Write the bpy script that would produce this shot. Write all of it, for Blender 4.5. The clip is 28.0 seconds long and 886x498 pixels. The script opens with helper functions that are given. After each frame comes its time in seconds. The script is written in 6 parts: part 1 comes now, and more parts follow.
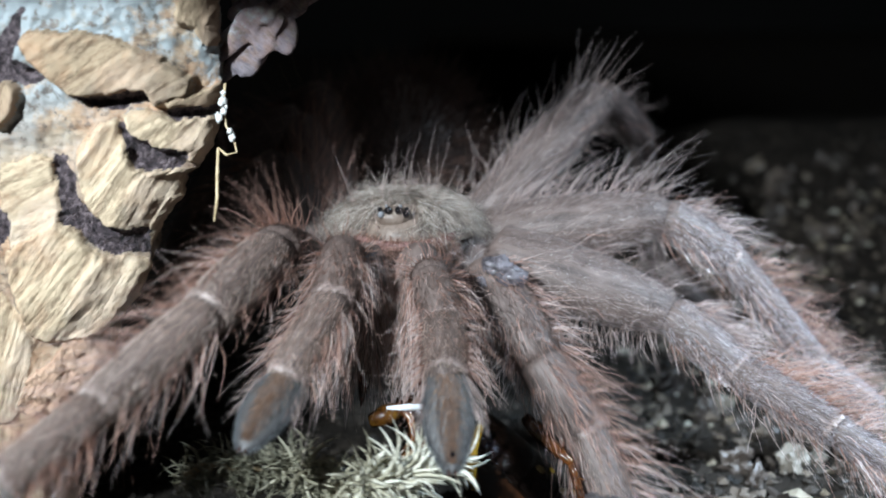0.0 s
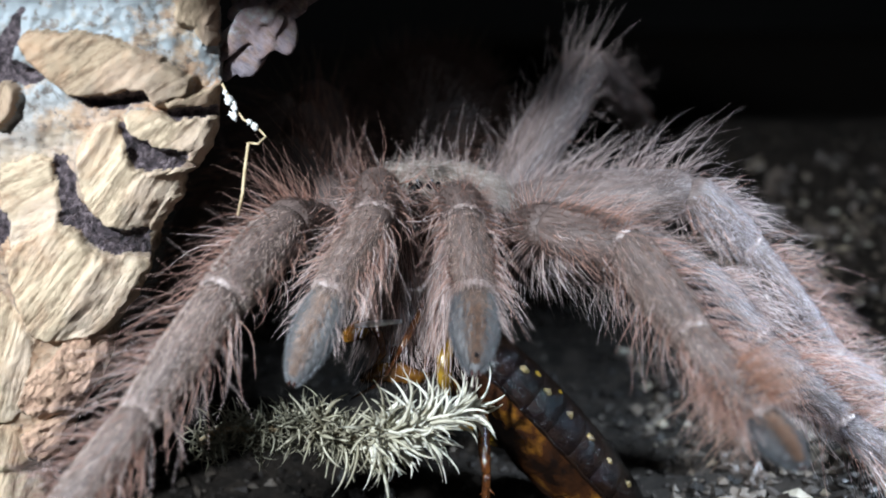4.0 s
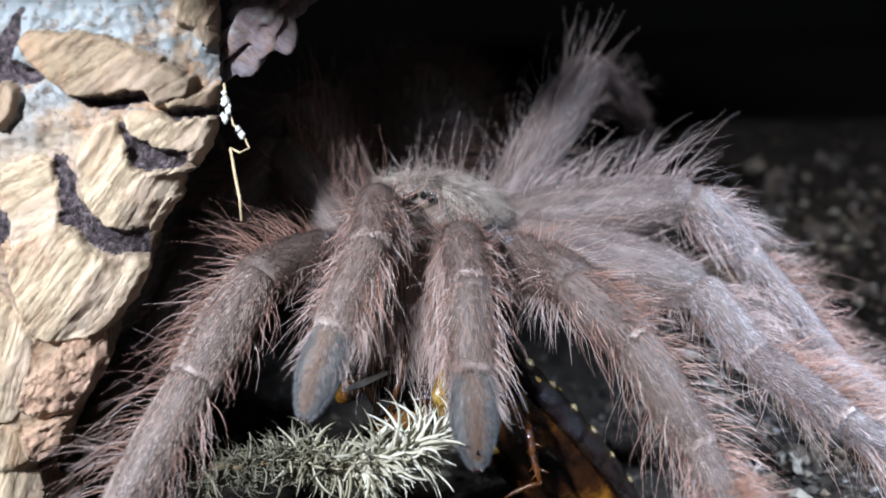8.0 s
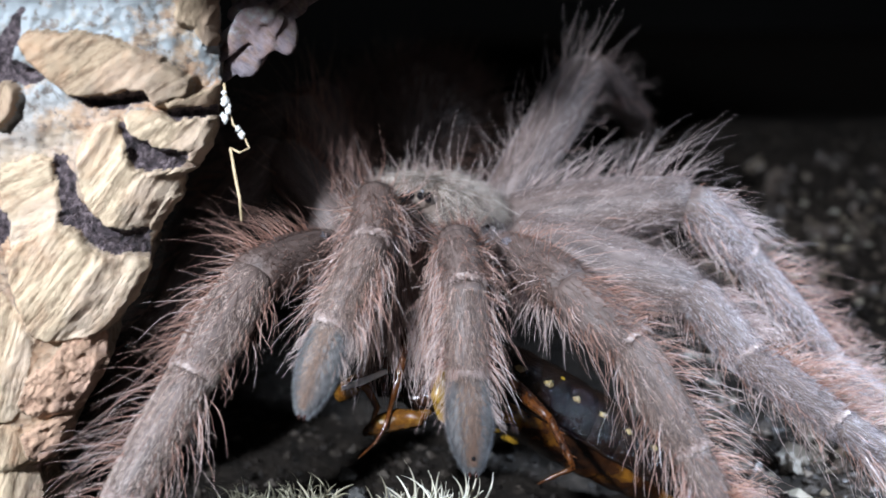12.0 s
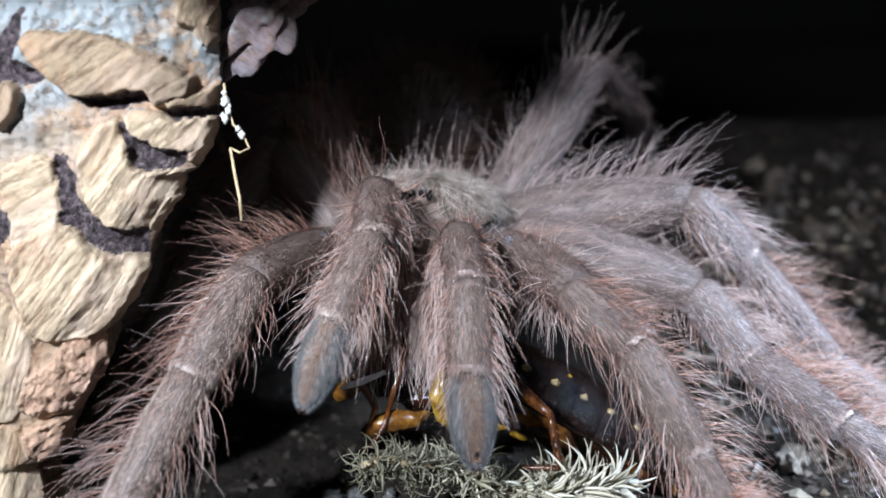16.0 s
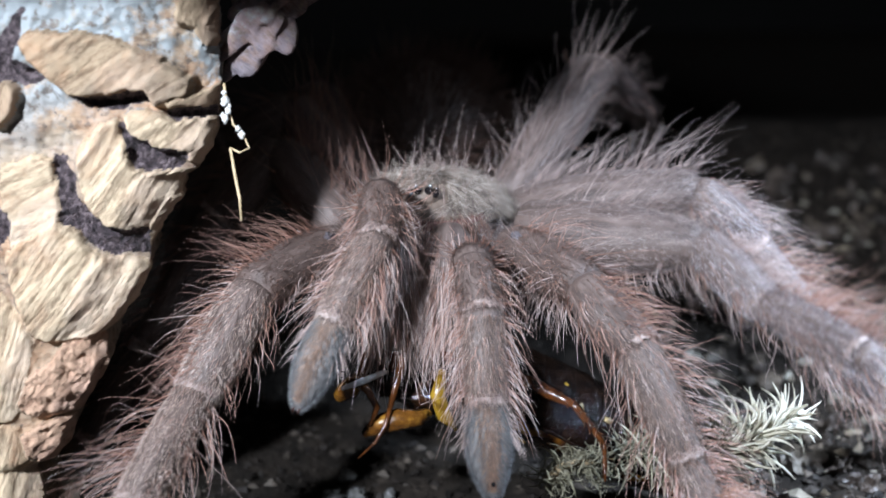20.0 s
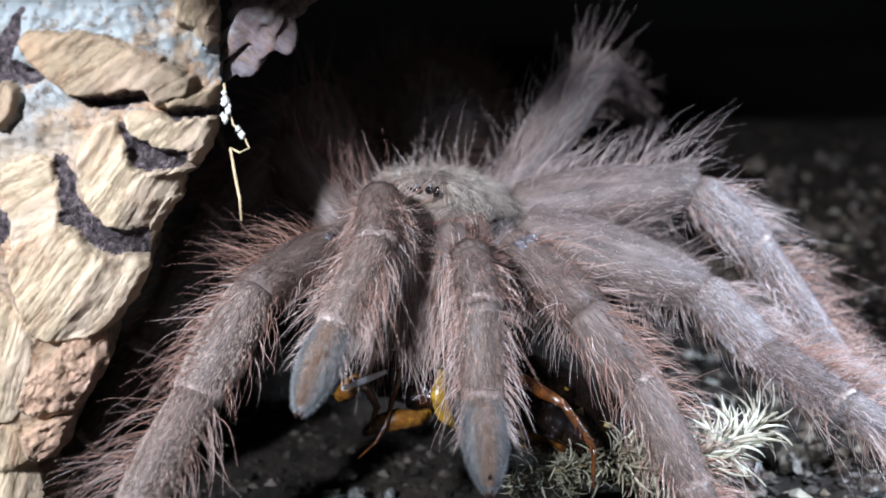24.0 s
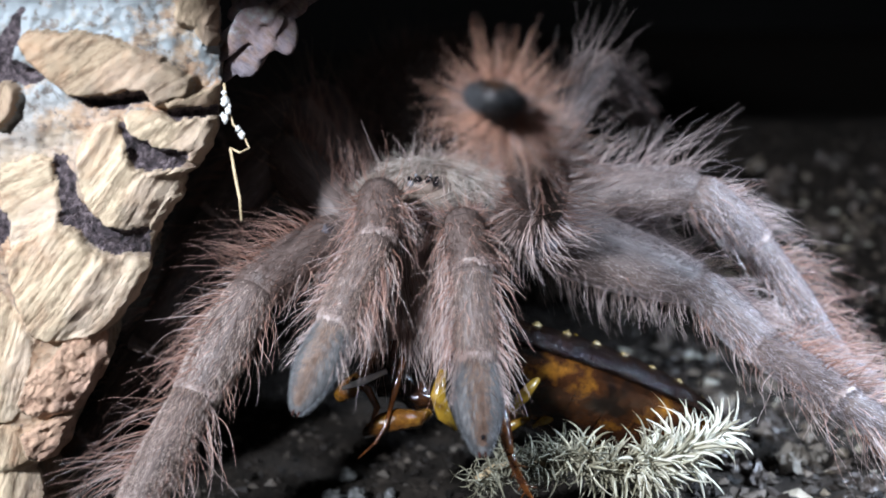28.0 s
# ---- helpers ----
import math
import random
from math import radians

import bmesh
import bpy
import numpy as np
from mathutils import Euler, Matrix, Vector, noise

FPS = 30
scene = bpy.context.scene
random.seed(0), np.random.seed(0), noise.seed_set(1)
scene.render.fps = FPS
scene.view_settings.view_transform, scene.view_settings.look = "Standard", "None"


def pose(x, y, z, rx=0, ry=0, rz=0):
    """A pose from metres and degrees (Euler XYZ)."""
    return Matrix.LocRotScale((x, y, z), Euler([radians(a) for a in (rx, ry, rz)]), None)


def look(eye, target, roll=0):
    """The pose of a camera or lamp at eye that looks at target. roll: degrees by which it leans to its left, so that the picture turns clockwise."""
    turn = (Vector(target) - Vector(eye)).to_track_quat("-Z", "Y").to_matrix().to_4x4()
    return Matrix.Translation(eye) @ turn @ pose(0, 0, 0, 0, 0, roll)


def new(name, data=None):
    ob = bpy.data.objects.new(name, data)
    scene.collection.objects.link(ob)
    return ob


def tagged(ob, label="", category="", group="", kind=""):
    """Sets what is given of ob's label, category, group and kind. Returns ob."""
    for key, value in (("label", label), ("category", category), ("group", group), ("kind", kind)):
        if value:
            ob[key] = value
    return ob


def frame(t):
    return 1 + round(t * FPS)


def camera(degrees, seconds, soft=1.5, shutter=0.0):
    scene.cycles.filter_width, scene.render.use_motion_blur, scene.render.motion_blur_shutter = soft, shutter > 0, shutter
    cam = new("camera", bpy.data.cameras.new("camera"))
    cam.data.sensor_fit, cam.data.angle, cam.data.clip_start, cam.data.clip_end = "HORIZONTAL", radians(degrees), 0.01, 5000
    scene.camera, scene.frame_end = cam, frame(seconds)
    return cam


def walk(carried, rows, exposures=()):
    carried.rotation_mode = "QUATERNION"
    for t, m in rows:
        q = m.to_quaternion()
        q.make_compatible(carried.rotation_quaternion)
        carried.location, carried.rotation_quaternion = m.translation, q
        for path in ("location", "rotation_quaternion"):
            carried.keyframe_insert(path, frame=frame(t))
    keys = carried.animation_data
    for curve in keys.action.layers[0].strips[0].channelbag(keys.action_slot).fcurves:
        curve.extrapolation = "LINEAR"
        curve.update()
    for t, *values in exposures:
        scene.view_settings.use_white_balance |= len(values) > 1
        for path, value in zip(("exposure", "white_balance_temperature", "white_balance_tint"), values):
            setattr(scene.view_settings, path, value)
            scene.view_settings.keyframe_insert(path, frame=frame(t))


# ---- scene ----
MM = 0.001
V = Vector

# ---- camera: it stands still ----
cam = camera(42, 28.0, soft=1.7, shutter=0.6)
cam.data.dof.use_dof = True
cam.data.dof.focus_distance = 0.131
cam.data.dof.aperture_fstop = 19.5
STAND = pose(0, -130 * MM, 58 * MM, 78, 0, 0)
walk(cam, [(0, STAND), (28, STAND)], exposures=[(0, -0.1, 6500, 2), (2.5, -0.12, 6500, 2), (5.5, 0.0, 6500, 10), (28, 0.0, 6500, 10)])

# ---- light: one hand lamp above the camera, a dim cool room behind ----
world = bpy.data.worlds.new("world")
scene.world = world
world.use_nodes = True
world.node_tree.nodes["Background"].inputs[0].default_value = (0.86, 0.9, 1.0, 1)
world.node_tree.nodes["Background"].inputs[1].default_value = 0.105


def lamp(name, place, target, size, watts, colour, beam):
    data = bpy.data.lights.new(name, "AREA")
    data.shape, data.size, data.energy, data.color, data.spread = "DISK", size * MM, watts, colour, radians(beam)
    ob = new(name, data)
    ob.matrix_world = look(V(place) * MM, V(target) * MM)
    return ob


lamp("torch_light", (-122, -213, 152), (-5, 5, 24), 20, 0.235, (0.88, 0.97, 1.11), 60)
lamp("side_light", (150, -45, 150), (50, 8, 12), 22, 0.075, (0.68, 0.84, 1.08), 36)


# ---- materials ----
def material(name):
    m = bpy.data.materials.new(name)
    m.use_nodes = True
    nt = m.node_tree
    return m, nt, nt.nodes["Principled BSDF"]


def node(nt, kind, **values):
    n = nt.nodes.new(kind)
    for key, value in values.items():
        n.inputs[key].default_value = value
    return n


def ramp(nt, source, stops):
    n = nt.nodes.new("ShaderNodeValToRGB")
    e = n.color_ramp.elements
    while len(e) < len(stops):
        e.new(0.5)
    for k, (p, c) in zip(e, stops):
        k.position, k.color = p, (*c, 1)
    nt.links.new(source, n.inputs[0])
    return n.outputs[0]


def noise_at(nt, scale, detail=4.0, stretch=(1, 1, 1), rough=0.6):
    tc = nt.nodes.new("ShaderNodeTexCoord")
    mp = nt.nodes.new("ShaderNodeMapping")
    mp.inputs["Scale"].default_value = stretch
    n = node(nt, "ShaderNodeTexNoise", Scale=scale, Detail=detail, Roughness=rough)
    nt.links.new(tc.outputs["Object"], mp.inputs[0])
    nt.links.new(mp.outputs[0], n.inputs["Vector"])
    return n.outputs["Fac"]


def mixed(nt, fac, a, b, mode="MIX"):
    n = nt.nodes.new("ShaderNodeMix")
    n.data_type, n.blend_type = "RGBA", mode
    for sock, v in ((n.inputs[0], fac), (n.inputs[6], a), (n.inputs[7], b)):
        if isinstance(v, bpy.types.NodeSocket):
            nt.links.new(v, sock)
        elif isinstance(v, float):
            sock.default_value = v
        else:
            sock.default_value = (*v, 1)
    return n.outputs[2]


def bump(nt, bsdf, height, strength, distance):
    b = node(nt, "ShaderNodeBump", Strength=strength, Distance=distance)
    nt.links.new(height, b.inputs["Height"])
    nt.links.new(b.outputs[0], bsdf.inputs["Normal"])


def grained(name, stops, scale, rough, stretch=(1, 1, 1), relief=0.4, depth=0.0004, spots=None, coat=0.0, sub=0.0):
    m, nt, b = material(name)
    col = ramp(nt, noise_at(nt, scale, 6, stretch), stops)
    if spots:
        colour, sc, lo, hi = spots
        col = mixed(nt, ramp(nt, noise_at(nt, sc, 5), [(lo, (0, 0, 0)), (hi, (1, 1, 1))]), col, colour)
    nt.links.new(col, b.inputs["Base Color"])
    b.inputs["Roughness"].default_value = rough
    b.inputs["Coat Weight"].default_value = coat
    bump(nt, b, noise_at(nt, scale * 2.3, 6, stretch), relief, depth)
    return m


def dull(m, level):
    m.node_tree.nodes["Principled BSDF"].inputs["Specular IOR Level"].default_value = level
    return m


def hair_material(name, stops, tip, tipmix, rough=0.45, through_light=0.22, patch=None):
    m, nt, b = material(name)
    gi = nt.nodes.new("ShaderNodeNewGeometry")
    col = ramp(nt, gi.outputs["Random Per Island"], stops)
    at = nt.nodes.new("ShaderNodeAttribute")
    at.attribute_name = "along"
    f = node(nt, "ShaderNodeMath")
    f.operation = "MULTIPLY"
    f.inputs[1].default_value = tipmix
    nt.links.new(at.outputs["Fac"], f.inputs[0])
    col = mixed(nt, f.outputs[0], col, tip)
    if patch:
        col = mixed(nt, ramp(nt, noise_at(nt, 230, 3, (1, 1, 0.6)), [(0.40, (0, 0, 0)), (0.66, (0.75, 0.75, 0.75))]), col, patch)
    nt.links.new(col, b.inputs["Base Color"])
    b.inputs["Roughness"].default_value = rough
    b.inputs["Specular IOR Level"].default_value = 0.75
    tr = nt.nodes.new("ShaderNodeBsdfTranslucent")
    nt.links.new(col, tr.inputs[0])
    mx = nt.nodes.new("ShaderNodeMixShader")
    mx.inputs[0].default_value = through_light
    nt.links.new(b.outputs[0], mx.inputs[1])
    nt.links.new(tr.outputs[0], mx.inputs[2])
    nt.links.new(mx.outputs[0], nt.nodes["Material Output"].inputs[0])
    return m


M_SKIN = grained("leg_cuticle", [(0.3, (0.045, 0.03, 0.026)), (0.55, (0.105, 0.074, 0.064)), (0.75, (0.17, 0.13, 0.118))], 900, 0.6, (1, 1, 0.18), 0.6, 0.0002)
M_JOINT = grained("joint_membrane", [(0.36, (0.16, 0.115, 0.1)), (0.5, (0.36, 0.29, 0.265)), (0.66, (0.66, 0.56, 0.52))], 1100, 0.8, relief=1.0)
M_PAD = grained("toe_pad", [(0.3, (0.05, 0.047, 0.046)), (0.7, (0.12, 0.115, 0.115))], 2500, 0.5, (1, 1, 0.3))
M_PILE = hair_material("short_pile", [(0.0, (0.02, 0.013, 0.012)), (0.4, (0.12, 0.087, 0.08)), (0.75, (0.40, 0.325, 0.315)), (1.0, (0.92, 0.85, 0.84))], (0.58, 0.50, 0.50), 0.4, patch=(0.29, 0.235, 0.225))
M_PILE_BROWN = hair_material("brown_pile", [(0.0, (0.02, 0.012, 0.009)), (0.4, (0.12, 0.077, 0.06)), (0.75, (0.40, 0.28, 0.23)), (1.0, (0.90, 0.75, 0.67))], (0.55, 0.415, 0.355), 0.4, patch=(0.26, 0.165, 0.12))
M_PILE_TAN = hair_material("tan_pile", [(0.0, (0.08, 0.055, 0.046)), (0.4, (0.31, 0.22, 0.18)), (0.75, (0.64, 0.51, 0.445)), (1.0, (0.92, 0.80, 0.74))], (0.80, 0.665, 0.60), 0.5, patch=(0.54, 0.40, 0.33))
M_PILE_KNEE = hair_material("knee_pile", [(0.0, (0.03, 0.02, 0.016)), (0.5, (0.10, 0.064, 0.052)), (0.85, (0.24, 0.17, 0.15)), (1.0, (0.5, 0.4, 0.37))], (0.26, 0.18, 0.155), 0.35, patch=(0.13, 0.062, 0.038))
M_SETA = hair_material("long_setae", [(0.0, (0.12, 0.066, 0.052)), (0.5, (0.35, 0.225, 0.19)), (1.0, (0.70, 0.545, 0.50))], (0.80, 0.675, 0.64), 0.7, 0.26, 0.18)
M_RUST = hair_material("rust_setae", [(0.0, (0.11, 0.046, 0.031)), (0.6, (0.35, 0.165, 0.115)), (1.0, (0.62, 0.37, 0.29))], (0.74, 0.51, 0.44), 0.6, 0.26, 0.18)
M_PILE_PALE = hair_material("pale_shin_pile", [(0.0, (0.06, 0.048, 0.05)), (0.4, (0.22, 0.19, 0.20)), (0.75, (0.50, 0.45, 0.475)), (1.0, (0.90, 0.85, 0.89))], (0.68, 0.635, 0.67), 0.45, patch=(0.33, 0.28, 0.29))
M_PALE = hair_material("pale_carapace_pile", [(0.0, (0.04, 0.025, 0.02)), (0.4, (0.17, 0.125, 0.095)), (0.75, (0.46, 0.38, 0.32)), (1.0, (0.92, 0.84, 0.77))], (0.66, 0.57, 0.50), 0.4)
M_DARK = hair_material("dark_abdomen_pile", [(0.0, (0.03, 0.014, 0.01)), (1.0, (0.13, 0.064, 0.045))], (0.17, 0.095, 0.072), 0.6)
M_HALO = hair_material("foot_setae", [(0.0, (0.20, 0.075, 0.042)), (1.0, (0.62, 0.33, 0.22))], (0.62, 0.40, 0.31), 0.5)
M_WISP = hair_material("wispy_hairs", [(0.0, (0.15, 0.09, 0.08)), (0.6, (0.37, 0.255, 0.23)), (1.0, (0.68, 0.54, 0.50))], (0.74, 0.64, 0.615), 0.6)
M_FUZZ = hair_material("dark_fuzz", [(0.0, (0.012, 0.008, 0.006)), (1.0, (0.07, 0.045, 0.035))], (0.09, 0.06, 0.05), 0.4)
M_RIM = hair_material("rim_setae", [(0.0, (0.06, 0.022, 0.014)), (0.7, (0.22, 0.105, 0.07)), (1.0, (0.46, 0.28, 0.22))], (0.36, 0.2, 0.15), 0.5)
M_FRINGE = hair_material("pad_fringe", [(0.0, (0.014, 0.014, 0.015)), (0.6, (0.05, 0.05, 0.053)), (1.0, (0.22, 0.22, 0.23))], (0.16, 0.162, 0.17), 0.45)
M_EDGE = hair_material("pad_edge", [(0.0, (0.12, 0.13, 0.145)), (1.0, (0.36, 0.385, 0.42))], (0.5, 0.53, 0.57), 0.5, 0.4, 0.5)
M_STRIPE = hair_material("pad_stripe", [(0.0, (0.05, 0.024, 0.014)), (0.7, (0.21, 0.115, 0.072)), (1.0, (0.50, 0.34, 0.25))], (0.30, 0.18, 0.12), 0.35)
M_SHELL = grained("carapace_shell", [(0.3, (0.07, 0.048, 0.036)), (0.7, (0.20, 0.15, 0.12))], 700, 0.5)
M_LIP = grained("lip_rim", [(0.3, (0.10, 0.045, 0.04)), (0.7, (0.26, 0.15, 0.14))], 900, 0.16, coat=0.4)
M_EYE, _n, _b = material("eye_lens")
_b.inputs["Base Color"].default_value = (0.008, 0.007, 0.008, 1)
_b.inputs["Roughness"].default_value = 0.06
_b.inputs["Coat Weight"].default_value = 1.0
M_PEARL, _n, _b = material("pearl_eye_lens")
_b.inputs["Base Color"].default_value = (0.16, 0.16, 0.17, 1)
_b.inputs["Roughness"].default_value = 0.1
_b.inputs["Coat Weight"].default_value = 1.0
M_FANG = grained("fang_horn", [(0.3, (0.02, 0.008, 0.006)), (0.7, (0.08, 0.02, 0.012))], 600, 0.15, coat=0.6)


# ---- mesh helpers (millimetres in, metres out) ----
def link_mesh(name, me, mat, parent=None, label="", smooth=True):
    me.materials.append(mat)
    if smooth:
        me.polygons.foreach_set("use_smooth", np.ones(len(me.polygons), dtype=bool))
    ob = new(name, me)
    if parent is not None:
        ob.parent = parent
    if label:
        tagged(ob, label)
    return ob


def mesh_from(verts, faces):
    me = bpy.data.meshes.new("m")
    me.from_pydata((np.asarray(verts, dtype=float) * MM).tolist(), [], faces)
    me.update()
    return me


def part(name, verts, faces, mat, parent, label="", smooth=True):
    return link_mesh(name, mesh_from(verts, faces), mat, parent, label, smooth)


def empty(name, place, label, category, group="", kind=""):
    ob = new(name)
    ob.empty_display_size = 0.005
    ob.location = V(place) * MM
    return tagged(ob, label, category, group, kind)


def grid_faces(nu, nv, wrap_u=False):
    """Quads over an array of nv rows of nu points."""
    out = []
    for j in range(nv - 1):
        for i in range(nu if wrap_u else nu - 1):
            k = (i + 1) % nu
            out.append((j * nu + i, j * nu + k, (j + 1) * nu + k, (j + 1) * nu + i))
    return out


def lathe(profile, sides=20, squash=1.0):
    """A round body about z from (z, radius) pairs; squash flattens it along y."""
    verts, n = [], len(profile)
    for z, r in profile:
        for k in range(sides):
            a = 2 * math.pi * k / sides
            verts.append((r * math.cos(a), r * math.sin(a) * squash, z))
    faces = grid_faces(sides, n, True)
    faces.append(tuple(range(sides))[::-1])
    faces.append(tuple((n - 1) * sides + k for k in range(sides)))
    return verts, faces


def tube(points, radii, sides=8):
    """A tapered tube along points."""
    pts = [V(p) for p in points]
    verts = []
    side = None
    for i, p in enumerate(pts):
        d = (pts[min(i + 1, len(pts) - 1)] - pts[max(i - 1, 0)]).normalized()
        if side is None:
            side = d.cross(V((0.31, 0.87, 0.4))).normalized()
        side = (side - d * side.dot(d)).normalized()
        up = d.cross(side)
        for k in range(sides):
            a = 2 * math.pi * k / sides
            verts.append(tuple(p + (side * math.cos(a) + up * math.sin(a)) * radii[i]))
    faces = grid_faces(sides, len(pts), True)
    faces.append(tuple(range(sides))[::-1])
    faces.append(tuple((len(pts) - 1) * sides + k for k in range(sides)))
    return verts, faces


def blob(rx, ry, rz, centre=(0, 0, 0), nu=28, nv=18, rough=0.0, seed=0.0, low=-1.0):
    """An ellipsoid; low cuts it flat below that part of its height."""
    verts = []
    for j in range(nv + 1):
        th = math.pi * j / nv
        for i in range(nu):
            a = 2 * math.pi * i / nu
            p = V((math.sin(th) * math.cos(a), math.sin(th) * math.sin(a), max(math.cos(th), low)))
            f = 1 + rough * noise.noise(p * 2.3 + V((seed, seed, seed))) if rough else 1
            verts.append((centre[0] + p.x * rx * f, centre[1] + p.y * ry * f, centre[2] + p.z * rz * f))
    return verts, grid_faces(nu, nv + 1, True)


RNG = np.random.default_rng(7)


def hair_mesh(root, way, bend, length, width, rings=3, arc=None):
    """Many tapered three-sided hairs in one mesh; the attribute "along" runs from root to tip. arc: how far each one curls, in radians."""
    n = len(root)
    way = way / np.linalg.norm(way, axis=1, keepdims=True)
    ref = np.where(np.abs(way[:, 2:3]) > 0.8, np.array([[1.0, 0, 0]]), np.array([[0, 0, 1.0]]))
    u = np.cross(way, ref)
    u /= np.linalg.norm(u, axis=1, keepdims=True)
    w = np.cross(way, u)
    if arc is not None:
        turn = RNG.uniform(0, 6.28, (n, 1))
        u, w = u * np.cos(turn) + w * np.sin(turn), w * np.cos(turn) - u * np.sin(turn)
    curl = RNG.normal(0, 0.075 if rings > 6 else 0.035, (n, 3)) if rings > 3 else np.zeros((n, 3))
    pts = np.zeros((n, rings, 3, 3))
    along = np.zeros((n, rings, 3))
    for k in range(rings):
        s = k / (rings - 1)
        c = root + way * (length * s)[:, None] + bend * (length * s * s)[:, None] + curl * (length * math.sin(5.0 * s) * s)[:, None]
        if arc is not None:
            c = root + (way * (np.sin(arc * s) / arc)[:, None] + u * ((1 - np.cos(arc * s)) / arc)[:, None]) * length[:, None] + bend * (length * s * s)[:, None]
        r = width * (0.12 + 0.88 * (1 - s) ** 0.8) if arc is None else width * (0.25 + 0.9 * math.sin(math.pi * min(1, 0.2 + 0.8 * s)) ** 0.7)
        for q in range(3):
            a = 2 * math.pi * q / 3
            pts[:, k, q] = c + (u * math.cos(a) + w * math.sin(a)) * r[:, None]
        along[:, k] = s
    quads = []
    for k in range(rings - 1):
        for q in range(3):
            p = (q + 1) % 3
            quads.append((k * 3 + q, k * 3 + p, k * 3 + 3 + p, k * 3 + 3 + q))
    quads = np.array(quads)
    idx = (np.arange(n)[:, None, None] * rings * 3 + quads[None]).reshape(-1).astype(np.int32)
    me = bpy.data.meshes.new("hairs")
    me.vertices.add(n * rings * 3)
    me.vertices.foreach_set("co", (pts.reshape(-1) * MM).astype(np.float32))
    me.loops.add(len(idx))
    me.loops.foreach_set("vertex_index", idx)
    nf = len(idx) // 4
    me.polygons.add(nf)
    me.polygons.foreach_set("loop_start", np.arange(0, len(idx), 4, dtype=np.int32))
    me.polygons.foreach_set("loop_total", np.full(nf, 4, dtype=np.int32))
    at = me.attributes.new("along", "FLOAT", "POINT")
    at.data.foreach_set("value", along.reshape(-1).astype(np.float32))
    me.update(calc_edges=True)
    return me




# ---- the tarantula ----
BASE = V((2, 18, -5))
tarantula = empty("tarantula", BASE, "hairy brown-grey tarantula crouching over its prey at the cork bark", "spider")


def profile(length, r0, r1, bulge, n=18):
    """Radius along a limb segment; its rounded ends reach a little into the next ones."""
    out = []
    for k in range(n):
        z = -0.9 + (length + 1.8) * k / (n - 1)
        s = min(1, max(0, z / length))
        r = r0 + (r1 - r0) * s + bulge * math.sin(math.pi * s) ** 0.8
        e0, e1 = (z + 0.9) / 1.3, (length + 0.9 - z) / 1.3
        r *= math.sqrt(1 - max(0, 1 - e0) ** 2 * 0.9) * math.sqrt(1 - max(0, 1 - e1) ** 2 * 0.9)
        out.append((z, r))
    return out


def radius_at(prof, s):
    z = np.array([p[0] for p in prof])
    r = np.array([p[1] for p in prof])
    return np.interp(s * (z[-1] + z[0]), z, r)


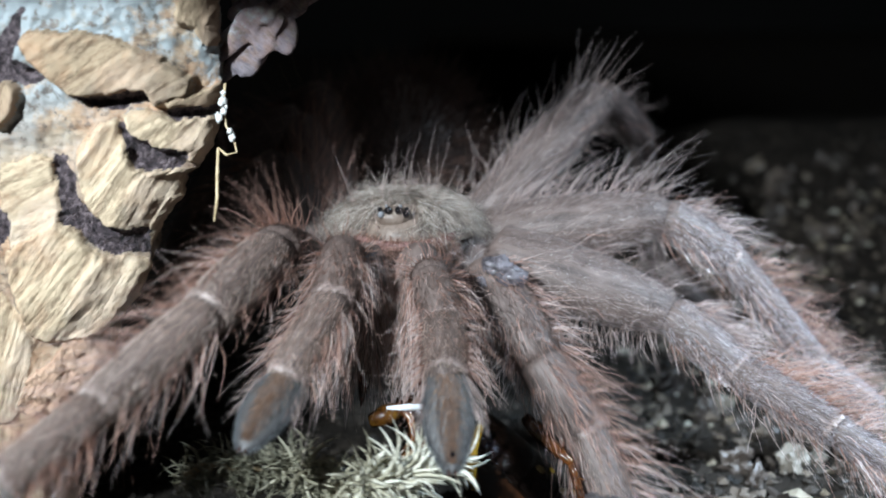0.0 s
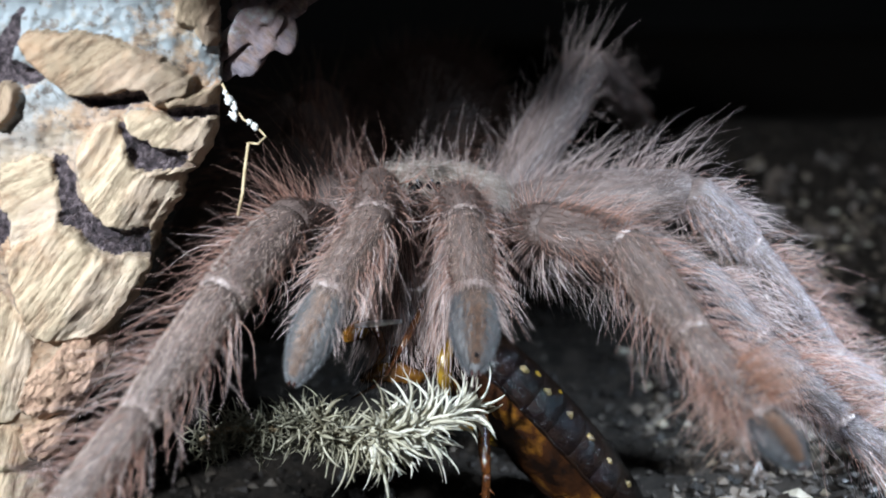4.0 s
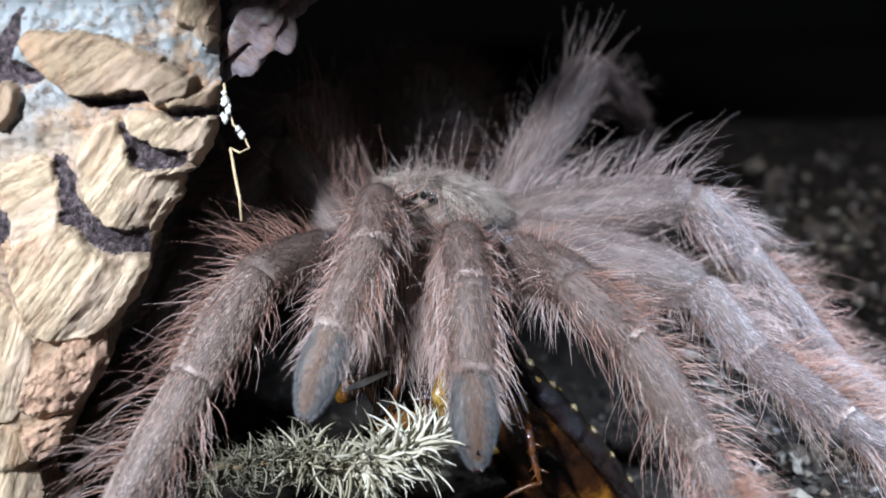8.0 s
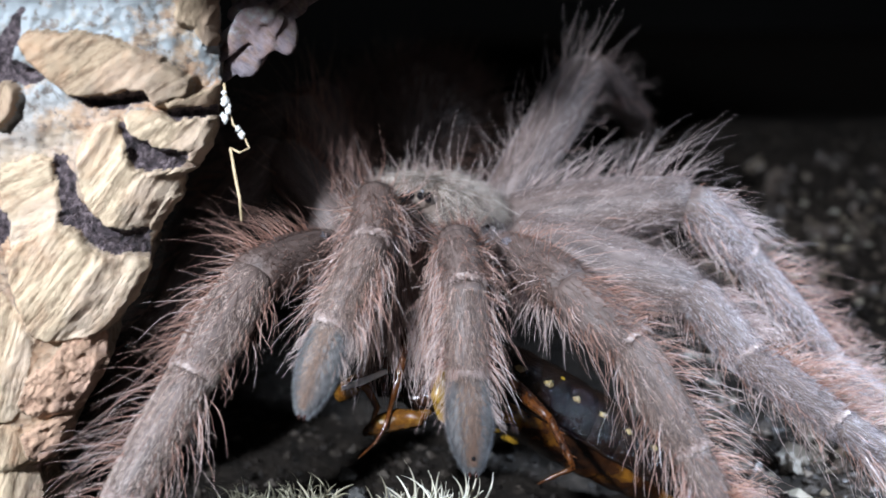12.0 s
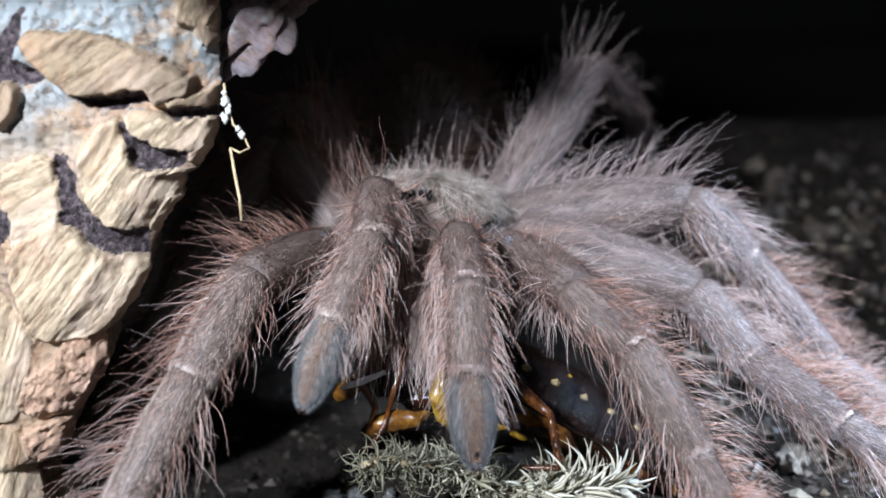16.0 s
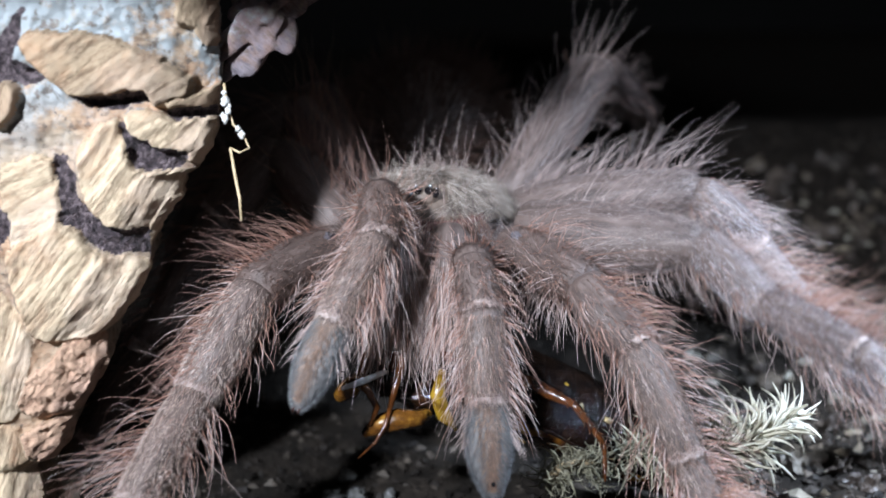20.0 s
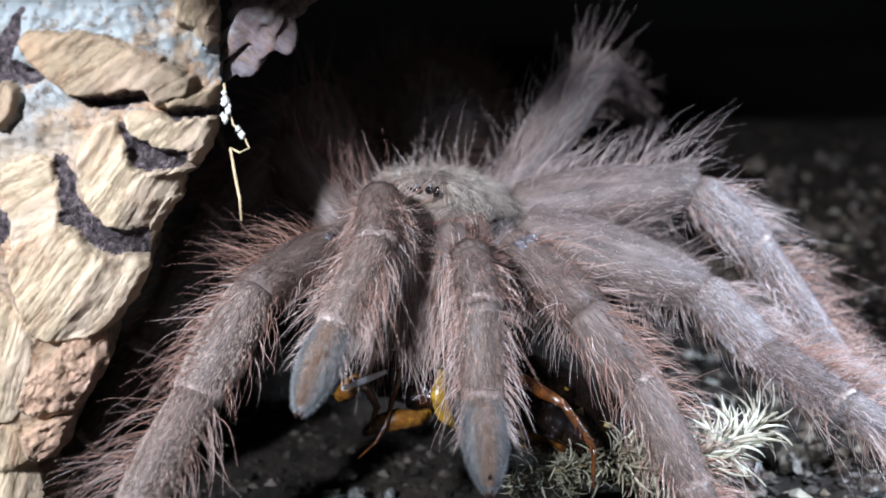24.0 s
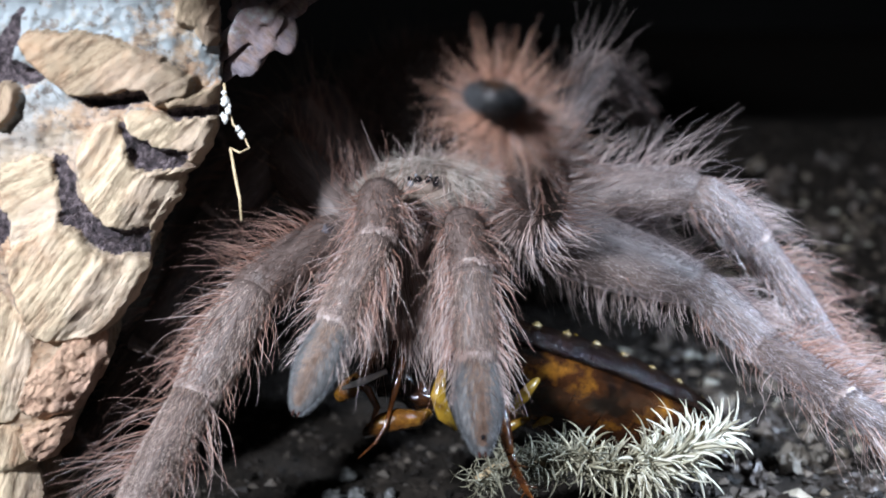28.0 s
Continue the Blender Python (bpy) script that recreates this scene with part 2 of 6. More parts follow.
def segment(name, length, r0, r1, bulge, long_n, long_len, pile_n, rust=0.25, pile_len=1.2, flat=0.92, ends=True, crest=0, crest_len=7.0, brown=False, grey_crest=False, coat=None, ventral=0, ventral_len=5.2, dark=False, crest_at=math.pi / 2, belly_at=-math.pi / 2, spread=0.55, halo=0, outer=0):
    prof = profile(length, r0 * 1.07, r1 * 1.07, bulge)
    seg = part(name, *lathe(prof, 20, flat), M_SKIN, tarantula)
    # short velvety pile, lying along the limb, thin along two bald lines on its back
    n = int(pile_n * 1.9)
    s, a = RNG.uniform(-0.04, 1.0 + 0.55 / length, n), RNG.uniform(0, 2 * math.pi, n)
    bald = np.minimum(np.abs(a - math.pi / 2 - 0.42), np.abs(a - math.pi / 2 + 0.42)) < 0.085
    keep = ~(bald & (RNG.random(n) < 0.75))
    s, a = s[keep], a[keep]
    n = len(s)
    r = radius_at(prof, s)
    out = np.stack([np.cos(a), np.sin(a), np.zeros(n)], 1)
    root = np.stack([np.cos(a) * r, np.sin(a) * r * flat, s * length], 1) * np.array([0.985, 0.985, 1])
    way = out * RNG.uniform(0.05, 0.45, (n, 1)) + np.array([0, 0, 1.0]) + RNG.normal(0, 0.2, (n, 3))
    ln = RNG.uniform(0.5, 1.5, n) * pile_len * 0.62
    # dark limbs take deeper pile and bristles: shade painted into the hair colour
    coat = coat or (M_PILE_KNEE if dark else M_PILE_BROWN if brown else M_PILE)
    pile = link_mesh("short_pile", hair_mesh(root, way, -0.12 * out, ln, RNG.uniform(0.016, 0.034, n), 2), coat, seg)
    tagged(pile, kind="stuff")
    for fuzz, share in () if dark else ((M_RUST if brown else M_SETA, 0.06), (M_FUZZ, 0.10)):
        n = int(pile_n * share)
        s, a = RNG.uniform(0.02, 1.0, n), RNG.uniform(0, 2 * math.pi, n)
        r = radius_at(prof, s)
        out = np.stack([np.cos(a), np.sin(a), np.zeros(n)], 1)
        root = np.stack([np.cos(a) * r, np.sin(a) * r * flat, s * length], 1) * np.array([0.98, 0.98, 1])
        o = link_mesh("standing_fuzz", hair_mesh(root, out * RNG.uniform(0.6, 1.3, (n, 1)) + np.array([0, 0, 0.8]) + RNG.normal(0, 0.3, (n, 3)), np.array([0, 0, 1.0]) * RNG.uniform(0.2, 0.8, (n, 1)) - 0.3 * out, RNG.uniform(0.5, 1.5, n) * (1.0 if brown else 1.15), RNG.uniform(0.018, 0.03, n), 4), fuzz, seg)
        tagged(o, kind="stuff")
    if halo:
        n = halo
        s, a = RNG.uniform(0.45, 1.0, n), RNG.uniform(0, 2 * math.pi, n)
        r = radius_at(prof, s)
        out = np.stack([np.cos(a), np.sin(a), np.zeros(n)], 1)
        root = np.stack([np.cos(a) * r, np.sin(a) * r * flat, s * length], 1) * np.array([0.97, 0.97, 1])
        o = link_mesh("foot_bristles", hair_mesh(root, out + np.array([0, 0, 1.0]) * RNG.uniform(0.0, 0.5, (n, 1)) + RNG.normal(0, 0.12, (n, 3)), RNG.normal(0, 0.1, (n, 3)), RNG.uniform(2.5, 6.0, n), RNG.uniform(0.03, 0.05, n), 6), M_HALO, seg)
        tagged(o, kind="stuff")
    if ventral:
        n = ventral
        s, a = RNG.uniform(0.1, 0.97, n), RNG.normal(belly_at, spread, n)
        r = radius_at(prof, s)
        out = np.stack([np.cos(a), np.sin(a), np.zeros(n)], 1)
        root = np.stack([np.cos(a) * r, np.sin(a) * r * flat, s * length], 1) * np.array([0.97, 0.97, 1])
        o = link_mesh("belly_fringe", hair_mesh(root, out + np.array([0, 0, 1.0]) * RNG.uniform(-0.1, 0.4, (n, 1)) + RNG.normal(0, 0.12, (n, 3)), np.array([0, 0, 1.0]) * RNG.uniform(0.1, 0.4, (n, 1)) + RNG.normal(0, 0.06, (n, 3)), ventral_len * RNG.uniform(0.5, 1.15, n), RNG.uniform(0.03, 0.048, n), 6), M_SETA, seg)
        tagged(o, kind="stuff")
    # long bristles, thickest along the flanks, bent towards the foot
    for label, mat, cnt in (("long_bristles", M_RUST if dark else M_SETA, int(long_n * (1 - rust))), ("rust_bristles", M_RIM if dark else M_RUST, int(long_n * rust))):
        if cnt < 3:
            continue
        n = cnt
        s = RNG.uniform(0.04, 0.97, n)
        flank = np.where(RNG.random(n) < 0.5 + 0.08 * outer, 1, -1)
        a = np.where(flank > 0, RNG.normal(-0.1, 0.42, n), math.pi + RNG.normal(0.1, 0.42, n))
        a = np.where(RNG.random(n) < 0.12, RNG.uniform(0, 2 * math.pi, n), a)
        r = radius_at(prof, s)
        out = np.stack([np.cos(a), np.sin(a), np.zeros(n)], 1)
        root = np.stack([np.cos(a) * r, np.sin(a) * r * flat, s * length], 1) * np.array([0.97, 0.97, 1])
        # the outer flank's bristles stand off, those of the inner flank hang along the limb
        lean = np.where(np.cos(a) * outer > 0.2, RNG.uniform(0.0, 0.55, n), RNG.uniform(0.35, 1.15, n))
        way = out + np.array([0, 0, 1.0]) * lean[:, None] + RNG.normal(0, 0.16, (n, 3))
        dorsal = np.clip(np.sin(a), 0, 1)
        ln = 1.15 * long_len * RNG.uniform(0.45, 1.15, n) * (1 - 0.6 * dorsal) * np.where(np.cos(a) * outer < -0.2, 0.66, 1.0)
        bend = np.array([0, 0, 1.0]) * RNG.uniform(0.15, 0.75, (n, 1)) - out * RNG.uniform(0.0, 0.35, (n, 1)) + RNG.normal(0, 0.13, (n, 3))
        o = link_mesh(label, hair_mesh(root, way, bend, ln, RNG.uniform(0.036, 0.06, n), 8), mat, seg)
        tagged(o, kind="stuff")
    if crest:
        n = crest
        s, a = RNG.uniform(0.1, 1.0, n), RNG.normal(crest_at, 0.38, n)
        r = radius_at(prof, s)
        out = np.stack([np.cos(a), np.sin(a), np.zeros(n)], 1)
        root = np.stack([np.cos(a) * r, np.sin(a) * r * flat, s * length], 1) * np.array([0.97, 0.97, 1])
        way = out + np.array([0, 0, 1.0]) * RNG.uniform(0.2, 0.8, (n, 1)) + RNG.normal(0, 0.2, (n, 3))
        bend = np.array([0, 0, 1.0]) * RNG.uniform(0.2, 0.8, (n, 1)) - out * 0.2 + RNG.normal(0, 0.14, (n, 3))
        o = link_mesh("crest_bristles", hair_mesh(root, way, bend, crest_len * (1.3 if dark else 1.1) * RNG.uniform(0.45, 1.15, n), RNG.uniform(0.03, 0.05, n), 9), M_RUST if dark else M_WISP if grey_crest else M_RUST, seg)
        tagged(o, kind="stuff")
    if ends:
        rr = radius_at(prof, 0.97)
        verts = []
        for q, (dz, k) in enumerate(((-0.5, 0.95), (-0.3, 1.0), (0.0, 1.02), (0.3, 1.0), (0.5, 0.95))):
            for i in range(17):
                g = radians(38 + 104 * i / 16)
                w = dz * (0.45 + 0.55 * math.sin(math.pi * i / 16)) + 0.55 * noise.noise(V((i * 0.45, length, r0)))
                verts.append((rr * k * math.cos(g), rr * k * flat * math.sin(g), length * 0.985 + w))
        part("joint_band", verts, grid_faces(17, 5), M_JOINT, seg, "pale bare joint membrane")
        n = 420
        a = RNG.uniform(radians(10), radians(170), n)
        s = 0.93 + RNG.uniform(-0.5, 0.7, n) / length
        out = np.stack([np.cos(a), np.sin(a), np.zeros(n)], 1)
        root = np.stack([np.cos(a) * rr, np.sin(a) * rr * flat, s * length], 1) * np.array([0.99, 0.99, 1])
        o = link_mesh("joint_hairs", hair_mesh(root, out * 0.35 + np.array([0, 0, 1.0]) + RNG.normal(0, 0.3, (n, 3)), -0.2 * out, RNG.uniform(0.4, 1.1, n), RNG.uniform(0.018, 0.034, n), 3), M_SETA, seg)
        tagged(o, kind="stuff")
    return seg


def toe(name, length, width, wet=False):
    """The foot's last segment: a spade-shaped grey pad with a brown stripe of slanting hairs along it."""
    prof = []
    for k in range(18):
        s = k / 17
        w = width * (0.74 + 0.26 * math.sin(math.pi * min(1, s / 0.42) / 2)) * (1 - max(0, (s - 0.42) / 0.58) ** 1.9 * 0.82)
        prof.append((s * length, w * (0.35 if k == 17 else 1)))
    seg = part(name, *lathe(prof, 20, 0.6), M_PAD, tarantula, "grey velvety foot pad")
    for label, mat, cnt in (("pad_fringe", M_FRINGE, 4200), ("pad_stripe", M_STRIPE, 2600), ("pad_edge", M_EDGE, 650)):
        n = cnt
        s = RNG.uniform(0.0, 0.99, n)
        if label == "pad_stripe":
            s = RNG.uniform(0.0, 0.9, n)
            a = math.pi / 2 + RNG.normal(0, 0.30, n) * (1.15 - 0.45 * s)
        elif label == "pad_edge":
            a = np.where(RNG.random(n) < 0.5, 0, math.pi) + RNG.normal(0, 0.16, n)
        else:
            a = RNG.uniform(math.pi / 2 + 0.3, math.pi * 2.5 - 0.3, n)
        r = radius_at(prof, s)
        out = np.stack([np.cos(a), np.sin(a), np.zeros(n)], 1)
        root = np.stack([np.cos(a) * r, np.sin(a) * r * 0.6, s * length], 1) * 0.985
        way = out * RNG.uniform(0.15, 0.5, (n, 1)) + np.array([0, 0, 1.0]) + RNG.normal(0, 0.1, (n, 3))
        if label != "pad_edge":
            way = way + np.cos(a)[:, None] * np.array([0.9, 0, 0])
        o = link_mesh(label, hair_mesh(root, way, -0.1 * out, RNG.uniform(0.35, 0.75, n), RNG.uniform(0.016, 0.032, n), 2), mat, seg)
        tagged(o, kind="stuff")
    n = 110
    s, sd = RNG.uniform(0, 0.55, n) ** 1.3, np.where(RNG.random(n) < 0.5, 0, math.pi)
    a = sd + RNG.normal(0, 0.3, n)
    r = radius_at(prof, s)
    out = np.stack([np.cos(a), np.sin(a), np.zeros(n)], 1)
    o = link_mesh("long_bristles", hair_mesh(np.stack([np.cos(a) * r, np.sin(a) * r * 0.6, s * length], 1), out + np.array([0, 0, 0.9]) + RNG.normal(0, 0.35, (n, 3)), out * 0 + np.array([0, 0, 0.5]), RNG.uniform(0.9, 2.2, n), RNG.uniform(0.022, 0.04, n), 4), M_SETA, seg)
    tagged(o, kind="stuff")
    if wet:
        part("wet_bead", *blob(0.24, 0.2, 0.3, (0.1, width * 0.40, length * 0.84), 12, 8), M_EYE, seg, "tiny dark wet bead on the foot")
    for x in (-0.3, 0.3):
        part("claw", *tube([(x, 0.1, length * 0.95), (x * 1.1, 0.25, length * 1.01), (x, 0.1, length * 1.04)], [0.14, 0.11, 0.02], 6), M_FANG, seg)
    return seg


def make_leg(lengths, fat=1.0, hair=1.0, reach=1.0, thigh=1.0, thigh_hair=1.0, crest=(0, 0, 0), rust=0.3, brown=False, ventral=0, foot_hair=1.0, dark=False, crest_at=math.pi / 2, belly_at=-math.pi / 2, spread=0.55, halo=0, outer=1, shin=None):
    f, p, t, m, x = lengths
    sleek = thigh_hair < 0.5
    return [segment("femur", f, 2.5 * fat * thigh, 2.6 * fat, 0.8 * fat * thigh, int(110 * hair * thigh_hair), 5.0 * reach, int((7600 if sleek else 6000) * hair), rust, 0.85 if sleek else 1.0, ends=False, crest=crest[0], brown=brown, grey_crest=not brown, ventral=ventral, dark=dark, crest_at=crest_at, belly_at=belly_at, spread=spread, coat=M_PILE_KNEE if brown and not dark else None, outer=outer),
            segment("patella", p, 2.5 * fat, 2.5 * fat, 0.5 * fat, int(120 * hair), 5.2 * reach, int(4600 * hair), min(0.8, rust * 1.6), 1.0, crest=crest[1], crest_len=5.0, brown=brown, grey_crest=not brown, coat=shin if shin else M_PILE_KNEE if brown and not dark else None, dark=dark, crest_at=crest_at, outer=outer),
            segment("tibia", t, 2.3 * fat, 2.0 * fat, 0.35 * fat, int(170 * hair), 7.4 * reach, int(5400 * hair), rust * 1.15, 1.0, crest=crest[2], brown=brown, dark=dark, crest_at=crest_at, outer=outer, coat=shin),
            segment("metatarsus", m, 1.85 * fat, 1.7 * fat, 0.25 * fat, int(190 * hair * foot_hair), (7.6 if foot_hair < 1.5 else 5.4) * reach, int(3600 * hair), min(0.85, rust * 1.5), 1.0, brown=brown, dark=dark, halo=halo, outer=outer, coat=shin),
            toe("tarsus", x, 2.3 * fat)]


def make_palp(lengths, wet=False):
    f, p, t, x = lengths
    return [segment("palp_femur", f, 1.95, 2.05, 0.35, 150, 4.8, 3600, 0.6, 1.0, ends=False, brown=True, coat=M_PILE_KNEE, crest=24, crest_len=4.0),
            segment("palp_patella", p, 2.0, 2.1, 0.25, 110, 4.2, 3400, 0.65, 0.9, brown=True, crest=18, crest_len=3.2, coat=M_PILE_KNEE),
            segment("palp_tibia", t, 2.05, 1.95, 0.3, 210, 4.4, 5200, 0.5, 0.9, brown=True),
            toe("palp_tarsus", x, 2.5, wet)]


leg_left_1 = make_leg([15.37, 13.42, 15.03, 11.69, 7.01], 1.0, 1.0, 1.12, 1.0, 1.4, (95, 60, 0), 0.5, True, crest_at=2.1, outer=-1, shin=M_PILE_TAN)
leg_right_1 = make_leg([14.98, 9.83, 12.91, 10.6, 6.92], 1.0, 1.0, 1.08, 1.0, 2.4, (30, 60, 0), 0.5, True, 260, 1.8, spread=1.3, halo=400)
leg_right_2 = make_leg([23.54, 10.5, 13.8, 12.35, 8.37], 0.92, 1.0, 1.1, 1.72, 0.12, (45, 100, 100), 0.3, ventral=130, spread=0.4, crest_at=0.7, belly_at=-2.3, shin=M_PILE_PALE)
leg_right_3 = make_leg([23.49, 10.43, 19.36, 12.89, 9.15], 0.92, 1.0, 1.1, 1.6, 0.15, (150, 130, 110), 0.35, ventral=60, crest_at=0.5, belly_at=-2.3, shin=M_PILE_PALE)
leg_right_4 = make_leg([26.49, 27.53, 26.35, 25.79, 6.95], 0.95, 1.0, 0.85, 1.2, 0.5, (90, 40, 0), 0.15, ventral=120)
# left rear legs: darker hair colours stand in for the bark's shade
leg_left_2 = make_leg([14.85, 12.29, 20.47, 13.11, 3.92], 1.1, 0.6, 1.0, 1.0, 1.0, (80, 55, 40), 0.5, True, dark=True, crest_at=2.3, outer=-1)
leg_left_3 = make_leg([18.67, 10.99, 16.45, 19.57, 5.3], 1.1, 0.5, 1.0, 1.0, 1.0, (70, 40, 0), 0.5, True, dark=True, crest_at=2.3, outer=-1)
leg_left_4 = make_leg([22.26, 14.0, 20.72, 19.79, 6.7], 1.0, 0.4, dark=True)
palp_left = make_palp([14.51, 7.06, 10.28, 10.26])
palp_right = make_palp([12.62, 6.47, 9.8, 10.58], True)

# body parts, each with its origin at its own middle
EYES = V((-2.9, 7.2, 35.0))
HUB = EYES + V((0.9, 9, -4.0))


def over_blob(n, rx, ry, rz, zmin, spread=1.0):
    """Random roots and outward normals on the upper part of an ellipsoid."""
    z = RNG.uniform(zmin, 0.99, n)
    a = RNG.uniform(0, 2 * math.pi, n)
    h = np.sqrt(1 - z * z)
    p = np.stack([h * np.cos(a), h * np.sin(a), z], 1)
    root = p * np.array([rx, ry, rz])
    nor = p / np.array([rx, ry, rz])
    nor /= np.linalg.norm(nor, axis=1, keepdims=True)
    return root, nor, p


CRX, CRY, CRZ = 9.4, 12.2, 4.9


def carapace_at(r, a):
    """The shell's surface over a disc: narrower towards the head, raised behind the eyes, with grooves running out from the middle."""
    y = CRY * r * np.sin(a)
    x = CRX * r * np.cos(a) * (1 - 0.34 * np.clip((-y - 1.0) / 11.0, 0, 1))
    z = CRZ * np.sqrt(np.clip(1 - r * r, 0, 1)) ** 0.85 + 1.3 * np.exp(-(x / 4.2) ** 2 - ((y + 5.5) / 5.0) ** 2)
    z = z - 0.45 * np.clip(np.sin(a * 8 + 0.6), 0.3, 1) * np.clip(r * 1.6, 0, 1) * np.clip(1.2 - r, 0, 1) - 0.9 * np.exp(-(x / 0.9) ** 2 - ((y - 3.0) / 1.8) ** 2)
    return np.stack([x, y, z], -1)


grid = np.array([[carapace_at(rr, aa) for aa in np.linspace(0, 2 * math.pi, 60, endpoint=False)] for rr in np.linspace(0.01, 1.0, 26)])
carapace = part("carapace", grid.reshape(-1, 3), grid_faces(60, 26, True), M_SHELL, tarantula, "domed carapace with matted pale olive-cream pile")


def on_carapace(n):
    r, a = np.sqrt(RNG.uniform(0.0, 0.985, n)), RNG.uniform(0, 2 * math.pi, n)
    p = carapace_at(r, a)
    du, dv = carapace_at(np.clip(r + 0.01, 0, 1), a) - carapace_at(r - 0.01, a), carapace_at(r, a + 0.01) - carapace_at(r, a - 0.01)
    nor = np.cross(du, dv)
    nor /= np.linalg.norm(nor, axis=1, keepdims=True) + 1e-9
    nor *= np.sign(nor[:, 2:3] + 1e-6)
    return p, nor


root, nor = on_carapace(6800)
clear = (root[:, 0] + 0.9) ** 2 / 10.5 + (root[:, 1] + 9.8) ** 2 / 13.0 > 1
root, nor = root[clear], nor[clear]
tuft = np.array([[noise.noise(V(q) * 0.55), noise.noise(V(q) * 0.55 + V((9, 4, 2))), 0.0] for q in root])
flow = np.stack([root[:, 0] * 0.16, (root[:, 1] - 3.0) * 0.10 - 0.5, np.zeros(len(root))], 1) + tuft * 1.9
flow = flow - nor * np.sum(flow * nor, 1, keepdims=True)
tagged(link_mesh("carapace_pile", hair_mesh(root, flow * 1.2 + nor * RNG.uniform(0.08, 0.5, (len(root), 1)) + RNG.normal(0, 0.16, (len(root), 3)), -0.2 * nor + tuft * 0.9, RNG.uniform(1.0, 4.4, len(root)), RNG.uniform(0.022, 0.045, len(root)), 5), M_PALE, carapace), kind="stuff")
root, nor = on_carapace(130)
tagged(link_mesh("carapace_bristles", hair_mesh(root, nor * 0.9 + np.array([0, -0.25, 0.5]) + RNG.normal(0, 0.35, (len(root), 3)), RNG.normal(0, 0.5, (len(root), 3)), RNG.uniform(1.8, 4.8, len(root)), RNG.uniform(0.028, 0.046, len(root)), 8), M_SETA, carapace), kind="stuff")
# eye mound with its cluster of eyes
part("eye_mound", *blob(2.1, 1.6, 1.4, (-0.9, -9.3, 3.6), 20, 12, 0.06), M_SHELL, carapace, "low eye mound")
for x, z, r, mat in ((-0.62, 4.1, 0.5, M_EYE), (0.62, 4.1, 0.5, M_EYE), (-1.5, 3.6, 0.44, M_PEARL), (1.5, 3.6, 0.44, M_EYE), (-1.62, 4.2, 0.32, M_EYE), (1.62, 4.2, 0.32, M_EYE), (-0.85, 4.65, 0.22, M_PEARL), (0.85, 4.65, 0.22, M_PEARL)):
    part("eye", *blob(r, r, r, (x - 0.9, -10.7 + abs(x) * 0.2, z + 0.55), 14, 10), mat, carapace, "glossy bead-like eye")
# reddish front rim
rim = [(7.2 * math.sin(a), -12.0 * math.cos(a), 1.1 - 0.5 * math.cos(a)) for a in [math.radians(-62 + 124 * k / 24) for k in range(25)]]
part("front_rim", *tube(rim, [0.62] * 25, 8), M_LIP, carapace, "reddish shiny front rim of the carapace")
n = 420
a = RNG.uniform(-1.0, 1.0, n)
root = np.stack([7.2 * np.sin(a), -12.1 * np.cos(a), 1.3 - 0.5 * np.cos(a) + RNG.uniform(-0.5, 1.1, n)], 1)
tagged(link_mesh("rim_hairs", hair_mesh(root, np.stack([np.sin(a) * 0.8 + 0.1, -np.cos(a), -0.5 * np.ones(n)], 1) + RNG.normal(0, 0.3, (n, 3)), np.tile([0.05, 0, -0.8], (n, 1)), RNG.uniform(0.8, 2.6, n), RNG.uniform(0.02, 0.038, n), 5), M_RIM, carapace), kind="stuff")

sternum = part("underbody", *blob(8.2, 10.5, 4.5, nu=28, nv=16, rough=0.08), M_SKIN, tarantula, "dark brown hairy underbody")
n = 2500
z = RNG.uniform(-0.9, 0.5, n)
a = RNG.uniform(0, 2 * math.pi, n)
h = np.sqrt(1 - z * z)
p = np.stack([h * np.cos(a), h * np.sin(a), z], 1)
tagged(link_mesh("belly_hairs", hair_mesh(p * np.array([8.2, 10.5, 4.5]), p + RNG.normal(0, 0.3, (n, 3)), np.tile([0, 0, -0.3], (n, 1)), RNG.uniform(1.2, 2.8, n), RNG.uniform(0.04, 0.07, n), 4), M_DARK, sternum), kind="stuff")

abdomen = part("abdomen", *blob(11.5, 14, 10.5, nu=32, nv=20, rough=0.06, seed=3), M_SKIN, tarantula, "dark abdomen with long rust-brown hair")
root, nor, p = over_blob(2600, 11.5, 14, 10.5, -0.5)
tagged(link_mesh("abdomen_hairs", hair_mesh(root, nor + np.array([0, 0.3, 0.15]) + RNG.normal(0, 0.22, (len(p), 3)), RNG.normal(0, 0.15, (len(p), 3)), RNG.uniform(2.5, 6.5, len(p)), RNG.uniform(0.05, 0.09, len(p)), 5), M_DARK, abdomen), kind="stuff")


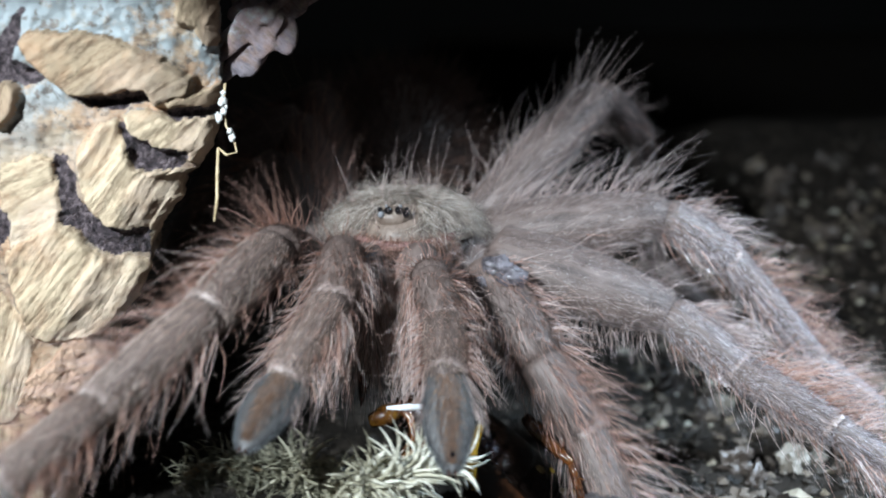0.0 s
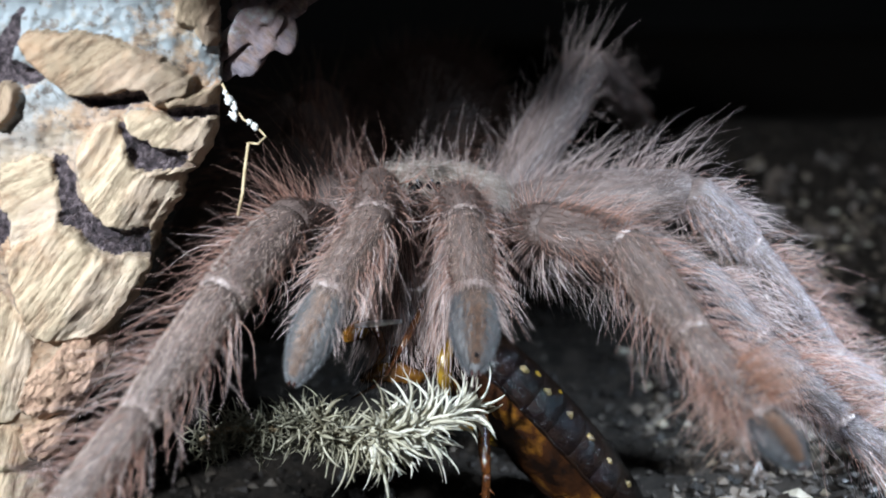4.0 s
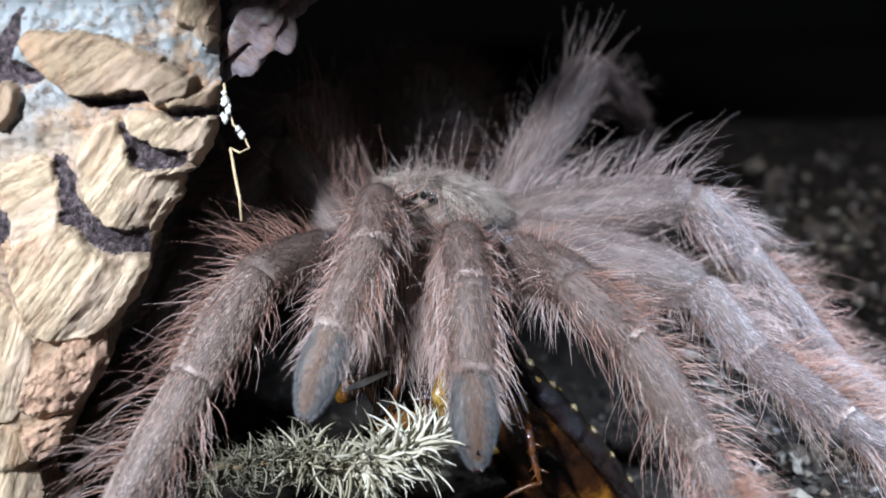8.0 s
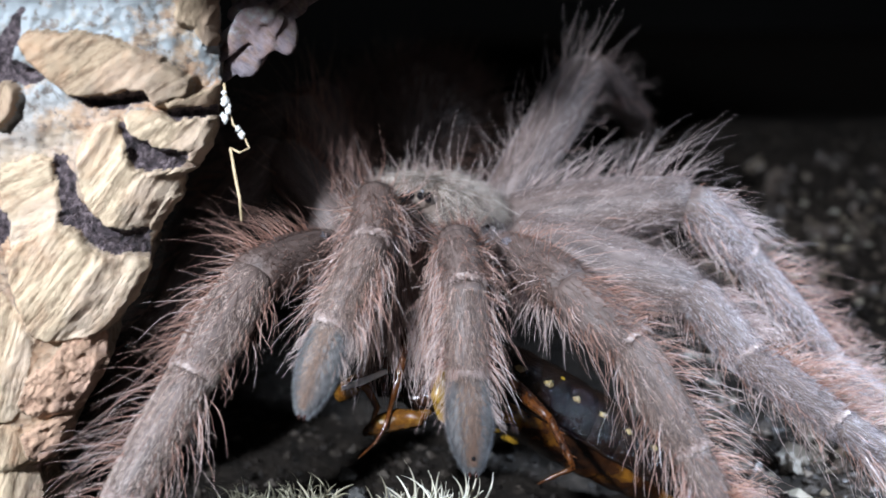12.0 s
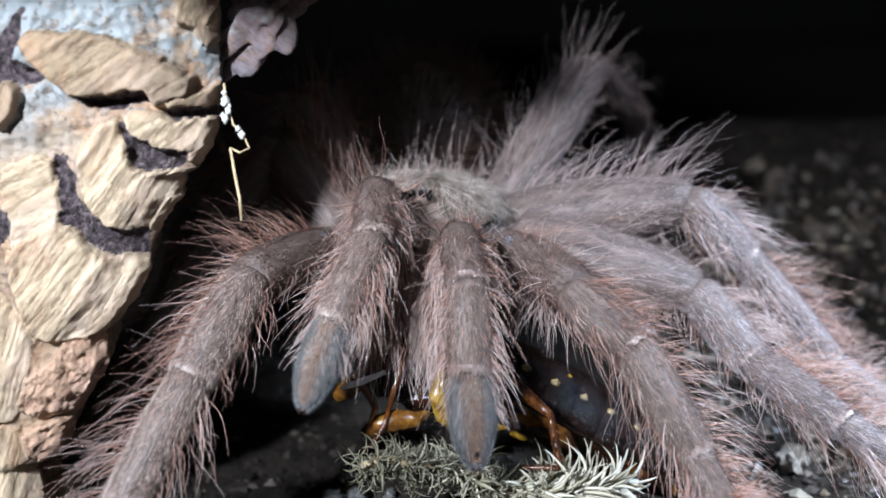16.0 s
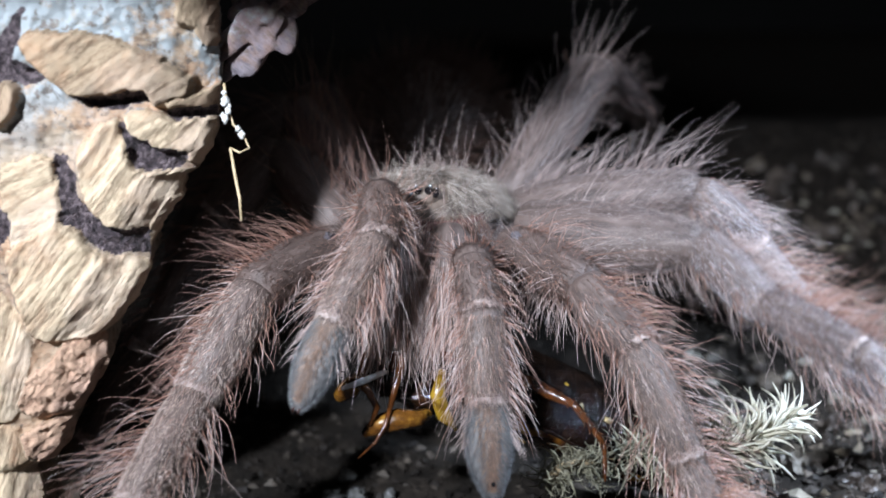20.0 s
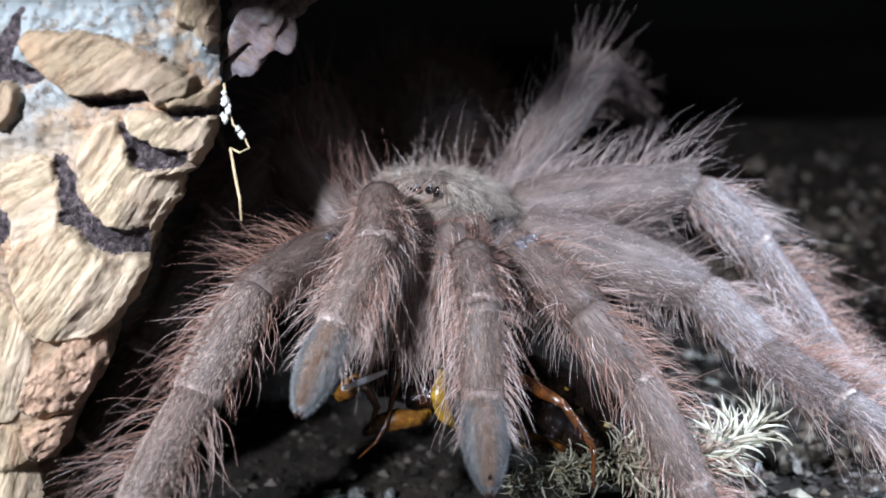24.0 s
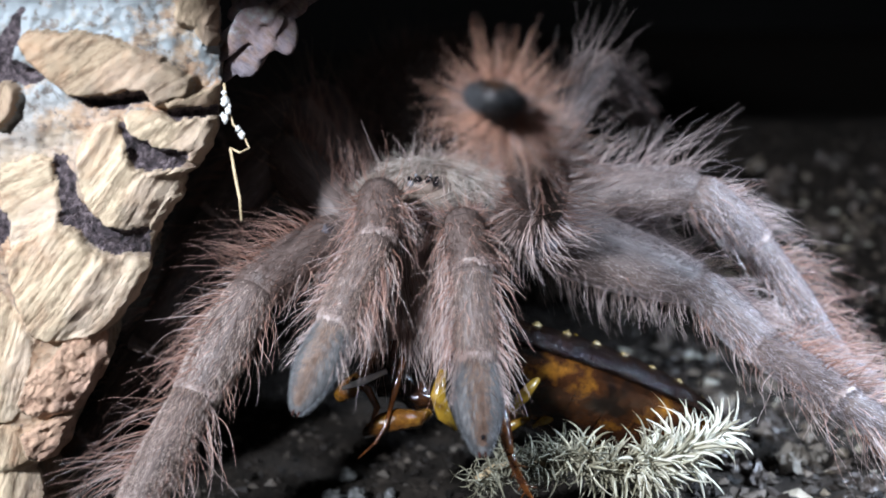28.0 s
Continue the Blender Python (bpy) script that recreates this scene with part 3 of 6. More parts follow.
def make_chelicera(sign):
    prof = [(0, 1.7), (1.2, 2.5), (4, 2.75), (8, 2.6), (12, 2.2), (14.2, 1.5), (15, 0.7)]
    seg = part("chelicera", *lathe(prof, 20, 1.05), M_SKIN, tarantula, "brown jaw with hanging rust hair")
    for mat, n, l0, l1, nm in ((M_PILE_BROWN, 2600, 0.6, 1.4, "short_pile"), (M_RUST, 260, 3.0, 7.0, "rust_bristles"), (M_SETA, 620, 3.5, 8.5, "long_bristles")):
        s, a = RNG.uniform(0.02, 0.95, n), RNG.uniform(0, 2 * math.pi, n)
        r = radius_at(prof, s)
        out = np.stack([np.cos(a), np.sin(a), np.zeros(n)], 1)
        root = np.stack([np.cos(a) * r, np.sin(a) * r, s * 15], 1) * np.array([0.98, 0.98, 1])
        tagged(link_mesh(nm, hair_mesh(root, out * RNG.uniform(0.2, 0.6, (n, 1)) + np.array([0, 0, 1.0]) + RNG.normal(0, 0.12, (n, 3)), -0.15 * out, RNG.uniform(l0, l1, n), RNG.uniform(0.022, 0.045, n), 4), mat, seg), kind="stuff")
    part("fang", *tube([(0, 0.6, 13.2), (sign * 0.2, 1.6, 14.6), (sign * 0.2, 2.4, 16), (0, 2.6, 17.6), (0, 2.2, 18.8)], [1.1, 0.95, 0.7, 0.4, 0.08], 10), M_FANG, seg, "glossy dark curved fang")
    return seg


chelicera_left, chelicera_right = make_chelicera(-1), make_chelicera(1)


def coxa(name):
    seg = part(name, *blob(2.5, 4.2, 2.4, nu=18, nv=12, rough=0.1), M_SKIN, tarantula, "bluish-grey bare hip joint")
    n = 700
    z, a = RNG.uniform(-0.9, 0.95, n), RNG.uniform(0, 2 * math.pi, n)
    h = np.sqrt(1 - z * z)
    p = np.stack([h * np.cos(a), h * np.sin(a), z], 1)
    tagged(link_mesh("short_pile", hair_mesh(p * np.array([2.5, 4.2, 2.4]), p + RNG.normal(0, 0.5, (n, 3)), p * 0, RNG.uniform(0.6, 1.6, n), RNG.uniform(0.03, 0.06, n), 3), M_PILE, seg), kind="stuff")
    return seg


BODY_PARTS = [(carapace, pose(*HUB)), (sternum, pose(*(HUB + V((0, 1, -5))))), (abdomen, pose(*V((-3.2, 51.8, 38.1)))),
              (chelicera_left, look(V((-6.2, 5.0, 31.4)), V((-6.6, -3.4, 16.4)), 0) @ pose(0, 0, 0, 180, 0, 0)),
              (chelicera_right, look(V((0.2, 5.0, 31.4)), V((0.2, -3.4, 16.1)), 0) @ pose(0, 0, 0, 180, 0, 0))]
for x, y, z in ((-10.4, 13.8, 27.5), (-10.7, 21.0, 27.7), (-10.5, 27.2, 28.0), (7.3, 13.8, 27.5), (8.0, 19.1, 28.3), (7.8, 25.3, 28.6)):
    BODY_PARTS.append((coxa("coxa"), pose(x, y, z, 0, 0, 40 if x < -1 else -40)))

M_MEMBRANE = grained("hip_membrane", [(0.36, (0.035, 0.03, 0.034)), (0.7, (0.19, 0.17, 0.185))], 700, 0.16, relief=0.8)
for x, y, z in ((-16.4, 7.4, 28.6), (9.6, 6.6, 28.6), (11.3, 5.0, 27.6)):
    BODY_PARTS.append((part("trochanter_membrane", *blob(1.9, 1.4, 1.3, nu=26, nv=18, rough=0.4, seed=x), M_MEMBRANE, tarantula, "shiny bluish-grey bare skin at the hip"), pose(x, y, z)))

for limb, side in ((leg_left_1, 1), (leg_right_1, -1)):
    part("hip_membrane", *blob(0.8, 0.8, 1.5, (side * 1.8, 1.8, 3.8), 26, 18, 0.45, 2.0), M_MEMBRANE, limb[0], "shiny bluish-grey bare skin at the hip")

# ---- cork bark ----
def cork_material(name, light, dark, lichen, lichen_from=None):
    """Fibrous cork; lichen: share of pale crust, which thins out below lichen_from metres over the thing's base."""
    m, nt, b = material(name)
    fibre = noise_at(nt, 800, 8, (0.2, 1, 1), 0.75)
    col = ramp(nt, fibre, [(0.34, dark), (0.52, light), (0.75, tuple(min(1, c * 1.25) for c in light))])
    big = noise_at(nt, 130, 5, (1, 1, 1), 0.6)
    col = mixed(nt, ramp(nt, big, [(0.45, (0, 0, 0)), (0.72, (0.75, 0.75, 0.75))]), col, (0.50, 0.26, 0.14))
    col = mixed(nt, ramp(nt, noise_at(nt, 75, 6, (0.6, 1, 1), 0.7), [(0.46, (0, 0, 0)), (0.62, (0.65, 0.65, 0.65))]), col, tuple(min(1, c * f) for c, f in zip(light, (1.18, 1.26, 1.45))))
    col = mixed(nt, ramp(nt, noise_at(nt, 210, 7, (0.12, 1, 1), 0.7), [(0.30, (0.7, 0.7, 0.7)), (0.46, (0, 0, 0))]), col, (0.22, 0.13, 0.075))
    col = mixed(nt, ramp(nt, noise_at(nt, 480, 8, (0.25, 1, 1), 0.75), [(0.33, (0.8, 0.8, 0.8)), (0.45, (0, 0, 0))]), col, (0.10, 0.065, 0.045))
    if lichen > 0:
        l = noise_at(nt, 95, 8, (1, 1, 1), 0.72)
        fac = ramp(nt, l, [(0.62 - lichen, (0, 0, 0)), (0.70 - lichen, (1, 1, 1))])
        if lichen_from is not None:
            tc = nt.nodes.new("ShaderNodeTexCoord")
            sp = nt.nodes.new("ShaderNodeSeparateXYZ")
            nt.links.new(tc.outputs["Object"], sp.inputs[0])
            mr = node(nt, "ShaderNodeMapRange")
            mr.inputs[1].default_value, mr.inputs[2].default_value = lichen_from - 0.006, lichen_from + 0.004
            nt.links.new(sp.outputs[2], mr.inputs[0])
            fac = mixed(nt, 1.0, fac, mr.outputs[0], "MULTIPLY")
        col = mixed(nt, fac, col, (0.32, 0.35, 0.36))
        col = mixed(nt, ramp(nt, noise_at(nt, 900, 3), [(0.56, (0, 0, 0)), (0.66, (0.85, 0.85, 0.85))]), col, (0.15, 0.12, 0.10))
        col = mixed(nt, ramp(nt, noise_at(nt, 330, 6), [(0.56, (0, 0, 0)), (0.66, (0.6, 0.6, 0.6))]), col, (0.34, 0.28, 0.21))
    nt.links.new(col, b.inputs["Base Color"])
    b.inputs["Roughness"].default_value = 0.9
    b.inputs["Specular IOR Level"].default_value = 0.25
    bump(nt, b, noise_at(nt, 650, 9, (0.25, 1, 1), 0.75), 0.75, 0.0009)
    return m


M_PLATE = cork_material("cork_plate", (0.55, 0.43, 0.295), (0.19, 0.122, 0.076), 0.0)
M_PLATE_B = cork_material("cork_plate_worn", (0.36, 0.27, 0.18), (0.14, 0.092, 0.06), 0.0)
M_BARK = cork_material("cork_bark", (0.38, 0.295, 0.21), (0.20, 0.135, 0.095), 0.17, 0.051)
# purple-grey crevice cork, with the shade of the hollows painted in
M_CREVICE_SHADE = grained("cork_crevice_shade", [(0.36, (0.025, 0.017, 0.02)), (0.5, (0.10, 0.072, 0.08)), (0.66, (0.27, 0.21, 0.22))], 1300, 0.8, relief=1.0, depth=0.0016)

M_FLAKE = cork_material("lichen_flake", (0.17, 0.145, 0.155), (0.03, 0.024, 0.026), 0.05)

EDGE_Z = [-12, 1.4, 6.1, 7.2, 9.2, 12.3, 14.8, 18.1, 21.8, 23.9, 27.1, 28.9, 30.8, 32.2, 35.0, 37.1, 39.5, 40.3, 42.7, 45.0, 46.7, 49.4, 51.8, 54.8, 58.4, 60.8, 75, 110]
EDGE_X = [-43, -46.0, -46.6, -44.1, -42.3, -41.6, -39.6, -37.8, -37.7, -35.6, -33.3, -32.5, -32.7, -32.0, -30.3, -28.8, -28.1, -26.9, -25.1, -24.7, -24.6, -24.1, -24.2, -24.2, -23.9, -23.3, -16, -10]


def edge_x(z):
    return float(np.interp(z, EDGE_Z, EDGE_X)) - 0.25 + 0.35 * noise.noise(V((z * 0.8, 3, 1))) + 0.2 * noise.noise(V((z * 2.3, 7, 1)))


def bark_face(x, z):
    """The y of the bark's rounded front."""
    e = float(np.interp(z, EDGE_Z, EDGE_X))
    return -9.0 + 0.004 * (x + 52) ** 2 + 4.6 * math.exp((x - e) / 3.6)


bark = empty("cork_bark", (-50, 0, -5), "upright weathered cork bark slab with pale lichen crust", "bark")
B0 = V((-50, 0, -5))


M_PINK = cork_material("pink_cork", (0.50, 0.33, 0.23), (0.22, 0.125, 0.085), 0.0)
# outlines on the bark's front (x, z), the way the fibres run, how far each stands out (a hollow sinks in) and its surface
SCALES = [
    ("cork_scale", [(-49.8, 28.5), (-47.4, 27.2), (-45.7, 24.6), (-44.9, 21.5), (-45.9, 17.0), (-47.8, 13.0), (-51.2, 11.7)], 70, 0.6, M_PLATE, 1.0),
    ("cork_scale", [(-51.1, 12.4), (-47.1, 11.7), (-47.0, 9.0), (-46.4, 7.0), (-43.6, 2.9), (-45, -7), (-53, -7)], 75, 0.3, M_PLATE, 1.1),
    ("cork_scale", [(-42.0, 21.7), (-38.2, 22.3), (-34.5, 22.6), (-34.5, 18.5), (-37.0, 15.0), (-38.5, 12.6), (-45.4, 12.6), (-46.9, 14.3), (-45.7, 17.6), (-43.1, 19.6)], 40, 0.9, M_PINK, 1.6),
    ("cork_scale", [(-47.0, 10.9), (-44.8, 12.2), (-39.5, 12.3), (-39.0, 9.8), (-42.0, 7.2), (-45.8, 7.1), (-46.8, 9.0)], 20, 1.7, M_PINK, 1.3),
    ("cork_scale", [(-46.4, 41.4), (-43.9, 42.2), (-41.1, 42.0), (-40.7, 38.4), (-40.9, 35.5), (-43.9, 33.5), (-46.4, 32.1), (-47.2, 36.0)], 28, 0.6, M_PLATE, 0.6),
    ("cork_scale", [(-46.9, 31.8), (-43.9, 33.5), (-41.4, 35.2), (-39.9, 34.7), (-38.5, 32.3), (-36.5, 31.0), (-33.5, 30.4), (-30.0, 30.4), (-30.4, 27.9), (-32.4, 25.0), (-34.5, 22.7), (-38.6, 22.0), (-41.7, 21.4), (-44.7, 22.0), (-45.8, 24.7), (-46.7, 28.5)], 52, 1.0, M_PLATE, 1.1),
    ("cork_scale", [(-38.7, 42.6), (-37.1, 45.0), (-34.4, 46.3), (-33.9, 45.3), (-33.7, 43.5), (-33.1, 41.4), (-32.0, 40.3), (-29.3, 40.3), (-25.2, 40.1), (-26.0, 38.1), (-27.4, 35.7), (-28.8, 33.2), (-30.4, 31.4), (-32.2, 31.9), (-34.5, 33.4), (-36.6, 34.6), (-37.9, 36.6), (-38.9, 39.6)], 54, 1.1, M_PLATE, 1.0),
    ("cork_scale", [(-33.7, 46.5), (-31.9, 47.0), (-28.7, 46.0), (-22.0, 45.6), (-22.5, 43.2), (-24.1, 40.8), (-26.4, 40.1), (-28.5, 41.6), (-31.6, 43.1), (-33.2, 44.9)], 42, 1.5, M_PLATE, 1.0),
    ("cork_scale", [(-30.4, 47.3), (-26.5, 48.7), (-24.2, 50.0), (-21.3, 49.4), (-22.0, 47.3), (-26.3, 47.0), (-29.0, 46.6)], 25, 1.6, M_PLATE_B, 1.0),
    ("cork_scale", [(-46.8, 49.9), (-45.0, 50.0), (-44.1, 48.6), (-44.7, 46.5), (-45.9, 45.4), (-47.2, 45.5)], 70, 1.6, M_PLATE_B, 0.7),
    ("cork_scale", [(-28.1, 59.5), (-24.0, 59.5), (-22.0, 56.7), (-22.6, 54.3), (-25.7, 53.3), (-26.5, 55.4), (-28.2, 56.0)], 62, 1.3, M_PLATE_B, 0.8),
    ("cork_scale", [(-43.7, 54.2), (-42.4, 55.3), (-37.2, 55.3), (-33.5, 54.2), (-29.8, 52.3), (-26.9, 50.2), (-27.4, 48.5), (-30.4, 47.3), (-31.5, 48.9), (-34.7, 48.5), (-38.5, 48.6), (-40.5, 49.9), (-42.9, 52.5)], 32, 2.0, M_PLATE_B, 0.9),
    # this first strip is shade beneath the scale above, sunk and coloured dark
    ("bark_hollow", [(-38.5, 48.4), (-34.7, 48.3), (-31.5, 48.7), (-31.1, 48.1), (-34.0, 47.3), (-37.5, 47.6)], 0, -1.4, M_CREVICE_SHADE, 0.8),
    ("bark_hollow", [(-34.1, 45.5), (-33.0, 44.4), (-31.0, 42.9), (-27.8, 42.1), (-29.2, 40.5), (-32.0, 40.5), (-33.3, 41.6), (-33.8, 43.8)], 30, -0.5, M_CREVICE_SHADE, 1.0),
    ("bark_hollow", [(-41.2, 42.3), (-40.1, 41.8), (-39.4, 39.0), (-38.8, 36.8), (-37.9, 35.6), (-36.3, 34.2), (-32.7, 33.6), (-32.9, 32.3), (-33.2, 31.0), (-36.2, 31.2), (-37.9, 32.4), (-39.6, 34.6), (-40.9, 35.2), (-40.6, 38.4)], 40, -0.45, M_CREVICE_SHADE, 1.3),
    ("bark_hollow", [(-46.5, 53.8), (-43.4, 57.4), (-43.9, 54.7), (-44.8, 52.1), (-42.6, 51.5), (-41.8, 50.3), (-43.9, 49.6), (-45.6, 50.2), (-46.8, 50.2)], 60, -0.7, M_CREVICE_SHADE, 1.4),
    ("bark_hollow", [(-47.9, 36.5), (-46.6, 36.1), (-46.5, 34.1), (-48.3, 31.9)], 60, -0.5, M_CREVICE_SHADE, 1.2),
    ("bark_hollow", [(-29.6, 46.6), (-26.6, 46.9), (-23.9, 47.3), (-24.2, 46.0), (-28.7, 46.0)], 10, -1.0, M_CREVICE_SHADE, 0.8)]


def inside(poly, x, z):
    """Distance from the outline of a polygon, positive within it."""
    best, odd = np.full(x.shape, 1e9), np.zeros(x.shape, bool)
    for (ax, az), (bx, bz) in zip(poly, poly[1:] + poly[:1]):
        dx, dz = bx - ax, bz - az
        t = np.clip(((x - ax) * dx + (z - az) * dz) / (dx * dx + dz * dz), 0, 1)
        best = np.minimum(best, np.hypot(x - ax - t * dx, z - az - t * dz))
        if dz:
            odd ^= ((az > z) != (bz > z)) & (x < dx * (z - az) / dz + ax)
    return np.where(odd, best, -best)


def rough_at(x, z, fx, fz, seed):
    return np.array([noise.noise(V((a * fx, b * fz, seed))) for a, b in zip(x, z)])


def bark_front():
    """The bark's rounded front with its scales and hollows, and the broken side behind its edge."""
    nu, nv, side = 215, 400, 26
    zs = np.concatenate([np.linspace(-7, 66, nv - 30), np.linspace(66.5, 93, 30)])
    ex = np.array([edge_x(z) for z in zs])
    far = np.linspace(0, 1, 20, endpoint=False)
    near = np.linspace(0, 1, nu - 20)
    X = np.concatenate([-85 + 31 * np.repeat(far[None], nv, 0), -54 + (ex[:, None] + 54) * near[None]], 1)
    Z = np.repeat(zs[:, None], nu, 1)
    x, z = X.ravel(), Z.ravel()
    wx = x + 0.45 * rough_at(x, z, 0.5, 0.5, 21) + 0.22 * rough_at(x, z, 1.7, 1.7, 22)
    wz = z + 0.45 * rough_at(x, z, 0.5, 0.5, 23) + 0.22 * rough_at(x, z, 1.7, 1.7, 24)
    h = 1.0 * rough_at(x, z, 0.16, 0.16, 4) + 0.55 * rough_at(x, z, 0.45, 0.45, 5) + 0.3 * rough_at(x, z, 1.2, 1.2, 6)
    owner = np.full(x.shape, -1)
    for q, (kind, poly, grain, out, mat, rough) in enumerate(SCALES):
        d = inside(poly, wx, wz) + (0 if out > 0 else 0.2)
        on = d > -0.9
        xo, zo, do = x[on], z[on], d[on]
        g = radians(grain)
        p, w = xo * math.cos(g) + zo * math.sin(g), -xo * math.sin(g) + zo * math.cos(g)
        w = w + 0.7 * rough_at(p, w, 0.16, 0.12, q)
        fibre = 0.6 * rough_at(p, w, 0.07, 0.4, q + 3) + 0.3 * (0.28 - np.abs(rough_at(p, w, 0.14, 0.85, q + 7))) + 0.2 * rough_at(p, w, 0.5, 0.9, q + 13) + 0.2 * (0.28 - np.abs(rough_at(p, w, 0.2, 2.2, q + 11)))
        if mat is M_PINK:
            fibre = fibre * 0.4 + 0.55 * (0.3 - np.abs(rough_at(xo, zo, 0.4, 0.5, q + 3))) + 0.3 * rough_at(xo, zo, 1.0, 1.0, q) + 0.15 * rough_at(xo, zo, 2.4, 2.4, q)
        lip = np.clip((do + 0.35) / (0.7 if out > 0 else 1.1), 0, 1)
        lip = lip * lip * (3 - 2 * lip)
        body = out + rough * fibre * (1 if out > 0 else 0.7) + (0.3 * np.exp(-np.clip(do, 0, 9) / 0.8) * (0.3 + rough_at(p, w, 0.3, 1.3, q + 5)) if out > 0 else 0.5 * rough_at(xo, zo, 1.1, 1.1, q))
        h[on] = h[on] * (1 - lip) * (1 if out > 0 else 0.6) + h[on] * 0.35 * lip + body * lip + (0 if out > 0 else h[on] * 0.4 * (1 - lip))
        owner[np.flatnonzero(on)[do > 0]] = q
    H = h.reshape(nv, nu)
    Y = np.array([[bark_face(a, b) for a, b in zip(r, t)] for r, t in zip(X, Z)])
    fade = np.clip((ex[:, None] - X) / 1.0 + 0.15, 0, 1)
    Y = Y - H * fade ** 0.5
    verts = np.stack([X, Y, Z], -1)
    edge = []
    for k in np.linspace(0, 1, side)[1:]:
        edge.append(np.stack([ex - 5.0 * k + 0.6 * np.array([noise.noise(V((k * 5, b * 0.4, 2))) for b in zs]) * min(1, k * 6), Y[:, -1] + 26 * k, zs], -1))
    verts = np.concatenate([verts, np.stack(edge, 1)], 1)
    total = nu + side - 1
    owner = np.concatenate([owner.reshape(nv, nu), np.full((nv, side - 1), -1)], 1).ravel()
    return verts.reshape(-1, 3), np.array(grid_faces(total, nv)), owner


def lay_bark():
    verts, faces, owner = bark_front()
    whose = owner[faces[:, 0]]
    for q in range(-1, len(SCALES)):
        mine = faces[whose == q]
        if not len(mine):
            continue
        used, index = np.unique(mine, return_inverse=True)
        pts = verts[used]
        if q < 0:
            part("shell", pts - np.array(B0), index.reshape(-1, 4).tolist(), M_BARK, bark)
            continue
        kind, poly, grain, out, mat, rough = SCALES[q]
        centre = pts.mean(0)
        turn = Matrix.Rotation(radians(90), 4, "X") @ Matrix.Rotation(radians(grain), 4, "Z")
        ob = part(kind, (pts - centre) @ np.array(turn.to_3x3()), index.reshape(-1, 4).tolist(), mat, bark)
        ob.matrix_basis = Matrix.Translation((V(centre) - B0) * MM) @ turn


lay_bark()


def shade_slab():
    """Unseen slab added above and behind the spider to shade abdomen and far soil. Only its front stays out of the
    lamp's way.
    """
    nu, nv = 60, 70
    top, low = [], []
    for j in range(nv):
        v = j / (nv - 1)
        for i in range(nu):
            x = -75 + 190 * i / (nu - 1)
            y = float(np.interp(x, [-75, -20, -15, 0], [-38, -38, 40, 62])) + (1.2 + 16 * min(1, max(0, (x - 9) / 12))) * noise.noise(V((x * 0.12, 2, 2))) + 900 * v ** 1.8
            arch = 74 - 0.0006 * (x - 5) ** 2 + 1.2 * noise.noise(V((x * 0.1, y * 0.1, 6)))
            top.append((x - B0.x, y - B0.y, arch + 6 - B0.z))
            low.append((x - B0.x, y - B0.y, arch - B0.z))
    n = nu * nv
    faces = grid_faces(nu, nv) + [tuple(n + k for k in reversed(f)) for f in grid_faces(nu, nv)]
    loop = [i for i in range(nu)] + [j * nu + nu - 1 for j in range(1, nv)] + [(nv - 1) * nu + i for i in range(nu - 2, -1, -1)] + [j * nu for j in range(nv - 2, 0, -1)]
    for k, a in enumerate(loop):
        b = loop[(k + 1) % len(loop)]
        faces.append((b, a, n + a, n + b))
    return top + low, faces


part("shade_roof", *shade_slab(), M_BARK, bark, "overhanging cork roof of the hide")


flake = part("lichen_flake", *blob(3.2, 1.3, 5.8, (0, 0, 0), 60, 44, 1.1, 4.0), M_FLAKE, bark, "thin purple-grey flake of bark with lichen")
flake.location = (V((-19.6, 1.5, 57.2)) - B0) * MM
flake.rotation_euler = (0, radians(38), radians(15))

# ---- soil ----
M_SOIL = dull(grained("dark_soil", [(0.3, (0.006, 0.005, 0.004)), (0.6, (0.018, 0.014, 0.011)), (0.8, (0.04, 0.032, 0.025))], 260, 0.9, relief=1.0, depth=0.001), 0.12)


def soil_z(x, y):
    bank = 5 * max(0, min(1, (x - 35) / 40)) + 30 * max(0, min(1, (y - 45) / 110)) * max(0.0, min(1, (x + 10) / 50))
    return -5.5 + bank + 1.8 * noise.noise(V((x * 0.07, y * 0.07, 0))) + 0.9 * noise.noise(V((x * 0.22, y * 0.22, 5))) + 0.4 * noise.noise(V((x * 0.7, y * 0.7, 8)))


def soil():
    near = list(np.linspace(-130, 130, 210))
    far = [140, 160, 190, 215, 240, 320, 450, 700, 1000, 1450]
    xs = [-v for v in reversed(far)] + near + far
    verts = [(x, y + 30, soil_z(x, y + 30) if abs(x) < 131 and abs(y) < 131 else (-5 if y < 100 or x < -20 else 22)) for y in xs for x in xs]
    ob = part("ground", verts, grid_faces(len(xs), len(xs)), M_SOIL, None)
    return tagged(ob, "damp dark brown soil with crumbs and chips", "ground", kind="structure")


soil()


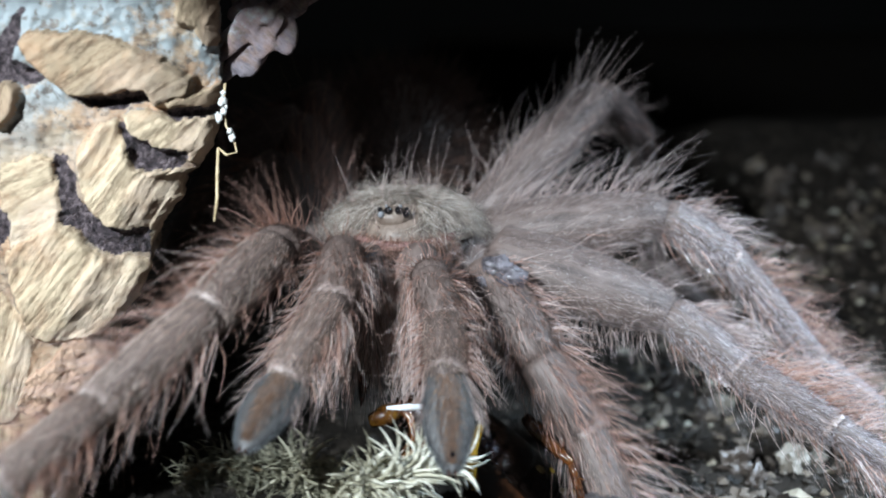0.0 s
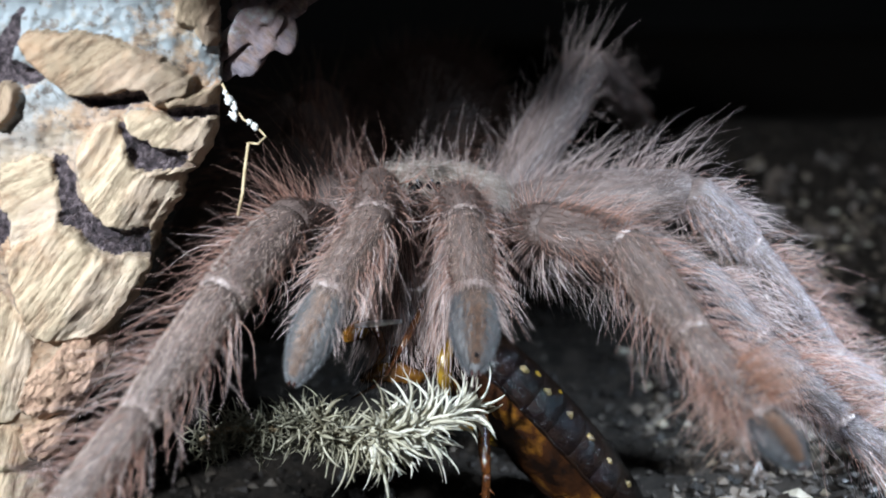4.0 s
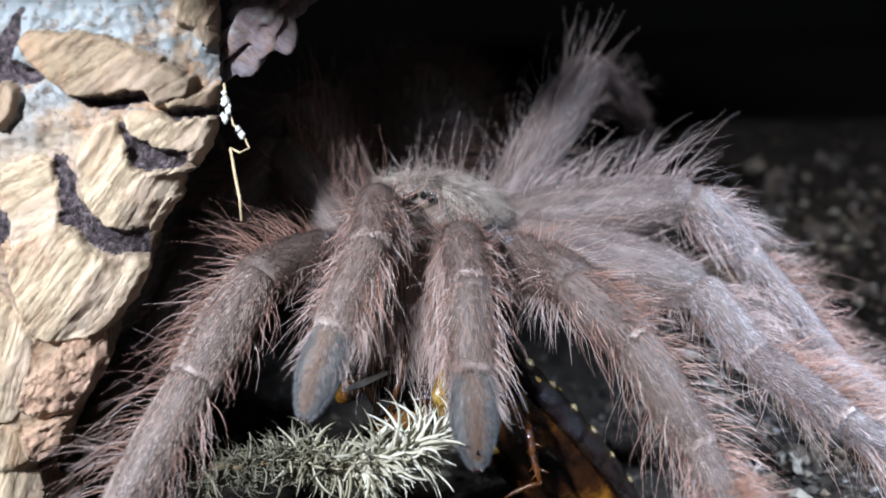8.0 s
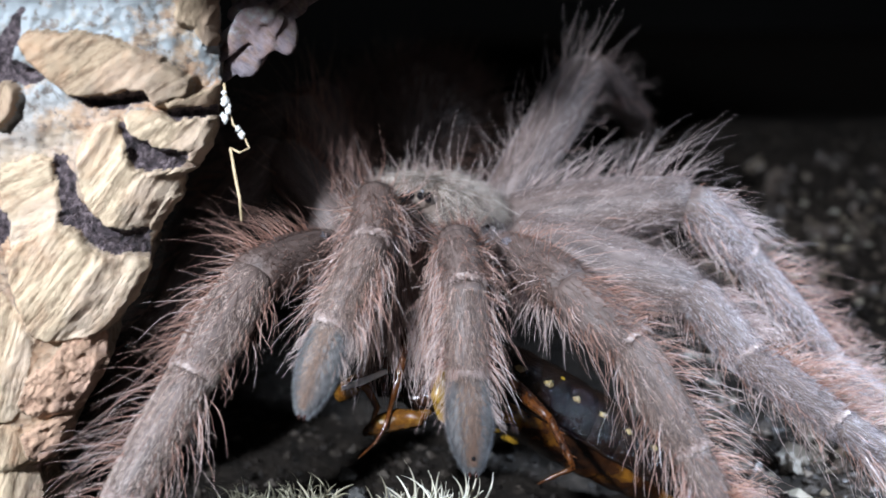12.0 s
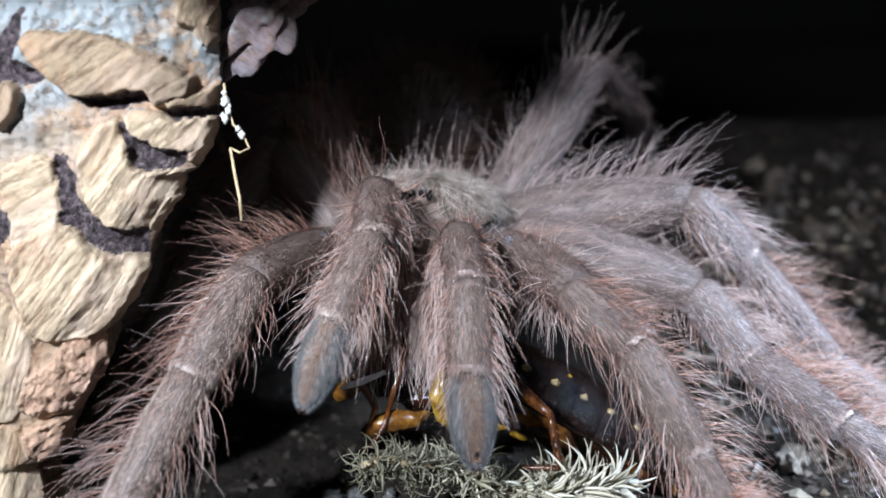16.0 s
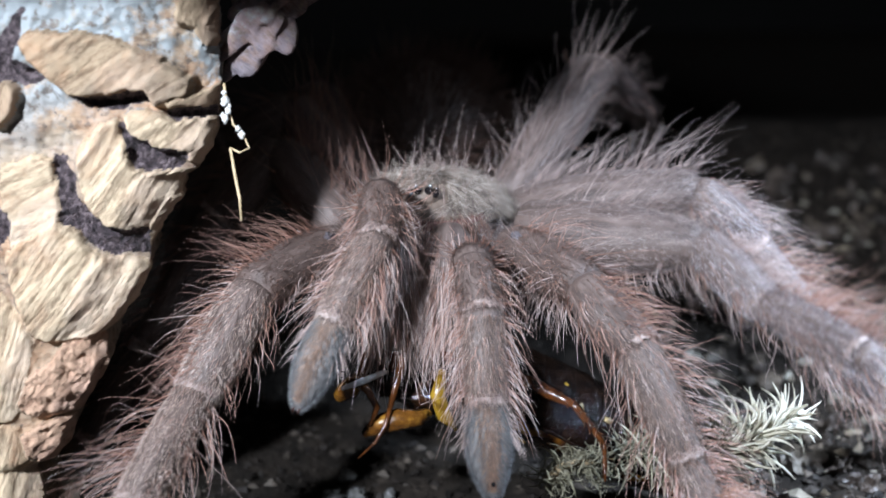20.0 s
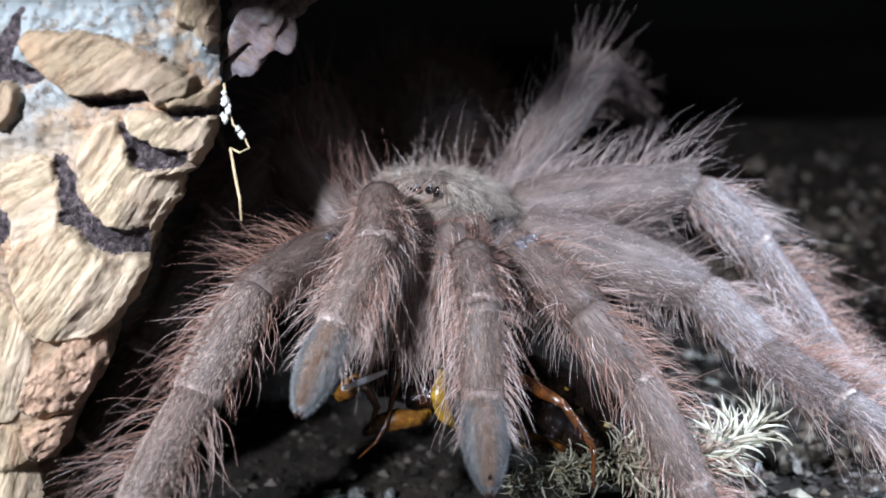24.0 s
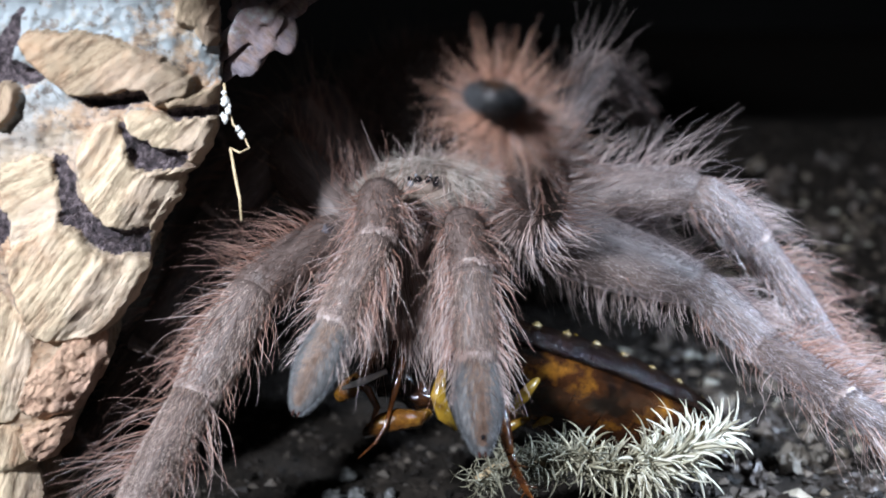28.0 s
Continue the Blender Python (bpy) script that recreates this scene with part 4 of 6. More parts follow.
def scatter_crumbs(name, count, spread, smin, smax, mat, seed, label):
    """Many angular crumbs in one mesh, lying on the soil."""
    rnd = np.random.default_rng(seed)
    base = np.array([(1, 0, 0), (-1, 0, 0), (0, 1, 0), (0, -1, 0), (0, 0, 1), (0, 0, -1)], float)
    tri = [(0, 2, 4), (2, 1, 4), (1, 3, 4), (3, 0, 4), (2, 0, 5), (1, 2, 5), (3, 1, 5), (0, 3, 5)]
    verts, faces = [], []
    for k in range(count):
        x, y = rnd.uniform(spread[0], spread[1]), rnd.uniform(spread[2], spread[3])
        r = smin + (smax - smin) * rnd.random() ** 2.5
        p = (base + rnd.normal(0, 0.28, (6, 3))) * r * np.array([1, rnd.uniform(0.5, 1), rnd.uniform(0.4, 0.8)])
        a = rnd.uniform(0, 6.28)
        c, s = math.cos(a), math.sin(a)
        px, py = p[:, 0] * c - p[:, 1] * s + x, p[:, 0] * s + p[:, 1] * c + y
        z = soil_z(x, y) + r * 0.25
        o = len(verts)
        verts += [(px[i], py[i], p[i, 2] + z) for i in range(6)]
        faces += [(a0 + o, b0 + o, c0 + o) for a0, b0, c0 in tri]
    ob = part(name, verts, faces, mat, None, smooth=False)
    return tagged(ob, label, "soil", kind="stuff")


def crumb_material(name, pale):
    m, nt, b = material(name)
    gi = nt.nodes.new("ShaderNodeNewGeometry")
    col = ramp(nt, gi.outputs["Random Per Island"], [(0.0, pale[0]), (0.5, pale[1]), (0.8, pale[2]), (0.94, pale[3]), (1.0, pale[4])])
    col = mixed(nt, 0.5, col, ramp(nt, noise_at(nt, 900, 5), [(0.3, (0.25, 0.25, 0.25)), (0.7, (1, 1, 1))]), "MULTIPLY")
    nt.links.new(col, b.inputs["Base Color"])
    b.inputs["Roughness"].default_value = 0.6
    b.inputs["Specular IOR Level"].default_value = 0.2
    bump(nt, b, noise_at(nt, 1500, 5), 0.8, 0.0004)
    return m


M_CRUMB = crumb_material("soil_crumb", ((0.006, 0.005, 0.004), (0.016, 0.012, 0.01), (0.035, 0.028, 0.022), (0.06, 0.048, 0.038), (0.11, 0.095, 0.08)))
M_GRIT = crumb_material("pale_grit", ((0.02, 0.016, 0.013), (0.055, 0.043, 0.034), (0.12, 0.094, 0.073), (0.25, 0.21, 0.155), (0.46, 0.44, 0.38)))
scatter_crumbs("soil_crumbs", 12000, (-60, 110, -30, 150), 0.2, 1.1, M_CRUMB, 4, "fine damp soil crumbs")
scatter_crumbs("pale_grit", 3000, (30, 110, -8, 115), 0.3, 1.9, M_GRIT, 14, "pale woody grit on the soil")


def soil_lumps():
    """Coarse clods and bits of wood, each a thing of its own."""
    rnd = np.random.default_rng(9)
    kinds = []
    for k in range(8):
        me = mesh_from(*blob(1, 0.8, 0.6, nu=16, nv=10, rough=1.1, seed=k * 3.1))
        me.materials.append(M_CLOD)
        kinds.append(me)
    for k in range(230):
        x, y = rnd.uniform(36, 105), rnd.uniform(2, 130)
        r = 0.8 + 1.7 * rnd.random() ** 2
        ob = tagged(new("soil_clod", kinds[k % 8]), "crumbly damp clod lying on the soil", "soil clod", "clods on the soil")
        ob.matrix_basis = Matrix.Translation(V((x, y, soil_z(x, y) + 0.3 * r)) * MM) @ Euler(rnd.uniform(0, 6, 3)).to_matrix().to_4x4() @ Matrix.Diagonal((r, r * rnd.uniform(0.6, 1.3), r, 1))


def clod_material():
    m, nt, b = material("soil_clod")
    oi = nt.nodes.new("ShaderNodeObjectInfo")
    col = ramp(nt, oi.outputs["Random"], [(0.0, (0.03, 0.024, 0.02)), (0.5, (0.05, 0.038, 0.032)), (0.8, (0.09, 0.069, 0.056)), (0.95, (0.15, 0.122, 0.093)), (1.0, (0.2, 0.18, 0.155))])
    col = mixed(nt, 0.7, col, ramp(nt, noise_at(nt, 1.6, 6), [(0.3, (0.2, 0.2, 0.2)), (0.7, (1.2, 1.2, 1.2))]), "MULTIPLY")
    nt.links.new(col, b.inputs["Base Color"])
    b.inputs["Roughness"].default_value = 0.5
    bump(nt, b, noise_at(nt, 3.0, 6), 1.0, 0.0006)
    return m


M_CLOD = clod_material()
soil_lumps()
M_WET = grained("wet_pebble", [(0.3, (0.03, 0.03, 0.03)), (0.7, (0.15, 0.15, 0.145))], 900, 0.15, relief=0.9, depth=0.0005, coat=0.8)
for k, (x, y, z) in enumerate(((-14.4, 10.3, -3.4), (-11.2, 10.2, -4.0), (-13.1, 16.2, -4.6), (-15.7, 6.3, -3.1), (-7.0, 12.0, -5.0))):
    ob = tagged(part("wet_pebble", *blob(1.5 - 0.15 * k, 1.1, 1.0, nu=14, nv=10, rough=0.6, seed=k * 1.7), M_WET, None), "small wet glistening pebble on the dark soil", "pebble", "wet pebbles")
    ob.location = V((x, y, soil_z(x, y) + 0.6)) * MM

# ---- wood chip that the prey drags along ----
M_CHIP = grained("wet_grey_wood", [(0.3, (0.014, 0.011, 0.011)), (0.52, (0.05, 0.04, 0.04)), (0.72, (0.12, 0.10, 0.10))], 420, 0.36, (0.8, 1, 1), 1.0, 0.0016, coat=0.25)


def make_chip():
    """A flat angular chip with broken edges."""
    na, nr = 150, 60
    verts = []
    corners = [10.5, 9.2, 7.0, 7.6, 9.6, 9.2, 8.0, 11.8, 9.4, 8.0, 6.2, 6.4, 8.6, 8.0]
    for j in range(nr):
        f = (j / (nr - 1)) ** 0.8
        for i in range(na):
            u = i / na * len(corners)
            k = int(u)
            r = corners[k] * (1 - u + k) + corners[(k + 1) % len(corners)] * (u - k)
            a = 2 * math.pi * i / na
            x, y = r * f * math.cos(a), r * f * 0.92 * math.sin(a)
            h = 2.0 + 2.4 * noise.noise(V((x * 0.22, y * 0.22, 2))) + 1.5 * (0.3 - abs(noise.noise(V((x * 0.3, y * 0.6, 4))))) + 0.8 * noise.noise(V((x * 0.9, y * 0.9, 7))) + 0.35 * noise.noise(V((x * 2.2, y * 2.2, 9)))
            verts.append((x, y, h * (1 - f ** 7) ** 0.5))
    n = na * nr
    low = [(v[0] * 0.97, v[1] * 0.97, -3.5) for v in verts[-na:]]
    ob = part("wood_chip", verts + low, grid_faces(na, nr + 1, True) + [tuple(n + i for i in range(na))[::-1]], M_CHIP, None)
    return tagged(ob, "wet dark grey chip of wood dragged with the prey", "wood chip")


wood_chip = make_chip()

# ---- the prey: a glossy cockroach ----
M_TERGITE = dull(grained("roach_back", [(0.3, (0.002, 0.0015, 0.0015)), (0.7, (0.010, 0.005, 0.003))], 420, 0.13, relief=0.8, depth=0.0006), 0.13)
M_AMBER = grained("roach_belly", [(0.42, (0.006, 0.003, 0.002)), (0.58, (0.035, 0.012, 0.004)), (0.76, (0.24, 0.10, 0.012))], 200, 0.2, relief=0.6, depth=0.0004, coat=0.1)
M_LEG = grained("roach_leg", [(0.35, (0.018, 0.006, 0.003)), (0.7, (0.12, 0.038, 0.008))], 420, 0.2, relief=0.6, depth=0.0003, coat=0.5)
M_COXA = grained("roach_hip", [(0.35, (0.03, 0.010, 0.003)), (0.55, (0.12, 0.048, 0.008)), (0.75, (0.32, 0.165, 0.025))], 520, 0.2, relief=0.5, depth=0.0003, coat=0.5)
M_YELLOW = grained("roach_yellow", [(0.35, (0.07, 0.034, 0.004)), (0.7, (0.30, 0.18, 0.02))], 500, 0.25, relief=0.5, depth=0.0002, coat=0.3)
# near-white base colour carries the glint of the wet blade
M_GLINT = grained("glint_shell", [(0.35, (0.5, 0.52, 0.54)), (0.7, (0.78, 0.8, 0.82))], 500, 0.1, coat=0.8)
M_SPOT = grained("roach_spot", [(0.35, (0.05, 0.032, 0.012)), (0.65, (0.25, 0.18, 0.065))], 900, 0.45)
ROACH_LEN = 42
cockroach = empty("cockroach", (0, 0, 0), "captured cockroach with glossy black-brown back and amber belly", "insect")


def roach_half(s):
    """Half width and half height of the body at s from head to tail."""
    w = 9.0 * math.sqrt(max(0.0, 1 - (2 * min(max(s, 0.0), 1.0) - 1) ** 2)) ** 0.75
    return max(0.4, w), max(0.3, w * 0.66)


def make_roach():
    count = 11
    for k in range(count):
        s0, s1 = k / count, min(1.0, (k + 1.35) / count)
        verts = []
        nu, nv = 22, 5
        for j in range(nv):
            f = j / (nv - 1)
            s = s0 + (s1 - s0) * f
            w, h = roach_half(s)
            for i in range(nu):
                a = radians(-8 + 196 * i / (nu - 1))
                g = 1.0 + 0.03 * f - 0.03 * (f > 0.95)
                verts.append((w * math.cos(a) * g, h * math.sin(a) * g + 0.1, s * ROACH_LEN))
        faces = grid_faces(nu, nv)
        plate_ob = part("tergite", verts, faces, M_TERGITE, cockroach)
        so = plate_ob.modifiers.new("thick", "SOLIDIFY")
        so.thickness = 0.35 * MM
        if 2 < k < 10:
            w, h = roach_half((s0 + s1) / 2)
            for sd in (-1, 1):
                a = radians(90 - sd * 58)
                part("yellow_spot", *blob(0.3, 0.55, 0.5, (w * math.cos(a) * 0.99, h * math.sin(a) * 0.99 + 0.1, (s0 + 0.045) * ROACH_LEN), 14, 10, 0.9, k * 1.7 + sd), M_SPOT, cockroach, "small yellow flank spot")
    for k in range(9):
        s0, s1 = 0.05 + k * 0.1, 0.05 + (k + 1.2) * 0.1
        verts = []
        for j in range(5):
            f = j / 4
            s = min(0.99, s0 + (s1 - s0) * f)
            w, h = roach_half(s)
            for i in range(16):
                a = radians(180 + 180 * i / 15)
                verts.append((w * 0.93 * math.cos(a), h * 0.72 * math.sin(a) * (1 + 0.06 * f), s * ROACH_LEN))
        part("sternite", verts, grid_faces(16, 5), M_AMBER, cockroach)
    w, h = roach_half(0.1)
    part("pronotum", *blob(w * 0.95, h * 0.9, 3.2, (0, 0.5, 2.2), 22, 14), M_TERGITE, cockroach)
    part("head", *blob(2.0, 1.6, 1.8, (0, -1.6, -0.6), 16, 12), M_AMBER, cockroach)
    for sd in (-1, 1):
        part("antenna", *tube([(sd * 0.8, -1.4, -1.5), (sd * 1.8, -2.6, -3), (sd * 2.4, -4.5, -3.6)], [0.25, 0.18, 0.08], 6), M_LEG, cockroach)
        margin = []
        for q in range(23):
            w, h = roach_half(0.06 + 0.9 * q / 22)
            margin.append((sd * w * 1.03, -0.5 + 0.12 * math.sin(q * 2.1), (0.06 + 0.9 * q / 22) * ROACH_LEN))
        part("body_margin", *tube(margin, [0.22 + 0.06 * math.sin(q * 2.9) for q in range(23)], 6), M_TERGITE, cockroach, "beaded side margin of the back")
    # crumpled fore parts between the palps
    global FORE
    FORE = part("crushed_thorax", *blob(3.6, 2.6, 4.6, (-2.4, -3.3, 0.5), 22, 16, 0.35, 2.0), M_AMBER, cockroach, "dark amber crushed fore body")
    part("fore_coxa", *tube([(-8.0, -9.6, -0.5), (-8.9, -7.7, 0.3), (-9.0, -6.2, 1.9), (-8.2, -5.4, 4.1), (-7.2, -4.2, 5.1)], [0.6, 1.2, 1.3, 1.05, 0.5], 12), M_COXA, FORE, "swollen glossy amber hip")
    part("fore_coxa", *tube([(-8.5, 1.1, 4.0), (-9.4, -1.6, 4.7), (-9.3, -3.4, 6.4), (-8.6, -4.5, 8.5)], [0.5, 0.9, 0.9, 0.3], 12), M_YELLOW, FORE, "glossy yellow crescent of the crushed thorax")
    part("fore_coxa", *tube([(-6.1, -4.3, -3.7), (-7.1, -5.9, -4.4), (-6.2, -7.4, -5.0)], [0.9, 1.3, 0.8], 12), M_COXA, FORE, "swollen glossy amber hip")
    part("thorax_lump", *blob(2.2, 1.8, 3.0, (-4.9, -3.5, 3.7), 20, 14, 0.4, 6.0), M_AMBER, FORE, "dark amber crushed fore body")
    part("fore_leg", *tube([(-5.6, 3.0, -1.5), (-8.1, -0.1, -0.5), (-9.5, -3.1, 0.0), (-9.8, -5.5, 0.5)], [0.6, 0.55, 0.42, 0.28], 9), M_LEG, FORE, "reddish brown spiny foreleg")
    part("fore_tarsus", *tube([(-9.8, -5.5, 0.5), (-10.3, -7.0, 0.8), (-10.6, -9.3, 0.6), (-10.3, -11.9, -0.3)], [0.28, 0.3, 0.22, 0.1], 7), M_LEG, FORE)
    part("glint_blade", *tube([(-9.5, -5.6, -5.5), (-10.0, -3.8, -3.9), (-9.1, -1.7, -1.8)], [0.2, 0.42, 0.28], 9), M_GLINT, FORE, "wet translucent blade")
    part("mid_leg", *tube([(-9.0, -4.4, -4.9), (-9.7, -4.4, -2.8), (-10.1, -5.7, -1.0), (-9.8, -7.9, -0.7)], [0.5, 0.5, 0.42, 0.2], 9), M_LEG, FORE, "curved amber leg")
    part("yellow_band", *tube([(-5.7, -0.2, 14.1), (-6.1, 1.9, 14.4), (-5.6, 4.6, 15.1)], [0.35, 0.8, 0.45], 10), M_YELLOW, FORE, "yellow skin between the belly plates")
    for bar in (((-6.0, 0.0, 17.9), (-6.1, 2.6, 18.1), (-5.4, 4.9, 18.9)), ((-5.8, 0.2, 21.8), (-6.1, 2.4, 22.1), (-5.5, 4.6, 22.6)), ((1.1, -3.7, 13.8), (-1.5, -3.0, 14.7), (-3.8, -0.9, 16.3)), ((1.8, -4.9, 17.8), (-0.3, -4.3, 18.8), (-1.9, -2.5, 20.3)), ((4.6, -5.5, 14.3), (2.7, -5.5, 15.1), (1.4, -4.2, 17.0))):
        part("yellow_band", *tube(bar, [0.3, 0.7, 0.35], 10), M_YELLOW, cockroach, "yellow skin between the belly plates")


def leg_piece(name, length, radii, mat, label=""):
    return part(name, *tube([(0.25 * math.sin(k / 5 * 3.1), 0, length * k / 5) for k in range(6)], radii, 9), mat, cockroach, label)


def hind_leg():
    """The free hind leg, in three pieces that turn at the joints."""
    femur = leg_piece("hind_femur", 8.5, [0.7, 0.95, 0.95, 0.8, 0.65, 0.45], M_LEG, "amber spiny hind leg")
    shin = leg_piece("hind_tibia", 6.0, [0.45, 0.5, 0.5, 0.48, 0.42, 0.3], M_LEG)
    for q in range(9):
        for ob, ln in ((femur, 8.5), (shin, 6.0)):
            p = V((0, 0, ln * (0.25 + 0.08 * q)))
            d = V((0.8 if q % 2 else -0.8, -0.5 if q % 3 else 0.6, 0.7)).normalized()
            part("spine", *tube([p, p + d * 0.9, p + d * 1.4], [0.15, 0.1, 0.02], 5), M_LEG, ob)
    tarsus = leg_piece("hind_tarsus", 4.5, [0.3, 0.34, 0.24, 0.3, 0.2, 0.1], M_LEG)
    return [femur, shin, tarsus]


HIND = hind_leg()
make_roach()

# ---- dry moss sprig ----
M_MOSS = hair_material("dry_moss_leaf", [(0.0, (0.40, 0.36, 0.25)), (0.5, (0.68, 0.645, 0.52)), (1.0, (0.84, 0.82, 0.73))], (0.84, 0.82, 0.73), 0.3, 0.5, 0.35)
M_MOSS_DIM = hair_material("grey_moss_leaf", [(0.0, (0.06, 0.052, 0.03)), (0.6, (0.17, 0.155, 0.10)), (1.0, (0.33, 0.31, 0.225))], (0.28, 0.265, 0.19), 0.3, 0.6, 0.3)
M_MOSS_MID = hair_material("buff_moss_leaf", [(0.0, (0.15, 0.125, 0.075)), (0.5, (0.34, 0.31, 0.21)), (1.0, (0.60, 0.56, 0.43))], (0.54, 0.51, 0.39), 0.3, 0.6, 0.3)
M_STEM = grained("moss_stem", [(0.3, (0.12, 0.08, 0.04)), (0.7, (0.28, 0.21, 0.12))], 800, 0.7)


def moss_axis(z):
    return V((1.5 * math.sin(z * 0.22) + 0.5 * math.sin(z * 0.7), 1.0 * math.cos(z * 0.27), 0))


def leaflets(count, z0, z1, l0, l1, w0, w1, sweep, curl, clumps, seed):
    """Curled tapering leaflets in clumps along the stem; sweep: how far they lie along it."""
    rnd = np.random.default_rng(seed)
    cz, ca, cr = rnd.uniform(z0, z1, clumps), rnd.uniform(0, 6.28, clumps), rnd.uniform(0.3, 1.9, clumps)
    c = rnd.integers(0, clumps, count)
    z = cz[c] + rnd.normal(0, 0.7, count)
    a = ca[c] + rnd.normal(0, 0.6, count)
    out = np.stack([np.cos(a), np.sin(a), np.zeros(count)], 1)
    axis = np.array([moss_axis(v) for v in z])
    root = axis + out * (cr[c] * rnd.uniform(0, 1.0, count))[:, None] + np.stack([z * 0, z * 0, z], 1)
    way = out * rnd.uniform(0.35, 1.0, (count, 1)) + np.array([0, 0, 1.0]) * rnd.normal(sweep, 0.45, (count, 1)) + rnd.normal(0, 0.3, (count, 3))
    bend = out * rnd.uniform(-0.1, 0.25, (count, 1)) - np.array([0, 0, 0.1 * sweep])
    return hair_mesh(root, way, bend, rnd.uniform(l0, l1, count), rnd.uniform(w0, w1, count), 8, rnd.uniform(0.3, 1.0, count) * curl)


moss = empty("moss_sprig", (0, 0, 0), "dry cream-white sprig of moss stuck to the prey", "moss")
part("stem", *tube([moss_axis(z) + V((0, 0, z)) for z in range(0, 33, 2)], [0.5 - 0.012 * z for z in range(0, 33, 2)], 7), M_STEM, moss)
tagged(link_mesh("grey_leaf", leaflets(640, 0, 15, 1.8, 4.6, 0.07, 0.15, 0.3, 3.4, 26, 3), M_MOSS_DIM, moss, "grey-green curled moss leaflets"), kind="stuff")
tagged(link_mesh("pale_leaf", leaflets(320, 8, 20, 2.2, 5.2, 0.12, 0.22, 0.5, 2.4, 18, 4), M_MOSS_MID, moss, "pale buff curled moss leaflets"), kind="stuff")
tagged(link_mesh("cream_leaf", leaflets(260, 18, 28, 3.2, 7.0, 0.15, 0.28, 1.1, 1.7, 13, 5), M_MOSS, moss, "bright cream moss leaflets in a brush"), kind="stuff")

# ---- hanging rootlet with white grains ----
M_ROOT = grained("dry_rootlet", [(0.3, (0.30, 0.22, 0.12)), (0.7, (0.52, 0.42, 0.26))], 900, 0.6)
M_GRAIN = grained("white_grain", [(0.3, (0.42, 0.42, 0.40)), (0.7, (0.72, 0.72, 0.70))], 900, 0.35)
PIVOT = V((-23.9, -3.1, 48.9))
KINK = V((-23.2, -4.5, 42.6)) - PIVOT
rootlet = empty("rootlet", PIVOT, "thin dry rootlet with white grains hanging from the bark", "root")
upper = part("upper_strand", *tube([(0, 0, 0.6), V((-23.6, -3.5, 47.3)) - PIVOT, V((-22.9, -3.9, 45.1)) - PIVOT, V((-21.7, -4.2, 43.8)) - PIVOT, V((-21.0, -5.5, 42.7)) - PIVOT, V((-22.0, -5.6, 42.2)) - PIVOT, KINK], [0.16, 0.15, 0.13, 0.13, 0.13, 0.14, 0.15], 7), M_ROOT, rootlet)
lower = part("lower_strand", *tube([(0, 0, 0), V((-22.7, -5.1, 39.7)) - V((-23.2, -4.5, 42.6)), V((-22.2, -5.6, 37.3)) - V((-23.2, -4.5, 42.6)), V((-22.0, -6.1, 34.8)) - V((-23.2, -4.5, 42.6))], [0.17, 0.2, 0.19, 0.15], 7), M_ROOT, rootlet)
lower.location = KINK * MM
for g, (p, r) in enumerate(((V((-23.7, -3.9, 47.6)), 0.5), (V((-23.4, -4.1, 46.6)), 0.38), (V((-23.7, -4.3, 45.9)), 0.45), (V((-23.3, -3.7, 47.1)), 0.3), (V((-22.3, -4.5, 44.7)), 0.3), (V((-21.9, -4.7, 44.0)), 0.38), (V((-23.9, -3.4, 48.5)), 0.28))):
    part("white_grain", *blob(r, r * 0.7, r * 1.1, tuple(p - PIVOT), 10, 8, 0.9, g * 2.3), M_GRAIN, rootlet)

# ---- dark walls that close the vivarium ----
M_WALL = grained("dark_wall", [(0.3, (0.003, 0.003, 0.003)), (0.7, (0.006, 0.006, 0.006))], 60, 0.6)


def slab(name, x0, x1, y0, y1, z0, z1, label):
    v = [(x, y, z) for x in (x0, x1) for y in (y0, y1) for z in (z0, z1)]
    f = [(0, 1, 3, 2), (4, 6, 7, 5), (0, 4, 5, 1), (2, 3, 7, 6), (0, 2, 6, 4), (1, 5, 7, 3)]
    return tagged(part(name, v, f, M_WALL, None, smooth=False), label, name.split("_")[0], kind="structure")


slab("wall_north", -1400, 1400, 1420, 1440, -20, 900, "plain dark back wall of the vivarium")
slab("wall_west", -1420, -1400, -1380, 1440, -20, 900, "plain dark side wall of the vivarium")
slab("wall_east", 1400, 1420, -1380, 1440, -20, 900, "plain dark side wall of the vivarium")


# ---- motion ----
STEPS = {}


def step(limb, t, *joints):
    """One pose of a limb: its joints from the hip to the tip."""
    STEPS.setdefault(id(limb), (limb, []))[1].append((t, [V(j) for j in joints]))


def limb_rows(limb, poses):
    for k, seg in enumerate(limb):
        side, rows = V((0, -0.6, 1)), []
        for t, joints in poses:
            z = (joints[k + 1] - joints[k]).normalized()
            y = (side - z * side.dot(z)).normalized()
            side = y
            x = y.cross(z)
            m = Matrix((x, y, z)).transposed().to_4x4()
            rows.append((t, Matrix.Translation((joints[k] - BASE) * MM) @ m))
        if rows[0][0] > 0:
            rows.insert(0, (0, rows[0][1]))
        walk(seg, rows)


def line_pose(a, b, dorsal):
    z = (V(b) - V(a)).normalized()
    y = (V(dorsal) - z * V(dorsal).dot(z)).normalized()
    m = Matrix((y.cross(z), y, z)).transposed().to_4x4()
    return Matrix.Translation(V(a) * MM) @ m


HIND_ROWS = [[], [], []]


